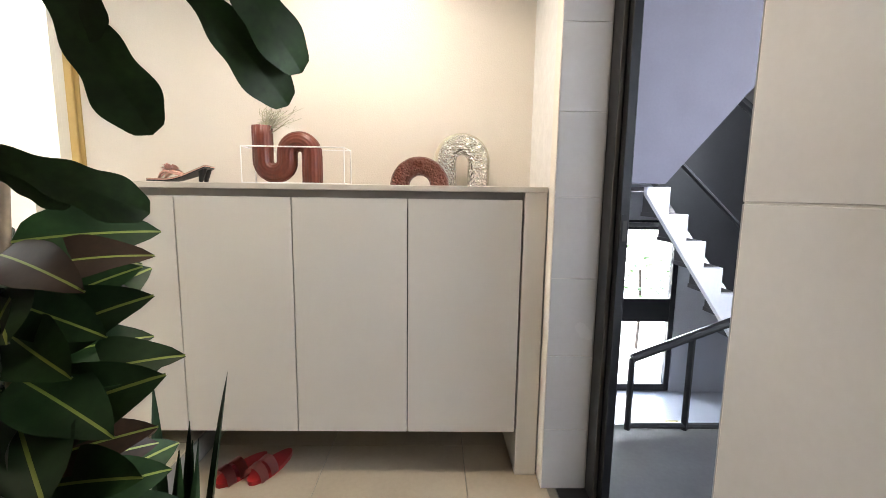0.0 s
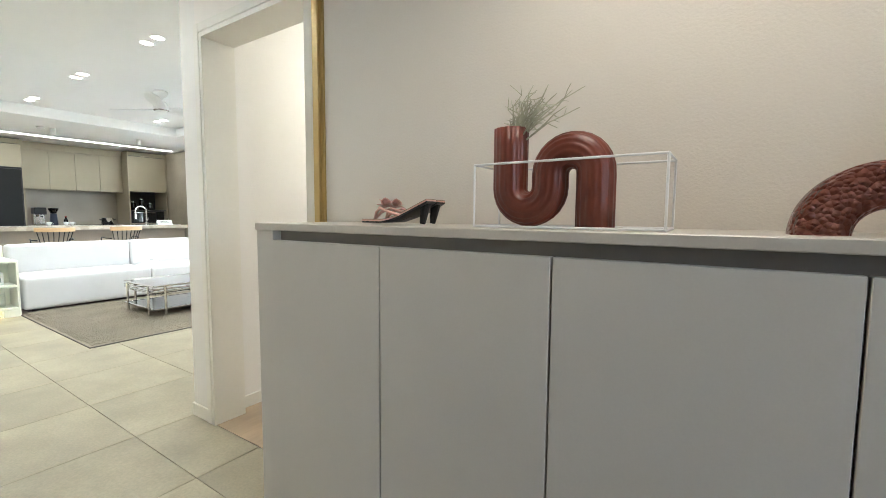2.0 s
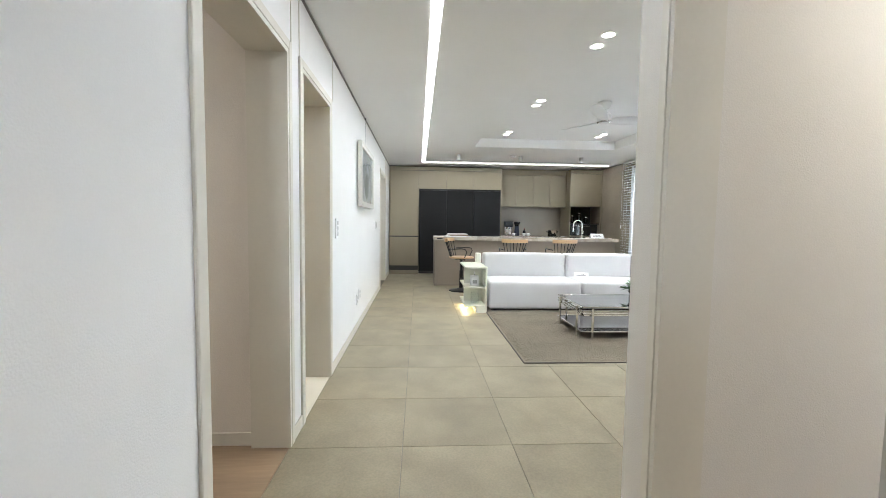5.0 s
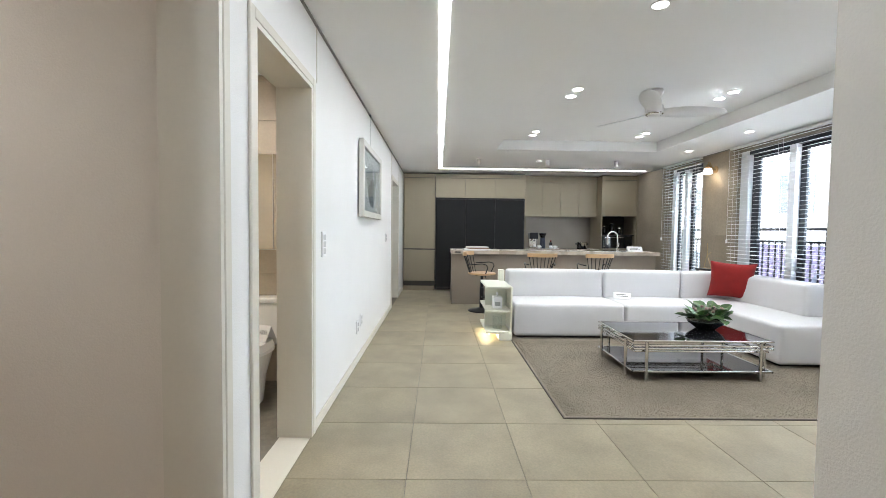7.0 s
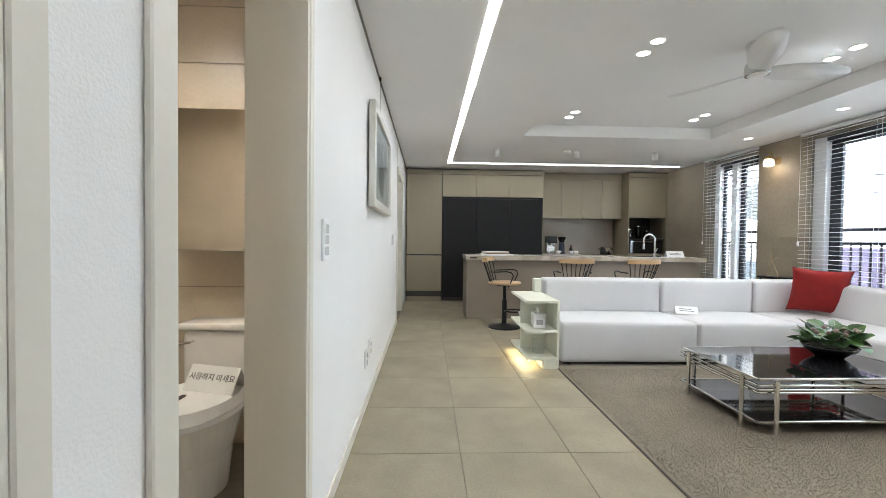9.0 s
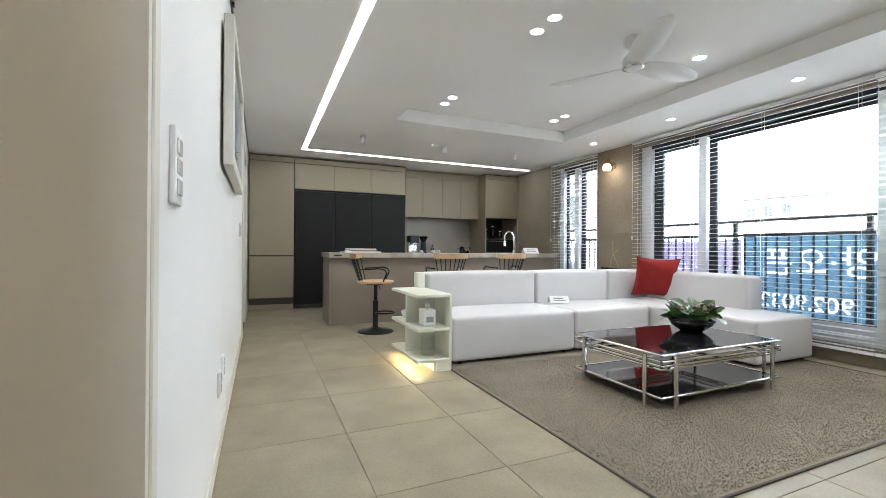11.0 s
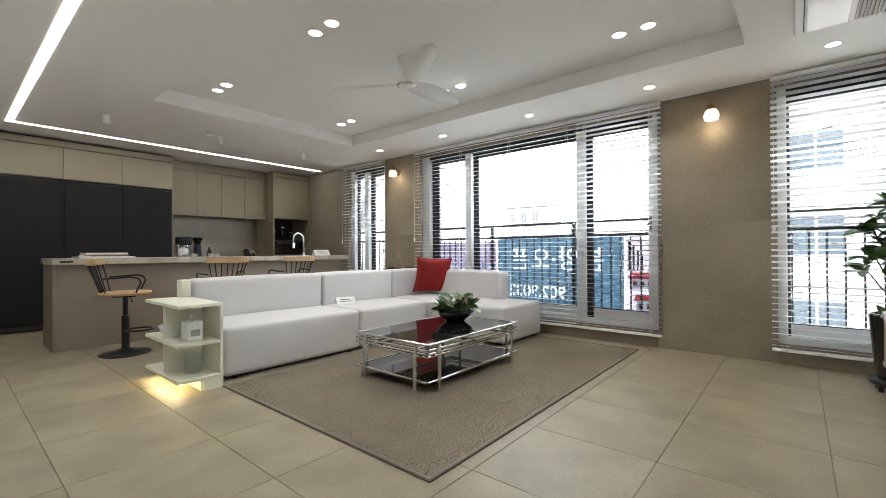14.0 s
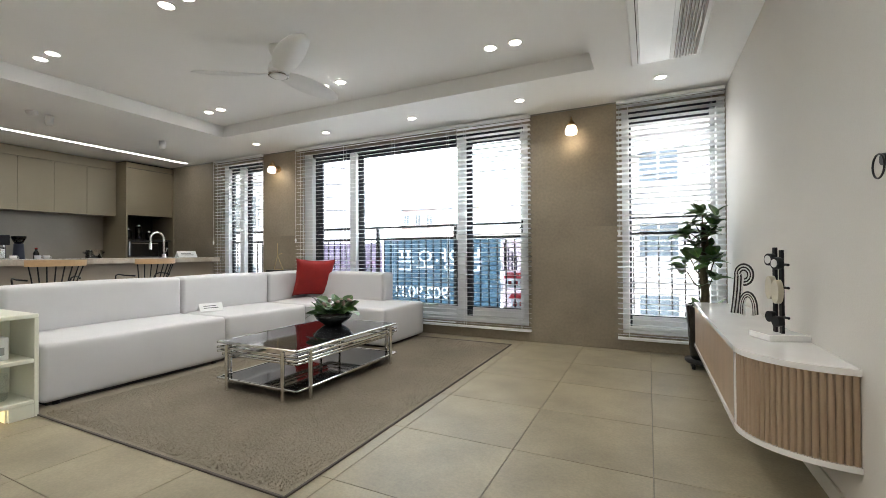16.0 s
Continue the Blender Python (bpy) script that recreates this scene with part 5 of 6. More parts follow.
def toilet():
    r = thing("toilet", "white ceramic toilet with closed lid", "toilet", m=pose(-5.075, 0.02, -0.05))
    cer = mat("white_ceramic", (0.80, 0.79, 0.76), 0.12, coat=0.4, var=0.01)
    part("cistern", box(0, -0.20, 0.38, 0.19, 0.20, 0.70, 0.03, 4), cer, r, "", True)
    part("cistern_lid", box(-0.002, -0.215, 0.702, 0.205, 0.215, 0.74, 0.015, 3), cer, r, "", True)
    part("flush_lever", tube([(0.19, -0.14, 0.65), (0.215, -0.14, 0.65), (0.22, -0.20, 0.64)], 0.007, 8), CHROME, r)

    def egg(z0, z1, k0, k1, name, material, lab=""):
        bm = bmesh.new()
        n = 36
        rr = []
        for z, k in ((z0, k0), (z1, k1)):
            ring = []
            for i in range(n):
                a = 2 * math.pi * i / n
                ring.append(bm.verts.new((0.42 + k * (0.27 if math.cos(a) > 0 else 0.23) * math.cos(a), k * 0.19 * math.sin(a), z)))
            rr.append(ring)
        for i in range(n):
            j = (i + 1) % n
            bm.faces.new((rr[0][i], rr[0][j], rr[1][j], rr[1][i]))
        bm.faces.new(rr[0][::-1])
        bm.faces.new(rr[1])
        bmesh.ops.recalc_face_normals(bm, faces=bm.faces)
        part(name, bm, material, r, lab)
    egg(0.0, 0.22, 0.62, 0.75, "pedestal", cer)
    egg(0.22, 0.40, 0.75, 1.0, "bowl", cer)
    egg(0.402, 0.425, 1.03, 1.03, "seat", WHITE_PLASTIC)
    egg(0.427, 0.47, 1.02, 0.94, "lid", WHITE_PLASTIC)
    part("bidet_panel", box(0.36, -0.26, 0.40, 0.56, -0.205, 0.45, 0.01, 2), WHITE_PLASTIC, r)
    part("strap", box(0.45, -0.05, 0.471, 0.58, -0.03, 0.476), SHADOW, r)


toilet()
card("notice_card", -4.66, 0.06, 0.421, 75, 0.26, 0.12, "white folded card with a Korean notice", 30, "사용하지 마세요")


r = thing("mirror_cabinet", "mirrored bathroom cabinet with warm edge light", "cabinet", m=pose(-5.08, 0.06, 1.05))
MIRROR = mat("mirror", (0.85, 0.85, 0.83), 0.03, 1.0, var=0.0)
part("case", box(0, -0.33, 0, 0.13, 0.38, 0.72, 0.003), WHITE_PLASTIC, r)
part("mirror_door", box(0.131, -0.30, 0.002, 0.148, 0.06, 0.718, 0.002), MIRROR, r)
part("mirror_door", box(0.131, 0.063, 0.002, 0.148, 0.38, 0.718, 0.002), MIRROR, r)
part("light_edge", box(0.131, -0.33, 0.0, 0.15, -0.303, 0.72), glow("warm_edge", (1, 0.82, 0.55), 3.0), r, "glowing warm light strip")
bl = thing("bath_light", "round white bathroom ceiling light, lit", "ceiling light", m=pose(-4.3, -0.35, H))
part("disc", lathe([(0, -0.03), (0.13, -0.03), (0.14, -0.02), (0.14, 0)], 32), glow("bath_diffuser", (1, 0.94, 0.84), 3.0), bl, "", True)
spot_lamp("bath_lamp", -4.3, -0.35, H - 0.04, BATH_W, 160, (1, 0.9, 0.76), 0.1)
# unseen ceiling lights, added to brighten the bedroom and the south room
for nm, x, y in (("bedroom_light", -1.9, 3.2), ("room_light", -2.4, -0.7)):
    bl = thing(nm, "unseen round ceiling light, added to light the room", "ceiling light", m=pose(x, y, H))
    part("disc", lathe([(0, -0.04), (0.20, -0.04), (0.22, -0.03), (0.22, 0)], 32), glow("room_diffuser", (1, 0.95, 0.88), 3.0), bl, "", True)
    spot_lamp("room_fill_lamp", x, y, H - 0.05, ROOM_W * (0.5 if y > 0 else 1), 165, (1, 0.92, 0.84), 0.15)

# ---- entry ----
CT = 1.087
_before = set(bpy.data.objects)


def shoe_cabinet():
    r = thing("shoe_cabinet", "cream four-door hanging shoe cabinet", "cabinet")
    yf, yb = 1.76, 2.098
    x0, x1 = -1.374, 0.556
    part("top_board", box(x0, yf - 0.006, CT - 0.022, x1, yb, CT, 0.002), CAB_TOP, r)
    part("side_panel", box(x0, yf, -0.0, x0 + 0.082, yb, CT - 0.022, 0.0015), CAB_CREAM, r)
    part("side_panel", box(0.470, yf, -0.1, x1, yb, CT - 0.022, 0.0015), CAB_CREAM, r)
    part("grip_rail", box(x0 + 0.082, yf + 0.03, 1.0, 0.470, yf + 0.045, CT - 0.022), RECESS, r)
    part("grip_floor", box(x0 + 0.082, yf + 0.021, 1.0, 0.470, yf + 0.03, 1.005), RECESS, r)
    # carcass colour darkened to give the door gaps their shade
    part("body", box(x0 + 0.083, yf + 0.024, 0.095, 0.469, yb, 1.0), SHADOW, r, "carcass coloured dark for the shade in the door gaps")
    w = 0.4415
    for k in range(4):
        a = -1.3015 + k * w
        part("door", box(a + 0.0022, yf, 0.090, a + w - 0.0022, yf + 0.020, 1.036, 0.0015), CAB_CREAM, r)


shoe_cabinet()
TERRA = mat("brown_ceramic", (0.20, 0.042, 0.022), 0.42, var=0.22, scale=9, stretch=(1, 1, 0.3), bump=0.1, bscale=90)


def loop_vase():
    r = thing("loop_vase", "ribbed reddish-brown looping ceramic vase", "vase", m=pose(0.007, 1.91, CT) @ Matrix.Scale(0.95, 4))
    path = [(-0.613, 0.243), (-0.613, 0.20), (-0.613, 0.15), (-0.613, 0.097)]
    path += [(-0.5615 - 0.0515 * math.cos(a), 0.097 - 0.0515 * math.sin(a)) for a in (math.pi * k / 14 for k in range(1, 14))]
    path += [(-0.51, 0.10), (-0.51, 0.125)]
    path += [(-0.457 - 0.053 * math.cos(a), 0.128 + 0.053 * math.sin(a)) for a in (math.pi * k / 14 for k in range(1, 14))]
    path += [(-0.404, 0.12), (-0.404, 0.06), (-0.404, 0.0)]
    bm = bmesh.new()
    seg = 72
    rings = []
    n = len(path)
    for i, (x, z) in enumerate(path):
        a, b = path[max(i - 1, 0)], path[min(i + 1, n - 1)]
        d = Vector((b[0] - a[0], 0, b[1] - a[1])).normalized()
        side = Vector((d.z, 0, -d.x))
        up = Vector((0, 1, 0))
        ring = []
        for k in range(seg):
            t = 2 * math.pi * k / seg
            rr = 0.0415 * (1 + 0.065 * abs(math.cos(9 * t)) ** 0.6 - 0.03)
            ring.append(bm.verts.new(Vector((x, 0, z)) + side * rr * math.cos(t) + up * rr * math.sin(t)))
        rings.append(ring)
    for a, b in zip(rings, rings[1:]):
        for k in range(seg):
            bm.faces.new((a[k], a[(k + 1) % seg], b[(k + 1) % seg], b[k]))
    bm.faces.new(rings[-1])
    # hollow mouth
    inner = [bm.verts.new(Vector((-0.613, 0, 0.243)) + (v.co - Vector((-0.613, 0, 0.243))) * 0.8) for v in rings[0]]
    deep = [bm.verts.new(v.co - Vector((0, 0, 0.06))) for v in inner]
    for k in range(seg):
        j = (k + 1) % seg
        bm.faces.new((rings[0][j], rings[0][k], inner[k], inner[j]))
        bm.faces.new((inner[j], inner[k], deep[k], deep[j]))
    bm.faces.new(deep)
    bmesh.ops.recalc_face_normals(bm, faces=bm.faces)
    part("body", bm, TERRA, r, "", True)
    tw = thing("dried_branch", "pale dried branching coral twigs in vase", "dried plant", m=pose(-0.562, 1.91, CT + 0.18))
    pale = mat("pale_twig", (0.60, 0.59, 0.44), 0.8, var=0.2, scale=40)
    rng = random.Random(3)
    for i in range(30):
        a = rng.uniform(0, 2 * math.pi)
        lean = rng.uniform(0.2, 1.0)
        d = Vector((math.cos(a) * 0.85 + 0.9, math.sin(a) * 0.5, 0)) * lean
        p = Vector((rng.uniform(-0.012, 0.012), rng.uniform(-0.012, 0.012), 0.0))
        pts = [p]
        L = rng.uniform(0.10, 0.165)
        for k in range(1, 7):
            t = k / 6
            pts.append(p + d * (0.10 * t ** 1.4) + Vector((0.024 * t * noise.noise((i, k * 0.9, 1)), 0.02 * t * noise.noise((i, k * 0.9, 7)), L * t * (1.06 - 0.28 * lean) + 0.006 * noise.noise((i, k, 9)))))
        bm = tube(pts, 0.0017, 5, taper=[1.3, 1.2, 1.1, 1, 0.9, 0.8, 0.5])
        for s in range(4):
            q = pts[3 + s % 3]
            e = q + Vector((rng.uniform(-0.034, 0.036), rng.uniform(-0.03, 0.03), rng.uniform(-0.012, 0.026)))
            mid = (q + e) / 2 + Vector((0, 0, rng.uniform(-0.004, 0.007)))
            add_tube(bm, [q, mid, e], 0.0013, 4, taper=[1, 0.9, 0.5])
        part("twig", bm, pale, tw)


loop_vase()


def wire_box():
    r = thing("wire_ornament_box", "white wire box ornament around the vase", "ornament", m=pose(0, 0, CT))
    x0, x1, y0, y1, h = -0.640, -0.235, 1.85, 1.985, 0.145
    for z in (0.003, h):
        for p, q in (((x0, y0), (x1, y0)), ((x1, y0), (x1, y1)), ((x1, y1), (x0, y1)), ((x0, y1), (x0, y0))):
            part("rod", cyl((*p, z), (*q, z), 0.0026, 8), WHITE_PLASTIC, r)
    for x in (x0, x1):
        for y in (y0, y1):
            part("rod", cyl((x, y, 0.0), (x, y, h), 0.0026, 8), WHITE_PLASTIC, r)


wire_box()


def hammered(name, color, metal, rough, scale, strength):
    m = mat(name, color, rough, metal, var=0.05)
    n, ln = m.node_tree.nodes, m.node_tree.links
    v = n.new("ShaderNodeTexVoronoi")
    v.inputs["Scale"].default_value = scale
    tc = n.new("ShaderNodeTexCoord")
    ln.new(tc.outputs["Object"], v.inputs["Vector"])
    b = n.new("ShaderNodeBump")
    b.inputs["Strength"].default_value, b.inputs["Distance"].default_value = strength, 0.012
    b.invert = True
    ln.new(v.outputs["Distance"], b.inputs["Height"])
    ln.new(b.outputs[0], n["Principled BSDF"].inputs["Normal"])
    return m


def arch(name, label, x0, x1, y0, y1, h, iw, ih, material, back, tilt=0):
    """An arch-shaped vase: rounded outline with an arched slot, domed towards the front."""
    r = None if back else thing(name, label, "vase", m=pose((x0 + x1) / 2, (y0 + y1) / 2, CT))
    w = (x1 - x0) / 2
    n = 40
    zc = h - w
    outer = [(-w, 0)] + [(-w * math.cos(a), zc + w * math.sin(a)) for a in (math.pi * k / n for k in range(n + 1))] + [(w, 0)]
    zi = ih - iw
    inner = [(-iw, 0)] + [(-iw * math.cos(a), zi + iw * math.sin(a)) for a in (math.pi * k / n for k in range(n + 1))] + [(iw, 0)]
    d = (y1 - y0) / 2
    bm = bmesh.new()
    steps = [(0, d), (0.0, -d * 0.4), (0.10, -d * 0.8), (0.30, -d), (0.70, -d), (0.90, -d * 0.8), (1.0, -d * 0.4), (1.0, d)]
    rows = []
    for t, y in steps:
        rows.append([bm.verts.new((a[0] + (b[0] - a[0]) * t, y, max(0, a[1] + (b[1] - a[1]) * t))) for a, b in zip(outer, inner)])
    rows.append(rows[0])
    for k in range(len(rows) - 1):
        a, b = rows[k], rows[k + 1]
        for i in range(len(a) - 1):
            bm.faces.new((a[i], a[i + 1], b[i + 1], b[i]))
    bmesh.ops.recalc_face_normals(bm, faces=bm.faces)
    if back:
        part(name, bm, material, back, label, True).location = Vector(((x0 + x1) / 2, (y0 + y1) / 2, CT)) - back.location
        return back
    part("body", bm, material, r, "", True)
    return r


SILVER = hammered("hammered_silver", (0.80, 0.79, 0.76), 1.0, 0.16, 95, 1.0)
COPPER = hammered("hammered_brown", (0.17, 0.045, 0.028), 0.25, 0.28, 110, 1.0)
arch("brown_arch_vase", "low brown arch vase with hammered dimples", -0.055, 0.182, 1.85, 1.915, 0.116, 0.042, 0.042, COPPER, None)
sv = arch("silver_arch_vase", "tall silver arch vase, hammered front and champagne back", 0.135, 0.345, 1.935, 1.985, 0.215, 0.026, 0.135, SILVER, None)
arch("back_shell", "champagne glazed back shell", 0.120, 0.360, 1.986, 2.03, 0.228, 0.026, 0.135, mat("champagne_glaze", (0.50, 0.45, 0.35), 0.3, var=0.05), sv)


def sandal(m):
    r = thing("sandal", "pink heeled sandal with fabric flower", "shoe", "sandals on the cabinet", m)
    pink = mat("pink_satin", (0.72, 0.40, 0.33), 0.4, var=0.12, scale=20)
    green = mat("olive_insole", (0.20, 0.20, 0.13), 0.6)
    bm = bmesh.new()
    prof = []
    for i in range(15):
        t = i / 14
        x = 0.235 * t
        z = 0.004 + 0.055 * (0 if t < 0.36 else ((t - 0.36) / 0.64) ** 1.4)
        w = 0.036 * math.sin(math.pi * (0.12 + 0.70 * t)) ** 0.6 * (1 - 0.32 * math.exp(-((t - 0.55) / 0.2) ** 2))
        w *= min(1, (t + 0.03) * 9)
        prof.append((x, z, w))
    def slab(a, b):
        bm = bmesh.new()
        rows = [[bm.verts.new(p) for p in ((x, -w, z + a), (x, w, z + a), (x, w, z + b), (x, -w, z + b))] for x, z, w in prof]
        for p, q in zip(rows, rows[1:]):
            for k in range(4):
                bm.faces.new((p[k], p[(k + 1) % 4], q[(k + 1) % 4], q[k]))
        bm.faces.new(rows[0][::-1])
        bm.faces.new(rows[-1])
        bmesh.ops.recalc_face_normals(bm, faces=bm.faces)
        return bm
    part("outsole", slab(-0.003, 0.0015), BLACK_METAL, r, "black outsole")
    part("welt", slab(0.0016, 0.006), pink, r)
    part("insole", slab(0.0061, 0.0075), green, r, "olive insole")
    part("heel", cyl((0.218, 0, 0.056), (0.208, 0, 0.0), 0.016, 12, 0.008), BLACK_METAL, r, "black flared heel")
    for s in (-1, 1):
        part("strap", tube([(0.045, 0, 0.012), (0.06, s * 0.012, 0.032), (0.085, s * 0.028, 0.042), (0.125, s * 0.034, 0.030), (0.15, s * 0.027, 0.024)], 0.0042, 6), pink, r, "", True)
    petal = leaf_mesh("petal", 0.028, 0.026, 0.006, [pink, pink], 0.35)
    rng = random.Random(5)
    for k in range(16):
        put_leaf(petal, r, (0.085, 0, 0.046), k * 51, rng.uniform(0, 75), 0, rng.uniform(0.7, 1.15), "petal")
    return r


sd = sandal(pose(-1.035, 1.885, CT + 0.004, 0, 0, 4))
copy_thing(sd, pose(-1.055, 1.955, CT + 0.004, 0, 0, 6))


def slipper(m):
    r = thing("slipper", "red and pink strappy slipper under cabinet", "shoe", "slippers on the entry floor", m)
    red = mat("red_leather", (0.36, 0.02, 0.02), 0.35)
    pk = mat("dusty_pink", (0.46, 0.17, 0.15), 0.6, bump=0.3, bscale=150)
    out = [(0.045 * math.cos(a) * (1 - 0.12 * math.sin(a)), 0.12 * math.sin(a)) for a in (2 * math.pi * k / 28 for k in range(28))]
    part("sole", prism(out, 0.0, 0.018), red, r)
    for y in (-0.085, -0.03):
        bm = bmesh.new()
        prev = None
        for k in range(13):
            a = math.pi * k / 12
            p = (0.047 * math.cos(a), 0.008 + 0.055 * math.sin(a))
            row = [bm.verts.new((p[0], y - 0.018, p[1])), bm.verts.new((p[0], y + 0.022, p[1] + 0.006 * math.sin(a)))]
            if prev:
                bm.faces.new((prev[0], prev[1], row[1], row[0]))
            prev = row
        bmesh.ops.solidify(bm, geom=bm.faces[:], thickness=0.003)
        part("strap", bm, pk, r, "", True)
    return r


sl = slipper(pose(-0.66, 1.78, -0.1, 0, 0, -28))
copy_thing(sl, pose(-0.55, 1.80, -0.1, 0, 0, -22))


def aim_leaf(me, root, p, d, face, scale=1.0):
    """A leaf from p along d with its upper side turned towards face."""
    y = Vector(d).normalized()
    z = (face - y * face.dot(y)).normalized()
    x = y.cross(z)
    o = new("leaf", me)
    o.parent = root
    o.matrix_local = Matrix.Translation(p) @ Matrix((x, y, z)).transposed().to_4x4() @ Matrix.Scale(scale, 4)
    return o


def entry_plant():
    r = thing("croton_plant", "tall dark green leafy plant in entry", "plant", m=pose(-0.54, 0.79, -0.1))
    dark = mat("dark_leaf", (0.012, 0.036, 0.008), 0.55, spec=0.25, var=0.3, scale=10, obj_var=0.3)
    leafy = mat("lobed_leaf", (0.020, 0.062, 0.012), 0.5, var=0.3, scale=10, obj_var=0.3, spec=0.3)
    redl = mat("bronze_leaf", (0.028, 0.014, 0.008), 0.55, spec=0.25, var=0.3, scale=10, obj_var=0.3)
    vein = mat("yellow_vein", (0.16, 0.19, 0.03), 0.5)
    part("pot", lathe([(0, 0), (0.12, 0), (0.15, 0.28), (0.155, 0.30), (0.14, 0.30), (0.135, 0.26), (0, 0.26)], 32), WHITE_LACQ, r, "white round planter", True)
    part("soil", lathe([(0, 0.27), (0.137, 0.262)], 20), SOIL, r)
    stem = mat("brown_stem", (0.12, 0.085, 0.05), 0.8, var=0.2, scale=30)
    part("stem", tube([(0, 0, 0.26), (0.02, 0.01, 0.6), (0.0, 0.0, 0.95), (0.01, 0.02, 1.2)], 0.014, 8, taper=[1.3, 1.1, 0.9, 0.5]), stem, r, "", True)
    l1 = leaf_mesh("leaf", 0.22, 0.12, 0.05, [dark, vein], 0.2, 0.003)
    l2 = leaf_mesh("leaf", 0.21, 0.10, 0.06, [redl, vein], 0.2, 0.003)
    rng = random.Random(21)
    for i in range(120):
        z = 0.40 + 0.68 * i / 119
        rad = radians(i * 137.5)
        d = Vector((math.cos(rad), math.sin(rad), rng.uniform(-0.25, 0.7)))
        aim_leaf(l2 if i % 5 == 0 else l1, r, (0.02 * math.cos(rad), 0.02 * math.sin(rad), z), d, Vector((rng.uniform(-0.3, 0.5), rng.uniform(-1.1, -0.4), rng.uniform(0.3, 0.9))), rng.uniform(0.75, 1.05) * (1.0 if z < 0.95 else 0.85))
    t = thing("monstera_plant", "tall green plant with large lobed leaves", "plant", m=pose(-0.50, 0.34, -0.1))
    part("pot", lathe([(0, 0), (0.11, 0), (0.13, 0.25), (0.12, 0.25), (0.115, 0.22), (0, 0.22)], 28), BLACK_GLOSS, t, "black planter", True)
    part("stem", tube([(0, 0, 0.22), (0.01, 0.02, 0.7), (0.03, 0.02, 1.15)], 0.014, 8, taper=[1.2, 1, 0.6]), stem, t, "", True)
    big = leaf_mesh("leaf", 0.30, 0.108, 0.03, [leafy, leafy], 0.10, 0.004, 0, True)
    for p, q in (((0.37, 0.303, 1.446), (0.464, 0.376, 1.314)), ((0.338, 0.305, 1.406), (0.444, 0.378, 1.273)), ((0.245, 0.247, 1.375), (0.302, 0.312, 1.220)), ((0.28, 0.259, 1.413), (0.268, 0.266, 1.308)), ((0.181, 0.234, 1.195), (0.295, 0.310, 1.133)), ((0.184, 0.239, 1.176), (0.239, 0.265, 1.140)), ((-0.02, 0.03, 1.20), (-0.12, -0.2, 1.1))):
        d = Vector(q) - Vector(p)
        aim_leaf(big, t, p, d, Vector((0.25, -1, 0.5)), d.length / 0.30)
        part("stalk", tube([(0.03, 0.02, 1.12), (p[0] * 0.45, p[1] * 0.4, (1.15 + p[2]) / 2 + 0.07), p], 0.005, 6), stem, t, "", True)
    s = thing("snake_plant", "upright green snake plant blades in entry", "plant", m=pose(-0.44, 0.98, -0.1))
    part("pot", lathe([(0, 0), (0.07, 0), (0.085, 0.16), (0.08, 0.16), (0.075, 0.14), (0, 0.14)], 24), BLACK_GLOSS, s, "", True)
    blade = leaf_mesh("blade", 0.68, 0.05, 0.0, [dark, dark], 0.5)
    for k in range(9):
        a = k * 40
        put_leaf(blade, s, (0.045 * math.cos(radians(a)), 0.045 * math.sin(radians(a)), 0.14), a - 90, rng.uniform(80, 88), rng.uniform(-10, 10), rng.uniform(0.6, 0.98), "blade")


entry_plant()
el = thing("entry_downlight", "warm round entry ceiling downlight, lit", "ceiling light", m=pose(-0.15, 1.15, H))
part("bezel", lathe([(0.062, 0.004), (0.062, -0.003), (0.055, -0.006), (0.05, -0.004)], 28), WHITE_PLASTIC, el)
part("lens", lathe([(0, -0.0015), (0.05, -0.0015)], 24), glow("warm_lens", (1, 0.85, 0.65), 6.0), el)

# ---- stairwell beyond the entrance door ----
GREY_STONE = mat("grey_stone", (0.075, 0.07, 0.07), 0.5, var=0.15, scale=8)
STAIR_WALL = mat("grey_stair_wall", (0.42, 0.42, 0.45), 0.7, var=0.08, scale=2, bump=0.15, bscale=50)
structure("floor_landing", box(0.80, -0.2, -0.30, 3.4, 2.15, -0.105), GREY_STONE, "dark grey stone stair landing")
structure("floor_threshold", box(0.62, 0.76, -0.2, 0.80, 1.68, -0.098), BLACK_METAL)
structure("floor_lobby", box(0.80, 2.15, -1.75, 5.2, 6.2, -1.6), mat("lobby_floor", (0.40, 0.40, 0.43), 0.3, var=0.06), "pale lobby floor")
structure("wall_landing_face", box(0.80, 2.10, -1.6, 3.4, 2.15, -0.30), STAIR_WALL)
# the opening is added, out of view, for the stair fill lamp
structure("wall_stair_east", wall_with_holes("y", 3.4, 3.55, -0.4, 3.4, -1.7, 4.2, [(0.2, 1.4, 1.2, 2.6)]), STAIR_WALL)
structure("wall_stair_south", box(0.8, -0.4, -0.3, 3.55, -0.2, 4.2), STAIR_WALL)
structure("wall_lobby_east", box(5.1, 3.4, -1.7, 5.25, 6.2, 4.2), STAIR_WALL)
structure("wall_lobby_mid", box(3.55, 3.3, -1.7, 5.1, 3.4, 4.2), STAIR_WALL)
structure("wall_lobby_west", box(0.62, 2.25, -1.7, 0.80, 6.2, 4.2), STAIR_WALL)
structure("wall_above_door", box(0.62, -0.2, 2.6, 0.80, 2.25, 4.2), STAIR_WALL)
structure("wall_lobby_north", wall_with_holes("x", 5.6, 5.8, 0.8, 5.1, -1.7, 4.2, [(2.35, 3.35, -1.6, 0.75)]), STAIR_WALL)
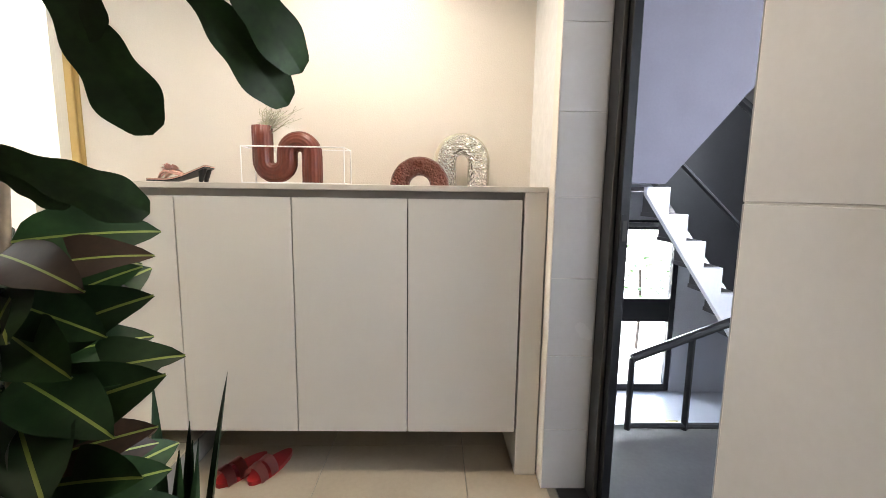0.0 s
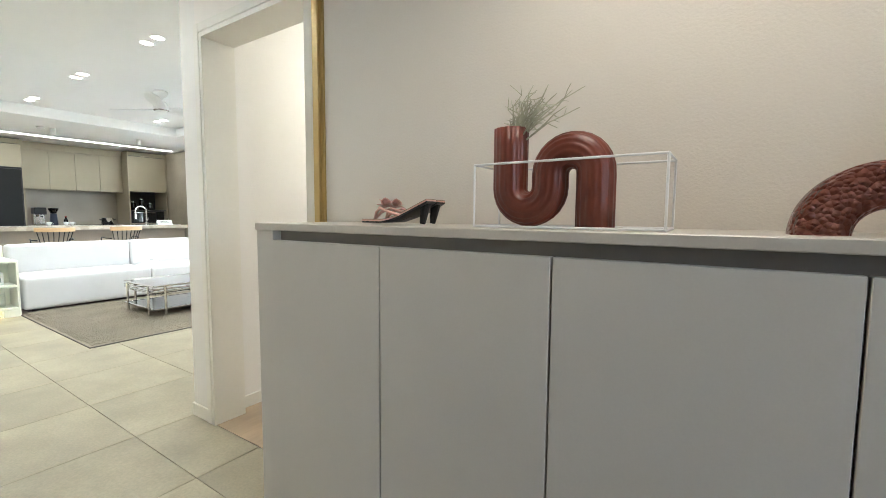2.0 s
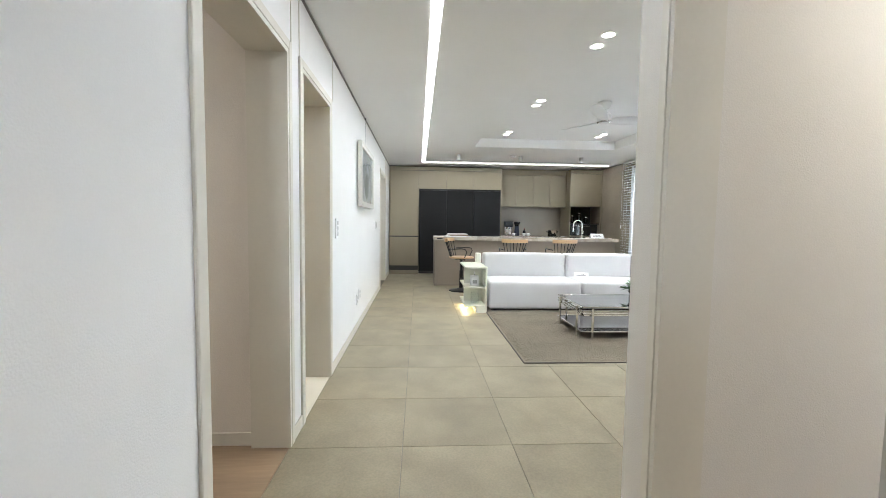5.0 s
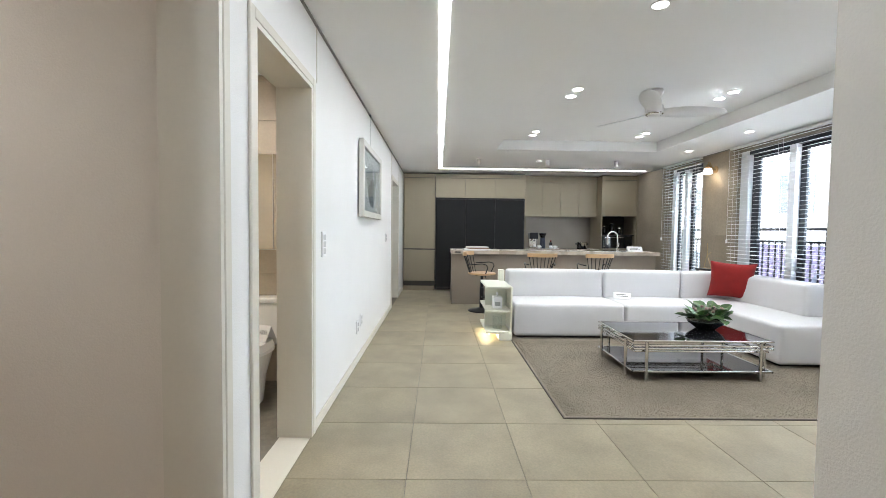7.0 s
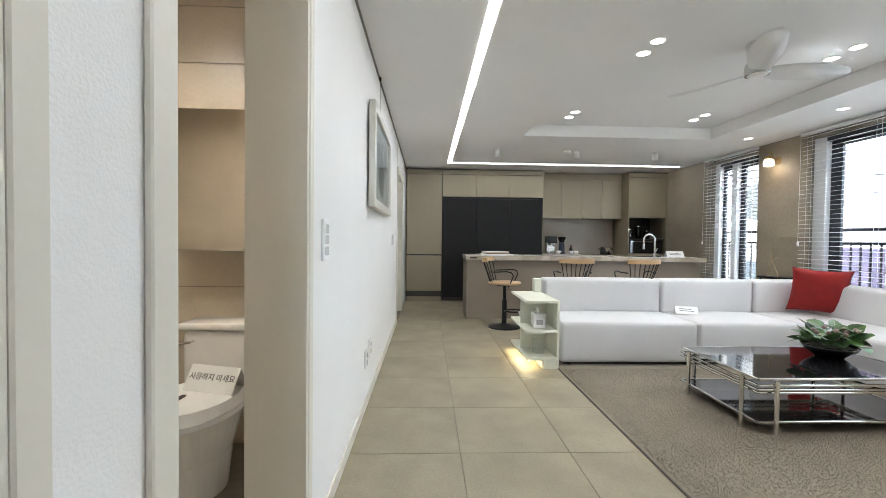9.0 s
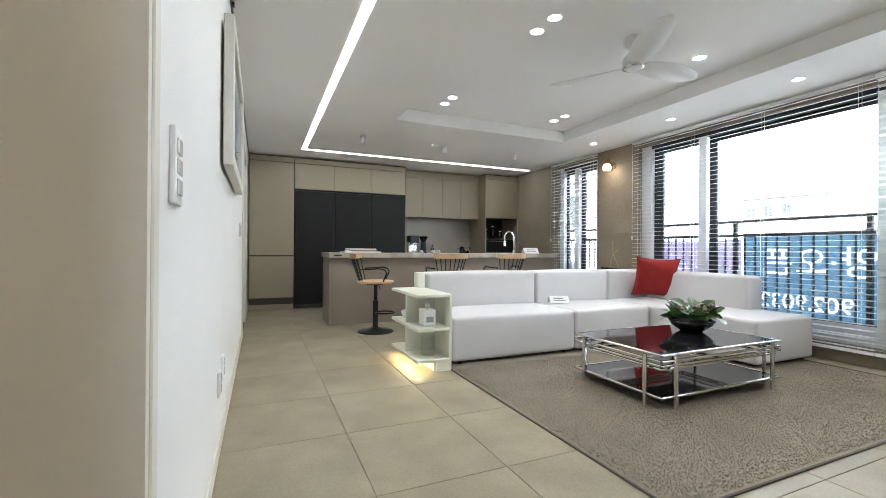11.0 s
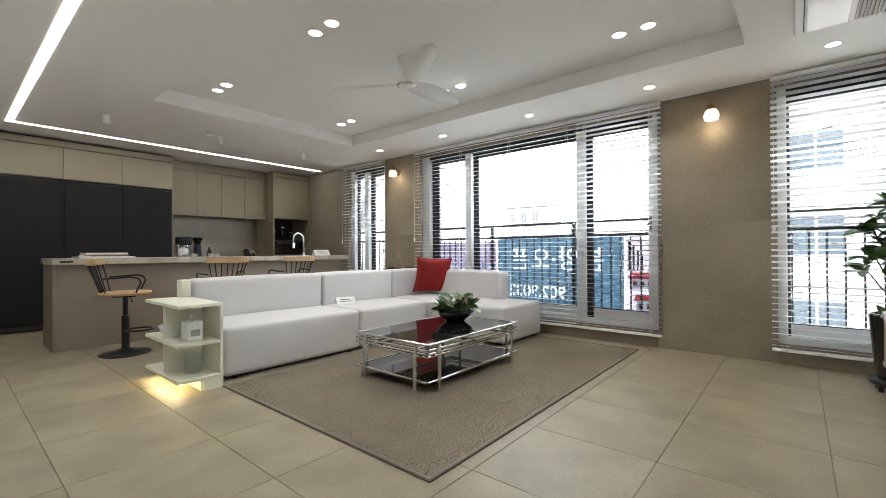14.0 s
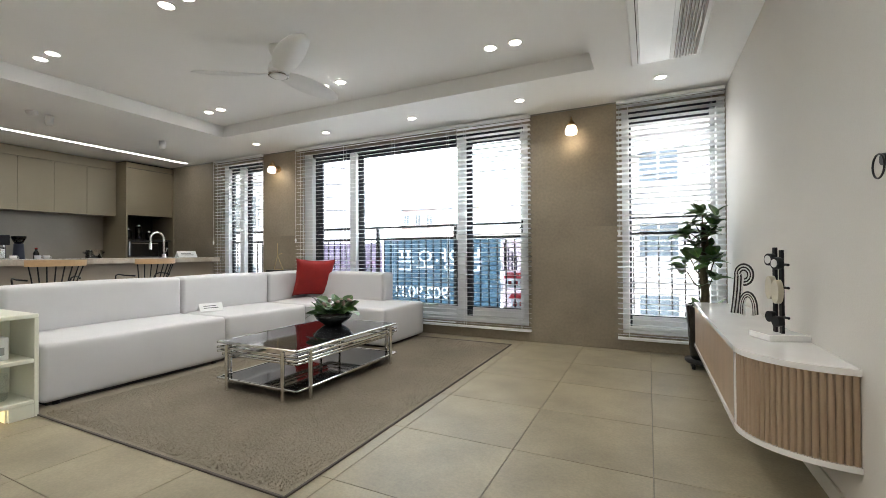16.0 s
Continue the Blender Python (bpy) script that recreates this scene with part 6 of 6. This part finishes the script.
structure("ceiling_stair", box(0.62, -0.4, 4.2, 5.25, 6.2, 4.35), CEIL)


def panel_xz(pts, y0, y1):
    """A flat panel of the given outline in x and z, from y0 to y1."""
    bm = bmesh.new()
    a = [bm.verts.new((x, y0, z)) for x, z in pts]
    b = [bm.verts.new((x, y1, z)) for x, z in pts]
    bm.faces.new(a)
    bm.faces.new(b[::-1])
    for i in range(len(pts)):
        j = (i + 1) % len(pts)
        bm.faces.new((a[i], b[i], b[j], a[j]))
    bmesh.ops.recalc_face_normals(bm, faces=bm.faces)
    return bm


def stair():
    r = tagged(new("stair_flight"), "grey stair flight with white stringer", "stairs", "", "structure")
    white = mat("white_stringer", (0.76, 0.75, 0.77), 0.6, var=0.04)
    n, rise, go = 8, 0.18, 0.135
    x0, z0, y0, y1 = 1.55, 1.12, 2.95, 3.0
    bm = bmesh.new()
    pts = [(x0 - 0.02, z0)]
    for k in range(n):
        pts += [(x0 + go * (k + 1), z0 - rise * k), (x0 + go * (k + 1), z0 - rise * (k + 1))]
    pts += [(x0 + go * n, z0 - rise * n - 0.22), (x0 - 0.02, z0 - 0.05)]
    a = [bm.verts.new((x, y0, z)) for x, z in pts]
    b = [bm.verts.new((x, y1, z)) for x, z in pts]
    bm.faces.new(a)
    bm.faces.new(b[::-1])
    for i in range(len(pts)):
        j = (i + 1) % len(pts)
        bm.faces.new((a[i], b[i], b[j], a[j]))
    bmesh.ops.recalc_face_normals(bm, faces=bm.faces)
    bmesh.ops.triangulate(bm, faces=bm.faces)
    part("stringer", bm, white, r, "white stair stringer")
    for k in range(n):
        part("tread", box(x0 + go * k - 0.02, y1, z0 - rise * k - 0.03, x0 + go * (k + 1) + 0.01, 3.3, z0 - rise * k), GREY_STONE, r)
        part("riser", box(x0 + go * (k + 1) - 0.01, y1, z0 - rise * (k + 1), x0 + go * (k + 1), 3.3, z0 - rise * k - 0.03), GREY_STONE, r)
    # dark panel set behind the steps, standing in for the railing's tinted infill
    part("side_panel", panel_xz([(2.15, 1.25), (3.8, -0.9), (5.05, -0.9), (5.05, 0.40), (2.95, 1.99), (2.2, 2.55)], 4.15, 4.25), mat("dark_stair_panel", (0.035, 0.035, 0.038), 0.35, var=0.12, scale=3), r, "dark panel in place of the railing's tinted infill")
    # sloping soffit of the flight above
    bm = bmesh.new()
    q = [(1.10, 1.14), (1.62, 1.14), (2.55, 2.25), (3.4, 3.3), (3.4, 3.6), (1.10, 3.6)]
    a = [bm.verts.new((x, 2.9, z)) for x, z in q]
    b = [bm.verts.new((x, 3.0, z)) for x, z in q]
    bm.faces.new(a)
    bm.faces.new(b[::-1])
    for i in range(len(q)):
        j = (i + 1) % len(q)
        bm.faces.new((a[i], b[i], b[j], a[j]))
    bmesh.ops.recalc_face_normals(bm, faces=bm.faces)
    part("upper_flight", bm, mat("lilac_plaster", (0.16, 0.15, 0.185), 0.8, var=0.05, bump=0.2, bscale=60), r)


stair()


def railing(name, pts_low, pts_high, posts, label, glazed=True):
    r = thing(name, label, "railing")
    part("handrail", tube(pts_high, 0.022, 8), BLACK_METAL, r)
    part("bottom_rail", tube(pts_low, 0.015, 8), BLACK_METAL, r)
    (x0, y0, z0), (x1, y1, z1) = pts_low[0], pts_low[-1]
    (u0, v0, w0_), (u1, v1, w1) = pts_high[0], pts_high[-1]
    for t in posts:
        part("post", cyl((x0 + (x1 - x0) * t, y0 + (y1 - y0) * t, z0 + (z1 - z0) * t - 0.02), (u0 + (u1 - u0) * t, v0 + (v1 - v0) * t, w0_ + (w1 - w0_) * t), 0.016, 8), BLACK_METAL, r)
    if not glazed:
        return
    bm = bmesh.new()
    vs = [bm.verts.new(p) for p in (pts_low[0], pts_low[-1], pts_high[-1], pts_high[0])]
    bm.faces.new(vs)
    bmesh.ops.solidify(bm, geom=bm.faces[:], thickness=0.008)
    part("glass_panel", bm, glass("rail_glass", (0.75, 0.78, 0.82)), r)


railing("stair_railing", [(1.10, 2.11, -0.08), (2.9, 2.11, -0.08)], [(1.10, 2.11, 0.27), (2.9, 2.11, 0.99)], (0.0, 0.16, 0.5, 0.9), "black steel and glass landing railing")
railing("stair_railing", [(1.70, 2.93, 1.30), (2.85, 2.93, 0.22)], [(1.70, 2.93, 1.95), (2.85, 2.93, 1.09)], (0.46, 0.97), "black steel railing along the stair flight", False)


def lobby_door():
    r = tagged(new("door_6"), "black framed glass lobby door", "door", "", "structure")
    for a, b, c, d in ((2.35, -1.6, 2.42, 0.75), (3.28, -1.6, 3.35, 0.75), (2.42, 0.62, 3.28, 0.75), (2.42, -1.6, 3.28, -1.5), (2.42, -0.62, 3.28, -0.30)):
        part("door_frame", box(a, 5.62, b, c, 5.70, d, 0.003), FRAME_BLK, r)
    part("closer", box(2.6, 5.56, 0.66, 3.1, 5.61, 0.72, 0.004), CHROME, r)
    part("pane", box(2.42, 5.655, -0.30, 3.28, 5.662, 0.62), GLASS, r).visible_shadow = False
    part("pane", box(2.42, 5.655, -1.5, 3.28, 5.662, -0.62), GLASS, r).visible_shadow = False


lobby_door()
mb = thing("mailbox", "grey steel mailboxes on stairwell wall", "mailbox", m=pose(3.75, 3.97, 0.50))
for k in range(2):
    part("case", box(-0.10, -0.3, k * 0.28, 0, 0.3, k * 0.28 + 0.26, 0.004), mat("steel_grey", (0.2, 0.2, 0.21), 0.35, 0.7), mb)
    part("slot", box(-0.104, -0.22, k * 0.28 + 0.19, -0.10, 0.22, k * 0.28 + 0.21), SHADOW, mb)
sh = thing("lobby_shrub", "green shrub outside the lobby door", "shrub", m=pose(3.85, 7.6, -1.75))
sleaf = leaf_mesh("leaf", 0.14, 0.07, 0.03, [LEAF, RIB])
rng = random.Random(9)
part("trunk", tube([(0, 0, 0), (0.02, 0, 0.8), (-0.03, 0, 1.5)], 0.03, 8), SOIL, sh)
for k in range(110):
    put_leaf(sleaf, sh, (rng.uniform(-0.6, 0.6), rng.uniform(-0.3, 0.3), rng.uniform(0.9, 1.9)), rng.uniform(0, 360), rng.uniform(-30, 60), rng.uniform(-30, 30), rng.uniform(0.7, 1.3))

tp = thing("tactile_paving", "yellow tactile paving on the lobby floor", "paving", m=pose(2.75, 4.70, -1.6))
yellow = mat("tactile_yellow", (0.45, 0.36, 0.14), 0.7, var=0.1, scale=20)
for i in range(2):
    for j in range(1):
        part("slab", box(i * 0.3 - 0.3, j * 0.3 - 0.15, 0, i * 0.3 - 0.005, j * 0.3 + 0.145, 0.006, 0.002), yellow, tp)
        for u in range(5):
            for v in range(5):
                part("stud", cyl((i * 0.3 - 0.27 + u * 0.06, -0.12 + v * 0.06, 0.006), (i * 0.3 - 0.27 + u * 0.06, -0.12 + v * 0.06, 0.011), 0.016, 8), yellow, tp)

# the entry lies a little further along than its parts were laid out
ENTRY_SHIFT = Vector((0.035, -0.012, 0))
for o in set(bpy.data.objects) - _before:
    if o.parent is None and o.name not in ("floor_landing",):
        o.location += ENTRY_SHIFT
for name in ("wall_pillar", "wall_entry_east", "door_5"):
    bpy.data.objects[name].location += ENTRY_SHIFT

# ---- outside ----
structure("ground", box(-400, 5.9, -4.7, 400, 600, -4.5), mat("asphalt", (0.40, 0.40, 0.41), 0.9, var=0.15, scale=0.3), "grey street surface")
# concrete colour lightened to stand in for sunlight on the slab
structure("balcony_slab", box(-9.4, Y_N + 0.22, -0.1, -2.2, 5.95, 0.05), mat("sunlit_concrete", (0.55, 0.55, 0.54), 0.8, var=0.08, scale=3, bump=0.2))


def balcony_rail(x0, x1):
    r = thing("balcony_railing", "black steel balcony railing with thin balusters", "railing", "balcony railings")
    y = 5.76
    part("handrail", box(x0, y - 0.02, 1.265, x1, y + 0.02, 1.30, 0.003), BLACK_METAL, r)
    part("top_rail", box(x0, y - 0.012, 1.115, x1, y + 0.012, 1.145), BLACK_METAL, r)
    part("bottom_rail", box(x0, y - 0.012, 0.12, x1, y + 0.012, 0.15), BLACK_METAL, r)
    n = max(2, round((x1 - x0) / 1.1) + 1)
    for k in range(n):
        x = x0 + 0.02 + (x1 - x0 - 0.04) * k / (n - 1)
        part("post", box(x - 0.02, y - 0.02, 0.05, x + 0.02, y + 0.02, 1.265), BLACK_METAL, r)
    me = None
    k = int((x1 - x0) / 0.105)
    for i in range(1, k):
        x = x0 + (x1 - x0) * i / k
        if me is None:
            o = part("baluster", box(-0.007, -0.007, 0.15, 0.007, 0.007, 1.115), BLACK_METAL, r)
            me = o.data
        else:
            o = new("baluster", me)
            o.parent = r
        o.location = (x, y, 0)


balcony_rail(-9.3, -8.05)
balcony_rail(-7.6, -4.1)
balcony_rail(-3.5, -2.35)


def vinyl(name, color):
    """Thin printed sheet that lets daylight through."""
    m = mat(name, color, 0.6, var=0.08, scale=2)
    n, ln = m.node_tree.nodes, m.node_tree.links
    tl = n.new("ShaderNodeBsdfTranslucent")
    tl.inputs[0].default_value = (*color, 1)
    mx = n.new("ShaderNodeMixShader")
    mx.inputs[0].default_value = 0.55
    ln.new(n["Principled BSDF"].outputs[0], mx.inputs[1])
    ln.new(tl.outputs[0], mx.inputs[2])
    ln.new(mx.outputs[0], n["Material Output"].inputs[0])
    return m


def sheet(w, lo_z, hi_z, phase=0.0, lettering=()):
    """A hanging sheet of small facets; facets under the lettering carry the second material."""
    bm = bmesh.new()
    step = 0.009 if lettering else 0.04
    n, m = round(w / step), round((hi_z - lo_z) / step)
    trees = [BVHTree.FromPolygons([t @ v.co for v in me.vertices], [tuple(p.vertices) for p in me.polygons]) for me, t in lettering]
    rows = []
    for j in range(m + 1):
        row = []
        for i in range(n + 1):
            u, v = i / n, j / m
            row.append(bm.verts.new((-w / 2 + w * u, 0.012 * math.sin(24 * u + phase) + 0.004 * v * math.sin(40 * u), lo_z + (hi_z - lo_z) * v - 0.012 * v * math.sin(math.pi * u))))
        rows.append(row)
    for j in range(m):
        for i in range(n):
            f = bm.faces.new((rows[j][i], rows[j][i + 1], rows[j + 1][i + 1], rows[j + 1][i]))
            c = f.calc_center_median()
            f.material_index = int(any(t.ray_cast(Vector((c.x, -1, c.z)), Vector((0, 1, 0)))[0] is not None for t in trees))
    return bm


def banner():
    r = thing("banner", "blue vinyl banner with mirrored white lettering", "banner", m=pose(-5.55, 5.83, 0.62))
    white = vinyl("banner_white", (0.80, 0.86, 0.9))
    words = [(text_mesh(body, size), pose(x, -0.022, z) @ Matrix.Diagonal((-1, 1, 1, 1)) @ pose(0, 0, 0, 90, 0, 0)) for body, size, x, z in (("분양·오픈", 0.315, -0.01, 0.21), ("902.9032", 0.215, -0.26, -0.19))]
    part("sheet", sheet(1.66, -0.45, 0.52, 0.0, words), [vinyl("blue_vinyl", (0.045, 0.092, 0.135)), white], r, "", True)
    for me, _ in words:
        bpy.data.meshes.remove(me)
    part("print_line", box(-0.62, -0.024, -0.045, 0.72, -0.02, -0.035), white, r)
    q = thing("banner", "faded mauve vinyl banner on balcony rail", "banner", m=pose(-7.02, 5.83, 0.62))
    part("sheet", sheet(1.24, -0.45, 0.47, 1.0), vinyl("mauve_vinyl", (0.20, 0.17, 0.24)), q, "", True)
    bm = box(-0.035, -0.022, -0.15, 0.035, -0.018, 0.18)
    bmesh.ops.transform(bm, matrix=pose(0.36, 0, 0, 0, 28, 0), verts=bm.verts)
    part("print_stroke", bm, white, q)
    e = thing("banner", "pale pink printed banner with red house pictures", "banner", m=pose(-4.40, 5.83, 0.62))
    part("sheet", sheet(0.60, -0.45, 0.48, 2.0), vinyl("pink_vinyl", (0.42, 0.36, 0.40)), e, "", True)
    redp, dark = vinyl("banner_red", (0.45, 0.05, 0.06)), vinyl("banner_dark", (0.06, 0.05, 0.10))
    for k in range(4):
        part("print_stripe", box(-0.27 + k * 0.045, -0.022, 0.12, -0.25 + k * 0.045, -0.018, 0.44 - 0.05 * k), dark, e)
    for x, z in ((-0.12, 0.02), (-0.06, -0.22)):
        bm = bmesh.new()
        roof = [bm.verts.new((x + a, -0.022, z + b)) for a, b in ((-0.16, 0), (0.16, 0), (0.12, 0.07), (-0.12, 0.07))]
        bm.faces.new(roof)
        part("print_roof", bm, redp, e)
        part("print_wall", box(x - 0.13, -0.022, z - 0.11, x + 0.13, -0.018, z - 0.002), white, e)
        for k in range(3):
            part("print_window", box(x - 0.10 + k * 0.075, -0.026, z - 0.08, x - 0.06 + k * 0.075, -0.0225, z - 0.03), redp, e)


banner()


def building(x0, y0, x1, y1, h, storeys, cols, material, label, roof=None, z0=-4.5):
    r = thing("apartment_building", label, "building", "buildings across the street", pose(0, 0, 0))
    part("wall", box(x0, y0, z0, x1, y1, h), material, r)
    part("parapet", box(x0 - 0.1, y0 - 0.1, h, x1 + 0.1, y1 + 0.1, h + 0.5), roof or material, r)
    wf = mat("far_window_frame", (0.55, 0.57, 0.6), 0.5)
    wg = mat("far_window_glass", (0.10, 0.13, 0.16), 0.1, var=0.2, scale=0.5)
    sh = (h - z0) / storeys
    cw = (x1 - x0) / cols
    for i in range(storeys):
        for j in range(cols):
            a, b = x0 + cw * (j + 0.22), x0 + cw * (j + 0.78)
            lo, hi = z0 + sh * (i + 0.28), z0 + sh * (i + 0.80)
            w = part("window", box(a, y0 - 0.05, lo, b, y0 - 0.002, hi), wf, r)
            part("pane", box(a + 0.08, y0 - 0.06, lo + 0.08, (a + b) / 2 - 0.03, y0 - 0.051, hi - 0.08), wg, w)
            part("pane", box((a + b) / 2 + 0.03, y0 - 0.06, lo + 0.08, b - 0.08, y0 - 0.051, hi - 0.08), wg, w)
        part("band", box(x0 - 0.04, y0 - 0.08, z0 + sh * i - 0.08, x1 + 0.04, y0 - 0.003, z0 + sh * i + 0.08), roof or material, r)


PALE = mat("pale_facade", (0.62, 0.62, 0.62), 0.8, var=0.06, scale=0.5)
CREAM_F = mat("cream_facade", (0.58, 0.54, 0.48), 0.8, var=0.06, scale=0.5)
BRICK_F = mat("red_brick_facade", (0.44, 0.33, 0.30), 0.85, var=0.12, scale=1)
BLUE_F = mat("blue_facade", (0.16, 0.25, 0.38), 0.7, var=0.06, scale=0.5)
building(-24, 13, -14.2, 15.5, 9.5, 5, 4, PALE, "pale five-storey apartment block with balconies")
building(-27, 50, -9.0, 58, 3.2, 3, 8, CREAM_F, "cream low-rise building further off")
building(-29.5, 44, -25.0, 49, 6.0, 4, 3, BRICK_F, "distant brick building with a blue rooftop", BLUE_F)
building(-6.2, 16, 5, 20, 7.0, 5, 5, PALE, "pale apartment block opposite the window")
for k, (z, dz) in enumerate(((3.6, 0.5), (3.1, 0.35), (2.6, 0.6), (4.3, -0.4))):
    c = thing("power_cable", "black overhead power cable across the street", "cable", "overhead cables")
    pts = [(-14.5 + 14 * i / 15, 13.5 + 2 * i / 15, z + dz * i / 10 - 0.5 * math.sin(math.pi * i / 15)) for i in range(16)]
    part("cable", tube(pts, 0.012, 5), BLACK_METAL, c)

# bright hazy sky behind the far buildings
haze = bpy.data.materials.new("sky_haze")
haze.use_nodes = True
_p = haze.node_tree.nodes["Principled BSDF"]
_p.inputs["Base Color"].default_value = (0.8, 0.85, 0.9, 1)
_p.inputs["Emission Color"].default_value = (0.84, 0.93, 1.0, 1)
_p.inputs["Emission Strength"].default_value = 1.9
bm = bmesh.new()
ring = [(-10 + 160 * math.cos(a), 160 * math.sin(a)) for a in (math.pi * k / 24 for k in range(25))]
lo = [bm.verts.new((x, y, -4.6)) for x, y in ring]
hi = [bm.verts.new((x, y, 110)) for x, y in ring]
for k in range(24):
    bm.faces.new((lo[k], lo[k + 1], hi[k + 1], hi[k]))
structure("backdrop", bm, haze, "bright hazy white sky")

# ---- tiles ----
PX, PY, JX, JY = 0.604, 0.5825, -2.518, 1.227


def tile_mesh(w, d, t=0.006, b=0.0012):
    bm = box(-w / 2, -d / 2, -t, w / 2, d / 2, 0, b)
    me = bpy.data.meshes.new("tile")
    bm.to_mesh(me)
    bm.free()
    return me


def lay(parent, xs, ys, z, material, gap=0.003):
    cache = {}
    for x0, x1 in zip(xs, xs[1:]):
        for y0, y1 in zip(ys, ys[1:]):
            w, d = round(x1 - x0 - gap, 4), round(y1 - y0 - gap, 4)
            if w < 0.02 or d < 0.02:
                continue
            if (w, d) not in cache:
                cache[w, d] = tile_mesh(w, d)
                cache[w, d].materials.append(material)
            o = new("tile", cache[w, d])
            o.parent = parent
            o.location = ((x0 + x1) / 2, (y0 + y1) / 2, z)


def cuts(lo, hi, joint, pitch):
    k0 = math.ceil((lo - joint) / pitch)
    out = [lo]
    k = k0
    while joint + k * pitch < hi - 0.02:
        if joint + k * pitch > lo + 0.02:
            out.append(joint + k * pitch)
        k += 1
    return out + [hi]


lay(bpy.data.objects["floor"], cuts(X_W, X_TV, JX, PX), cuts(Y_S, Y_N, JY, PY), 0.0, FLOOR_TILE)
lay(bpy.data.objects["floor"], cuts(X_TV, -0.845, JX, PX), cuts(Y_S, Y_E, JY, PY), 0.0, FLOOR_TILE)
lay(bpy.data.objects["floor_entry"], cuts(-0.838, 0.62, -0.30, 0.6), cuts(-1.0, Y_E, 1.35, 0.6), -0.1, ENTRY_TILE)


def lay_wall(parent, plane, axis, us, zs, material, out=1, gap=0.003, t=0.007):
    cache = {}
    for u0, u1 in zip(us, us[1:]):
        for z0, z1 in zip(zs, zs[1:]):
            w, h = round(u1 - u0 - gap, 4), round(z1 - z0 - gap, 4)
            if w < 0.02 or h < 0.02:
                continue
            if (w, h) not in cache:
                me = tile_mesh(w, h, t)
                me.materials.append(material)
                cache[w, h] = me
            o = new("tile", cache[w, h])
            o.parent = parent
            c = ((u0 + u1) / 2, (z0 + z1) / 2)
            if axis == "y-":
                o.matrix_local = pose(c[0], plane - t, c[1], 90, 0, 0)
            elif axis == "x-":
                o.matrix_local = pose(plane - t, c[0], c[1], 90, 0, -90)
            elif axis == "x+":
                o.matrix_local = pose(plane + t, c[0], c[1], 90, 0, 90)
            elif axis == "y+":
                o.matrix_local = pose(c[0], plane + t, c[1], 90, 0, 180)


ZT_ROWS = cuts(-0.1, 2.4, 1.05, 0.30)
lay_wall(bpy.data.objects["wall_pillar"], 1.68, "y-", [0.562, 0.733], cuts(-0.1, 2.4, 1.05, 0.30), WALL_TILE, gap=0.002, t=0.003)
lay_wall(bpy.data.objects["wall_pillar"], 0.562, "x-", [1.677, 1.75], [-0.1, 2.4], CREAM_PAPER, gap=0.002, t=0.003)
lay_wall(bpy.data.objects["wall_entry_east"], 0.60, "x-", cuts(-1.0, 0.777, 0.18, 0.6), cuts(-0.1, 2.4, 1.05, 0.60), WALL_TILE, gap=0.003, t=0.003)
lay_wall(bpy.data.objects["wall_entry_east"], 0.78, "y+", [0.597, 0.80], cuts(-0.1, 2.4, 1.05, 0.60), WALL_TILE, gap=0.003, t=0.003)
lay_wall(bpy.data.objects["wall_bath_west"], -5.08, "x+", cuts(-1.2, 0.46, 0.10, 0.6), cuts(-0.05, 2.4, 0.25, 0.3), BATH_TILE)
for i, (u0, u1) in enumerate((( -10.95, W1[0]), (W1[1], W2[0]), (W2[1], W3[0]))):
    lay_wall(bpy.data.objects["wall_window"], Y_N, "y-", [u0, u1] if u1 - u0 < 1.3 else cuts(u0, u1, -10.3, 1.2), [0.0, 1.2, 2.388], TAUPE_WALL, gap=0.0016, t=0.004)
for (u0, u1) in (W1, W2, W3):
    lay_wall(bpy.data.objects["wall_window"], Y_N, "y-", cuts(u0, u1, u0, 1.2), [0.0, WZ[0]], TAUPE_WALL, gap=0.0016, t=0.004)
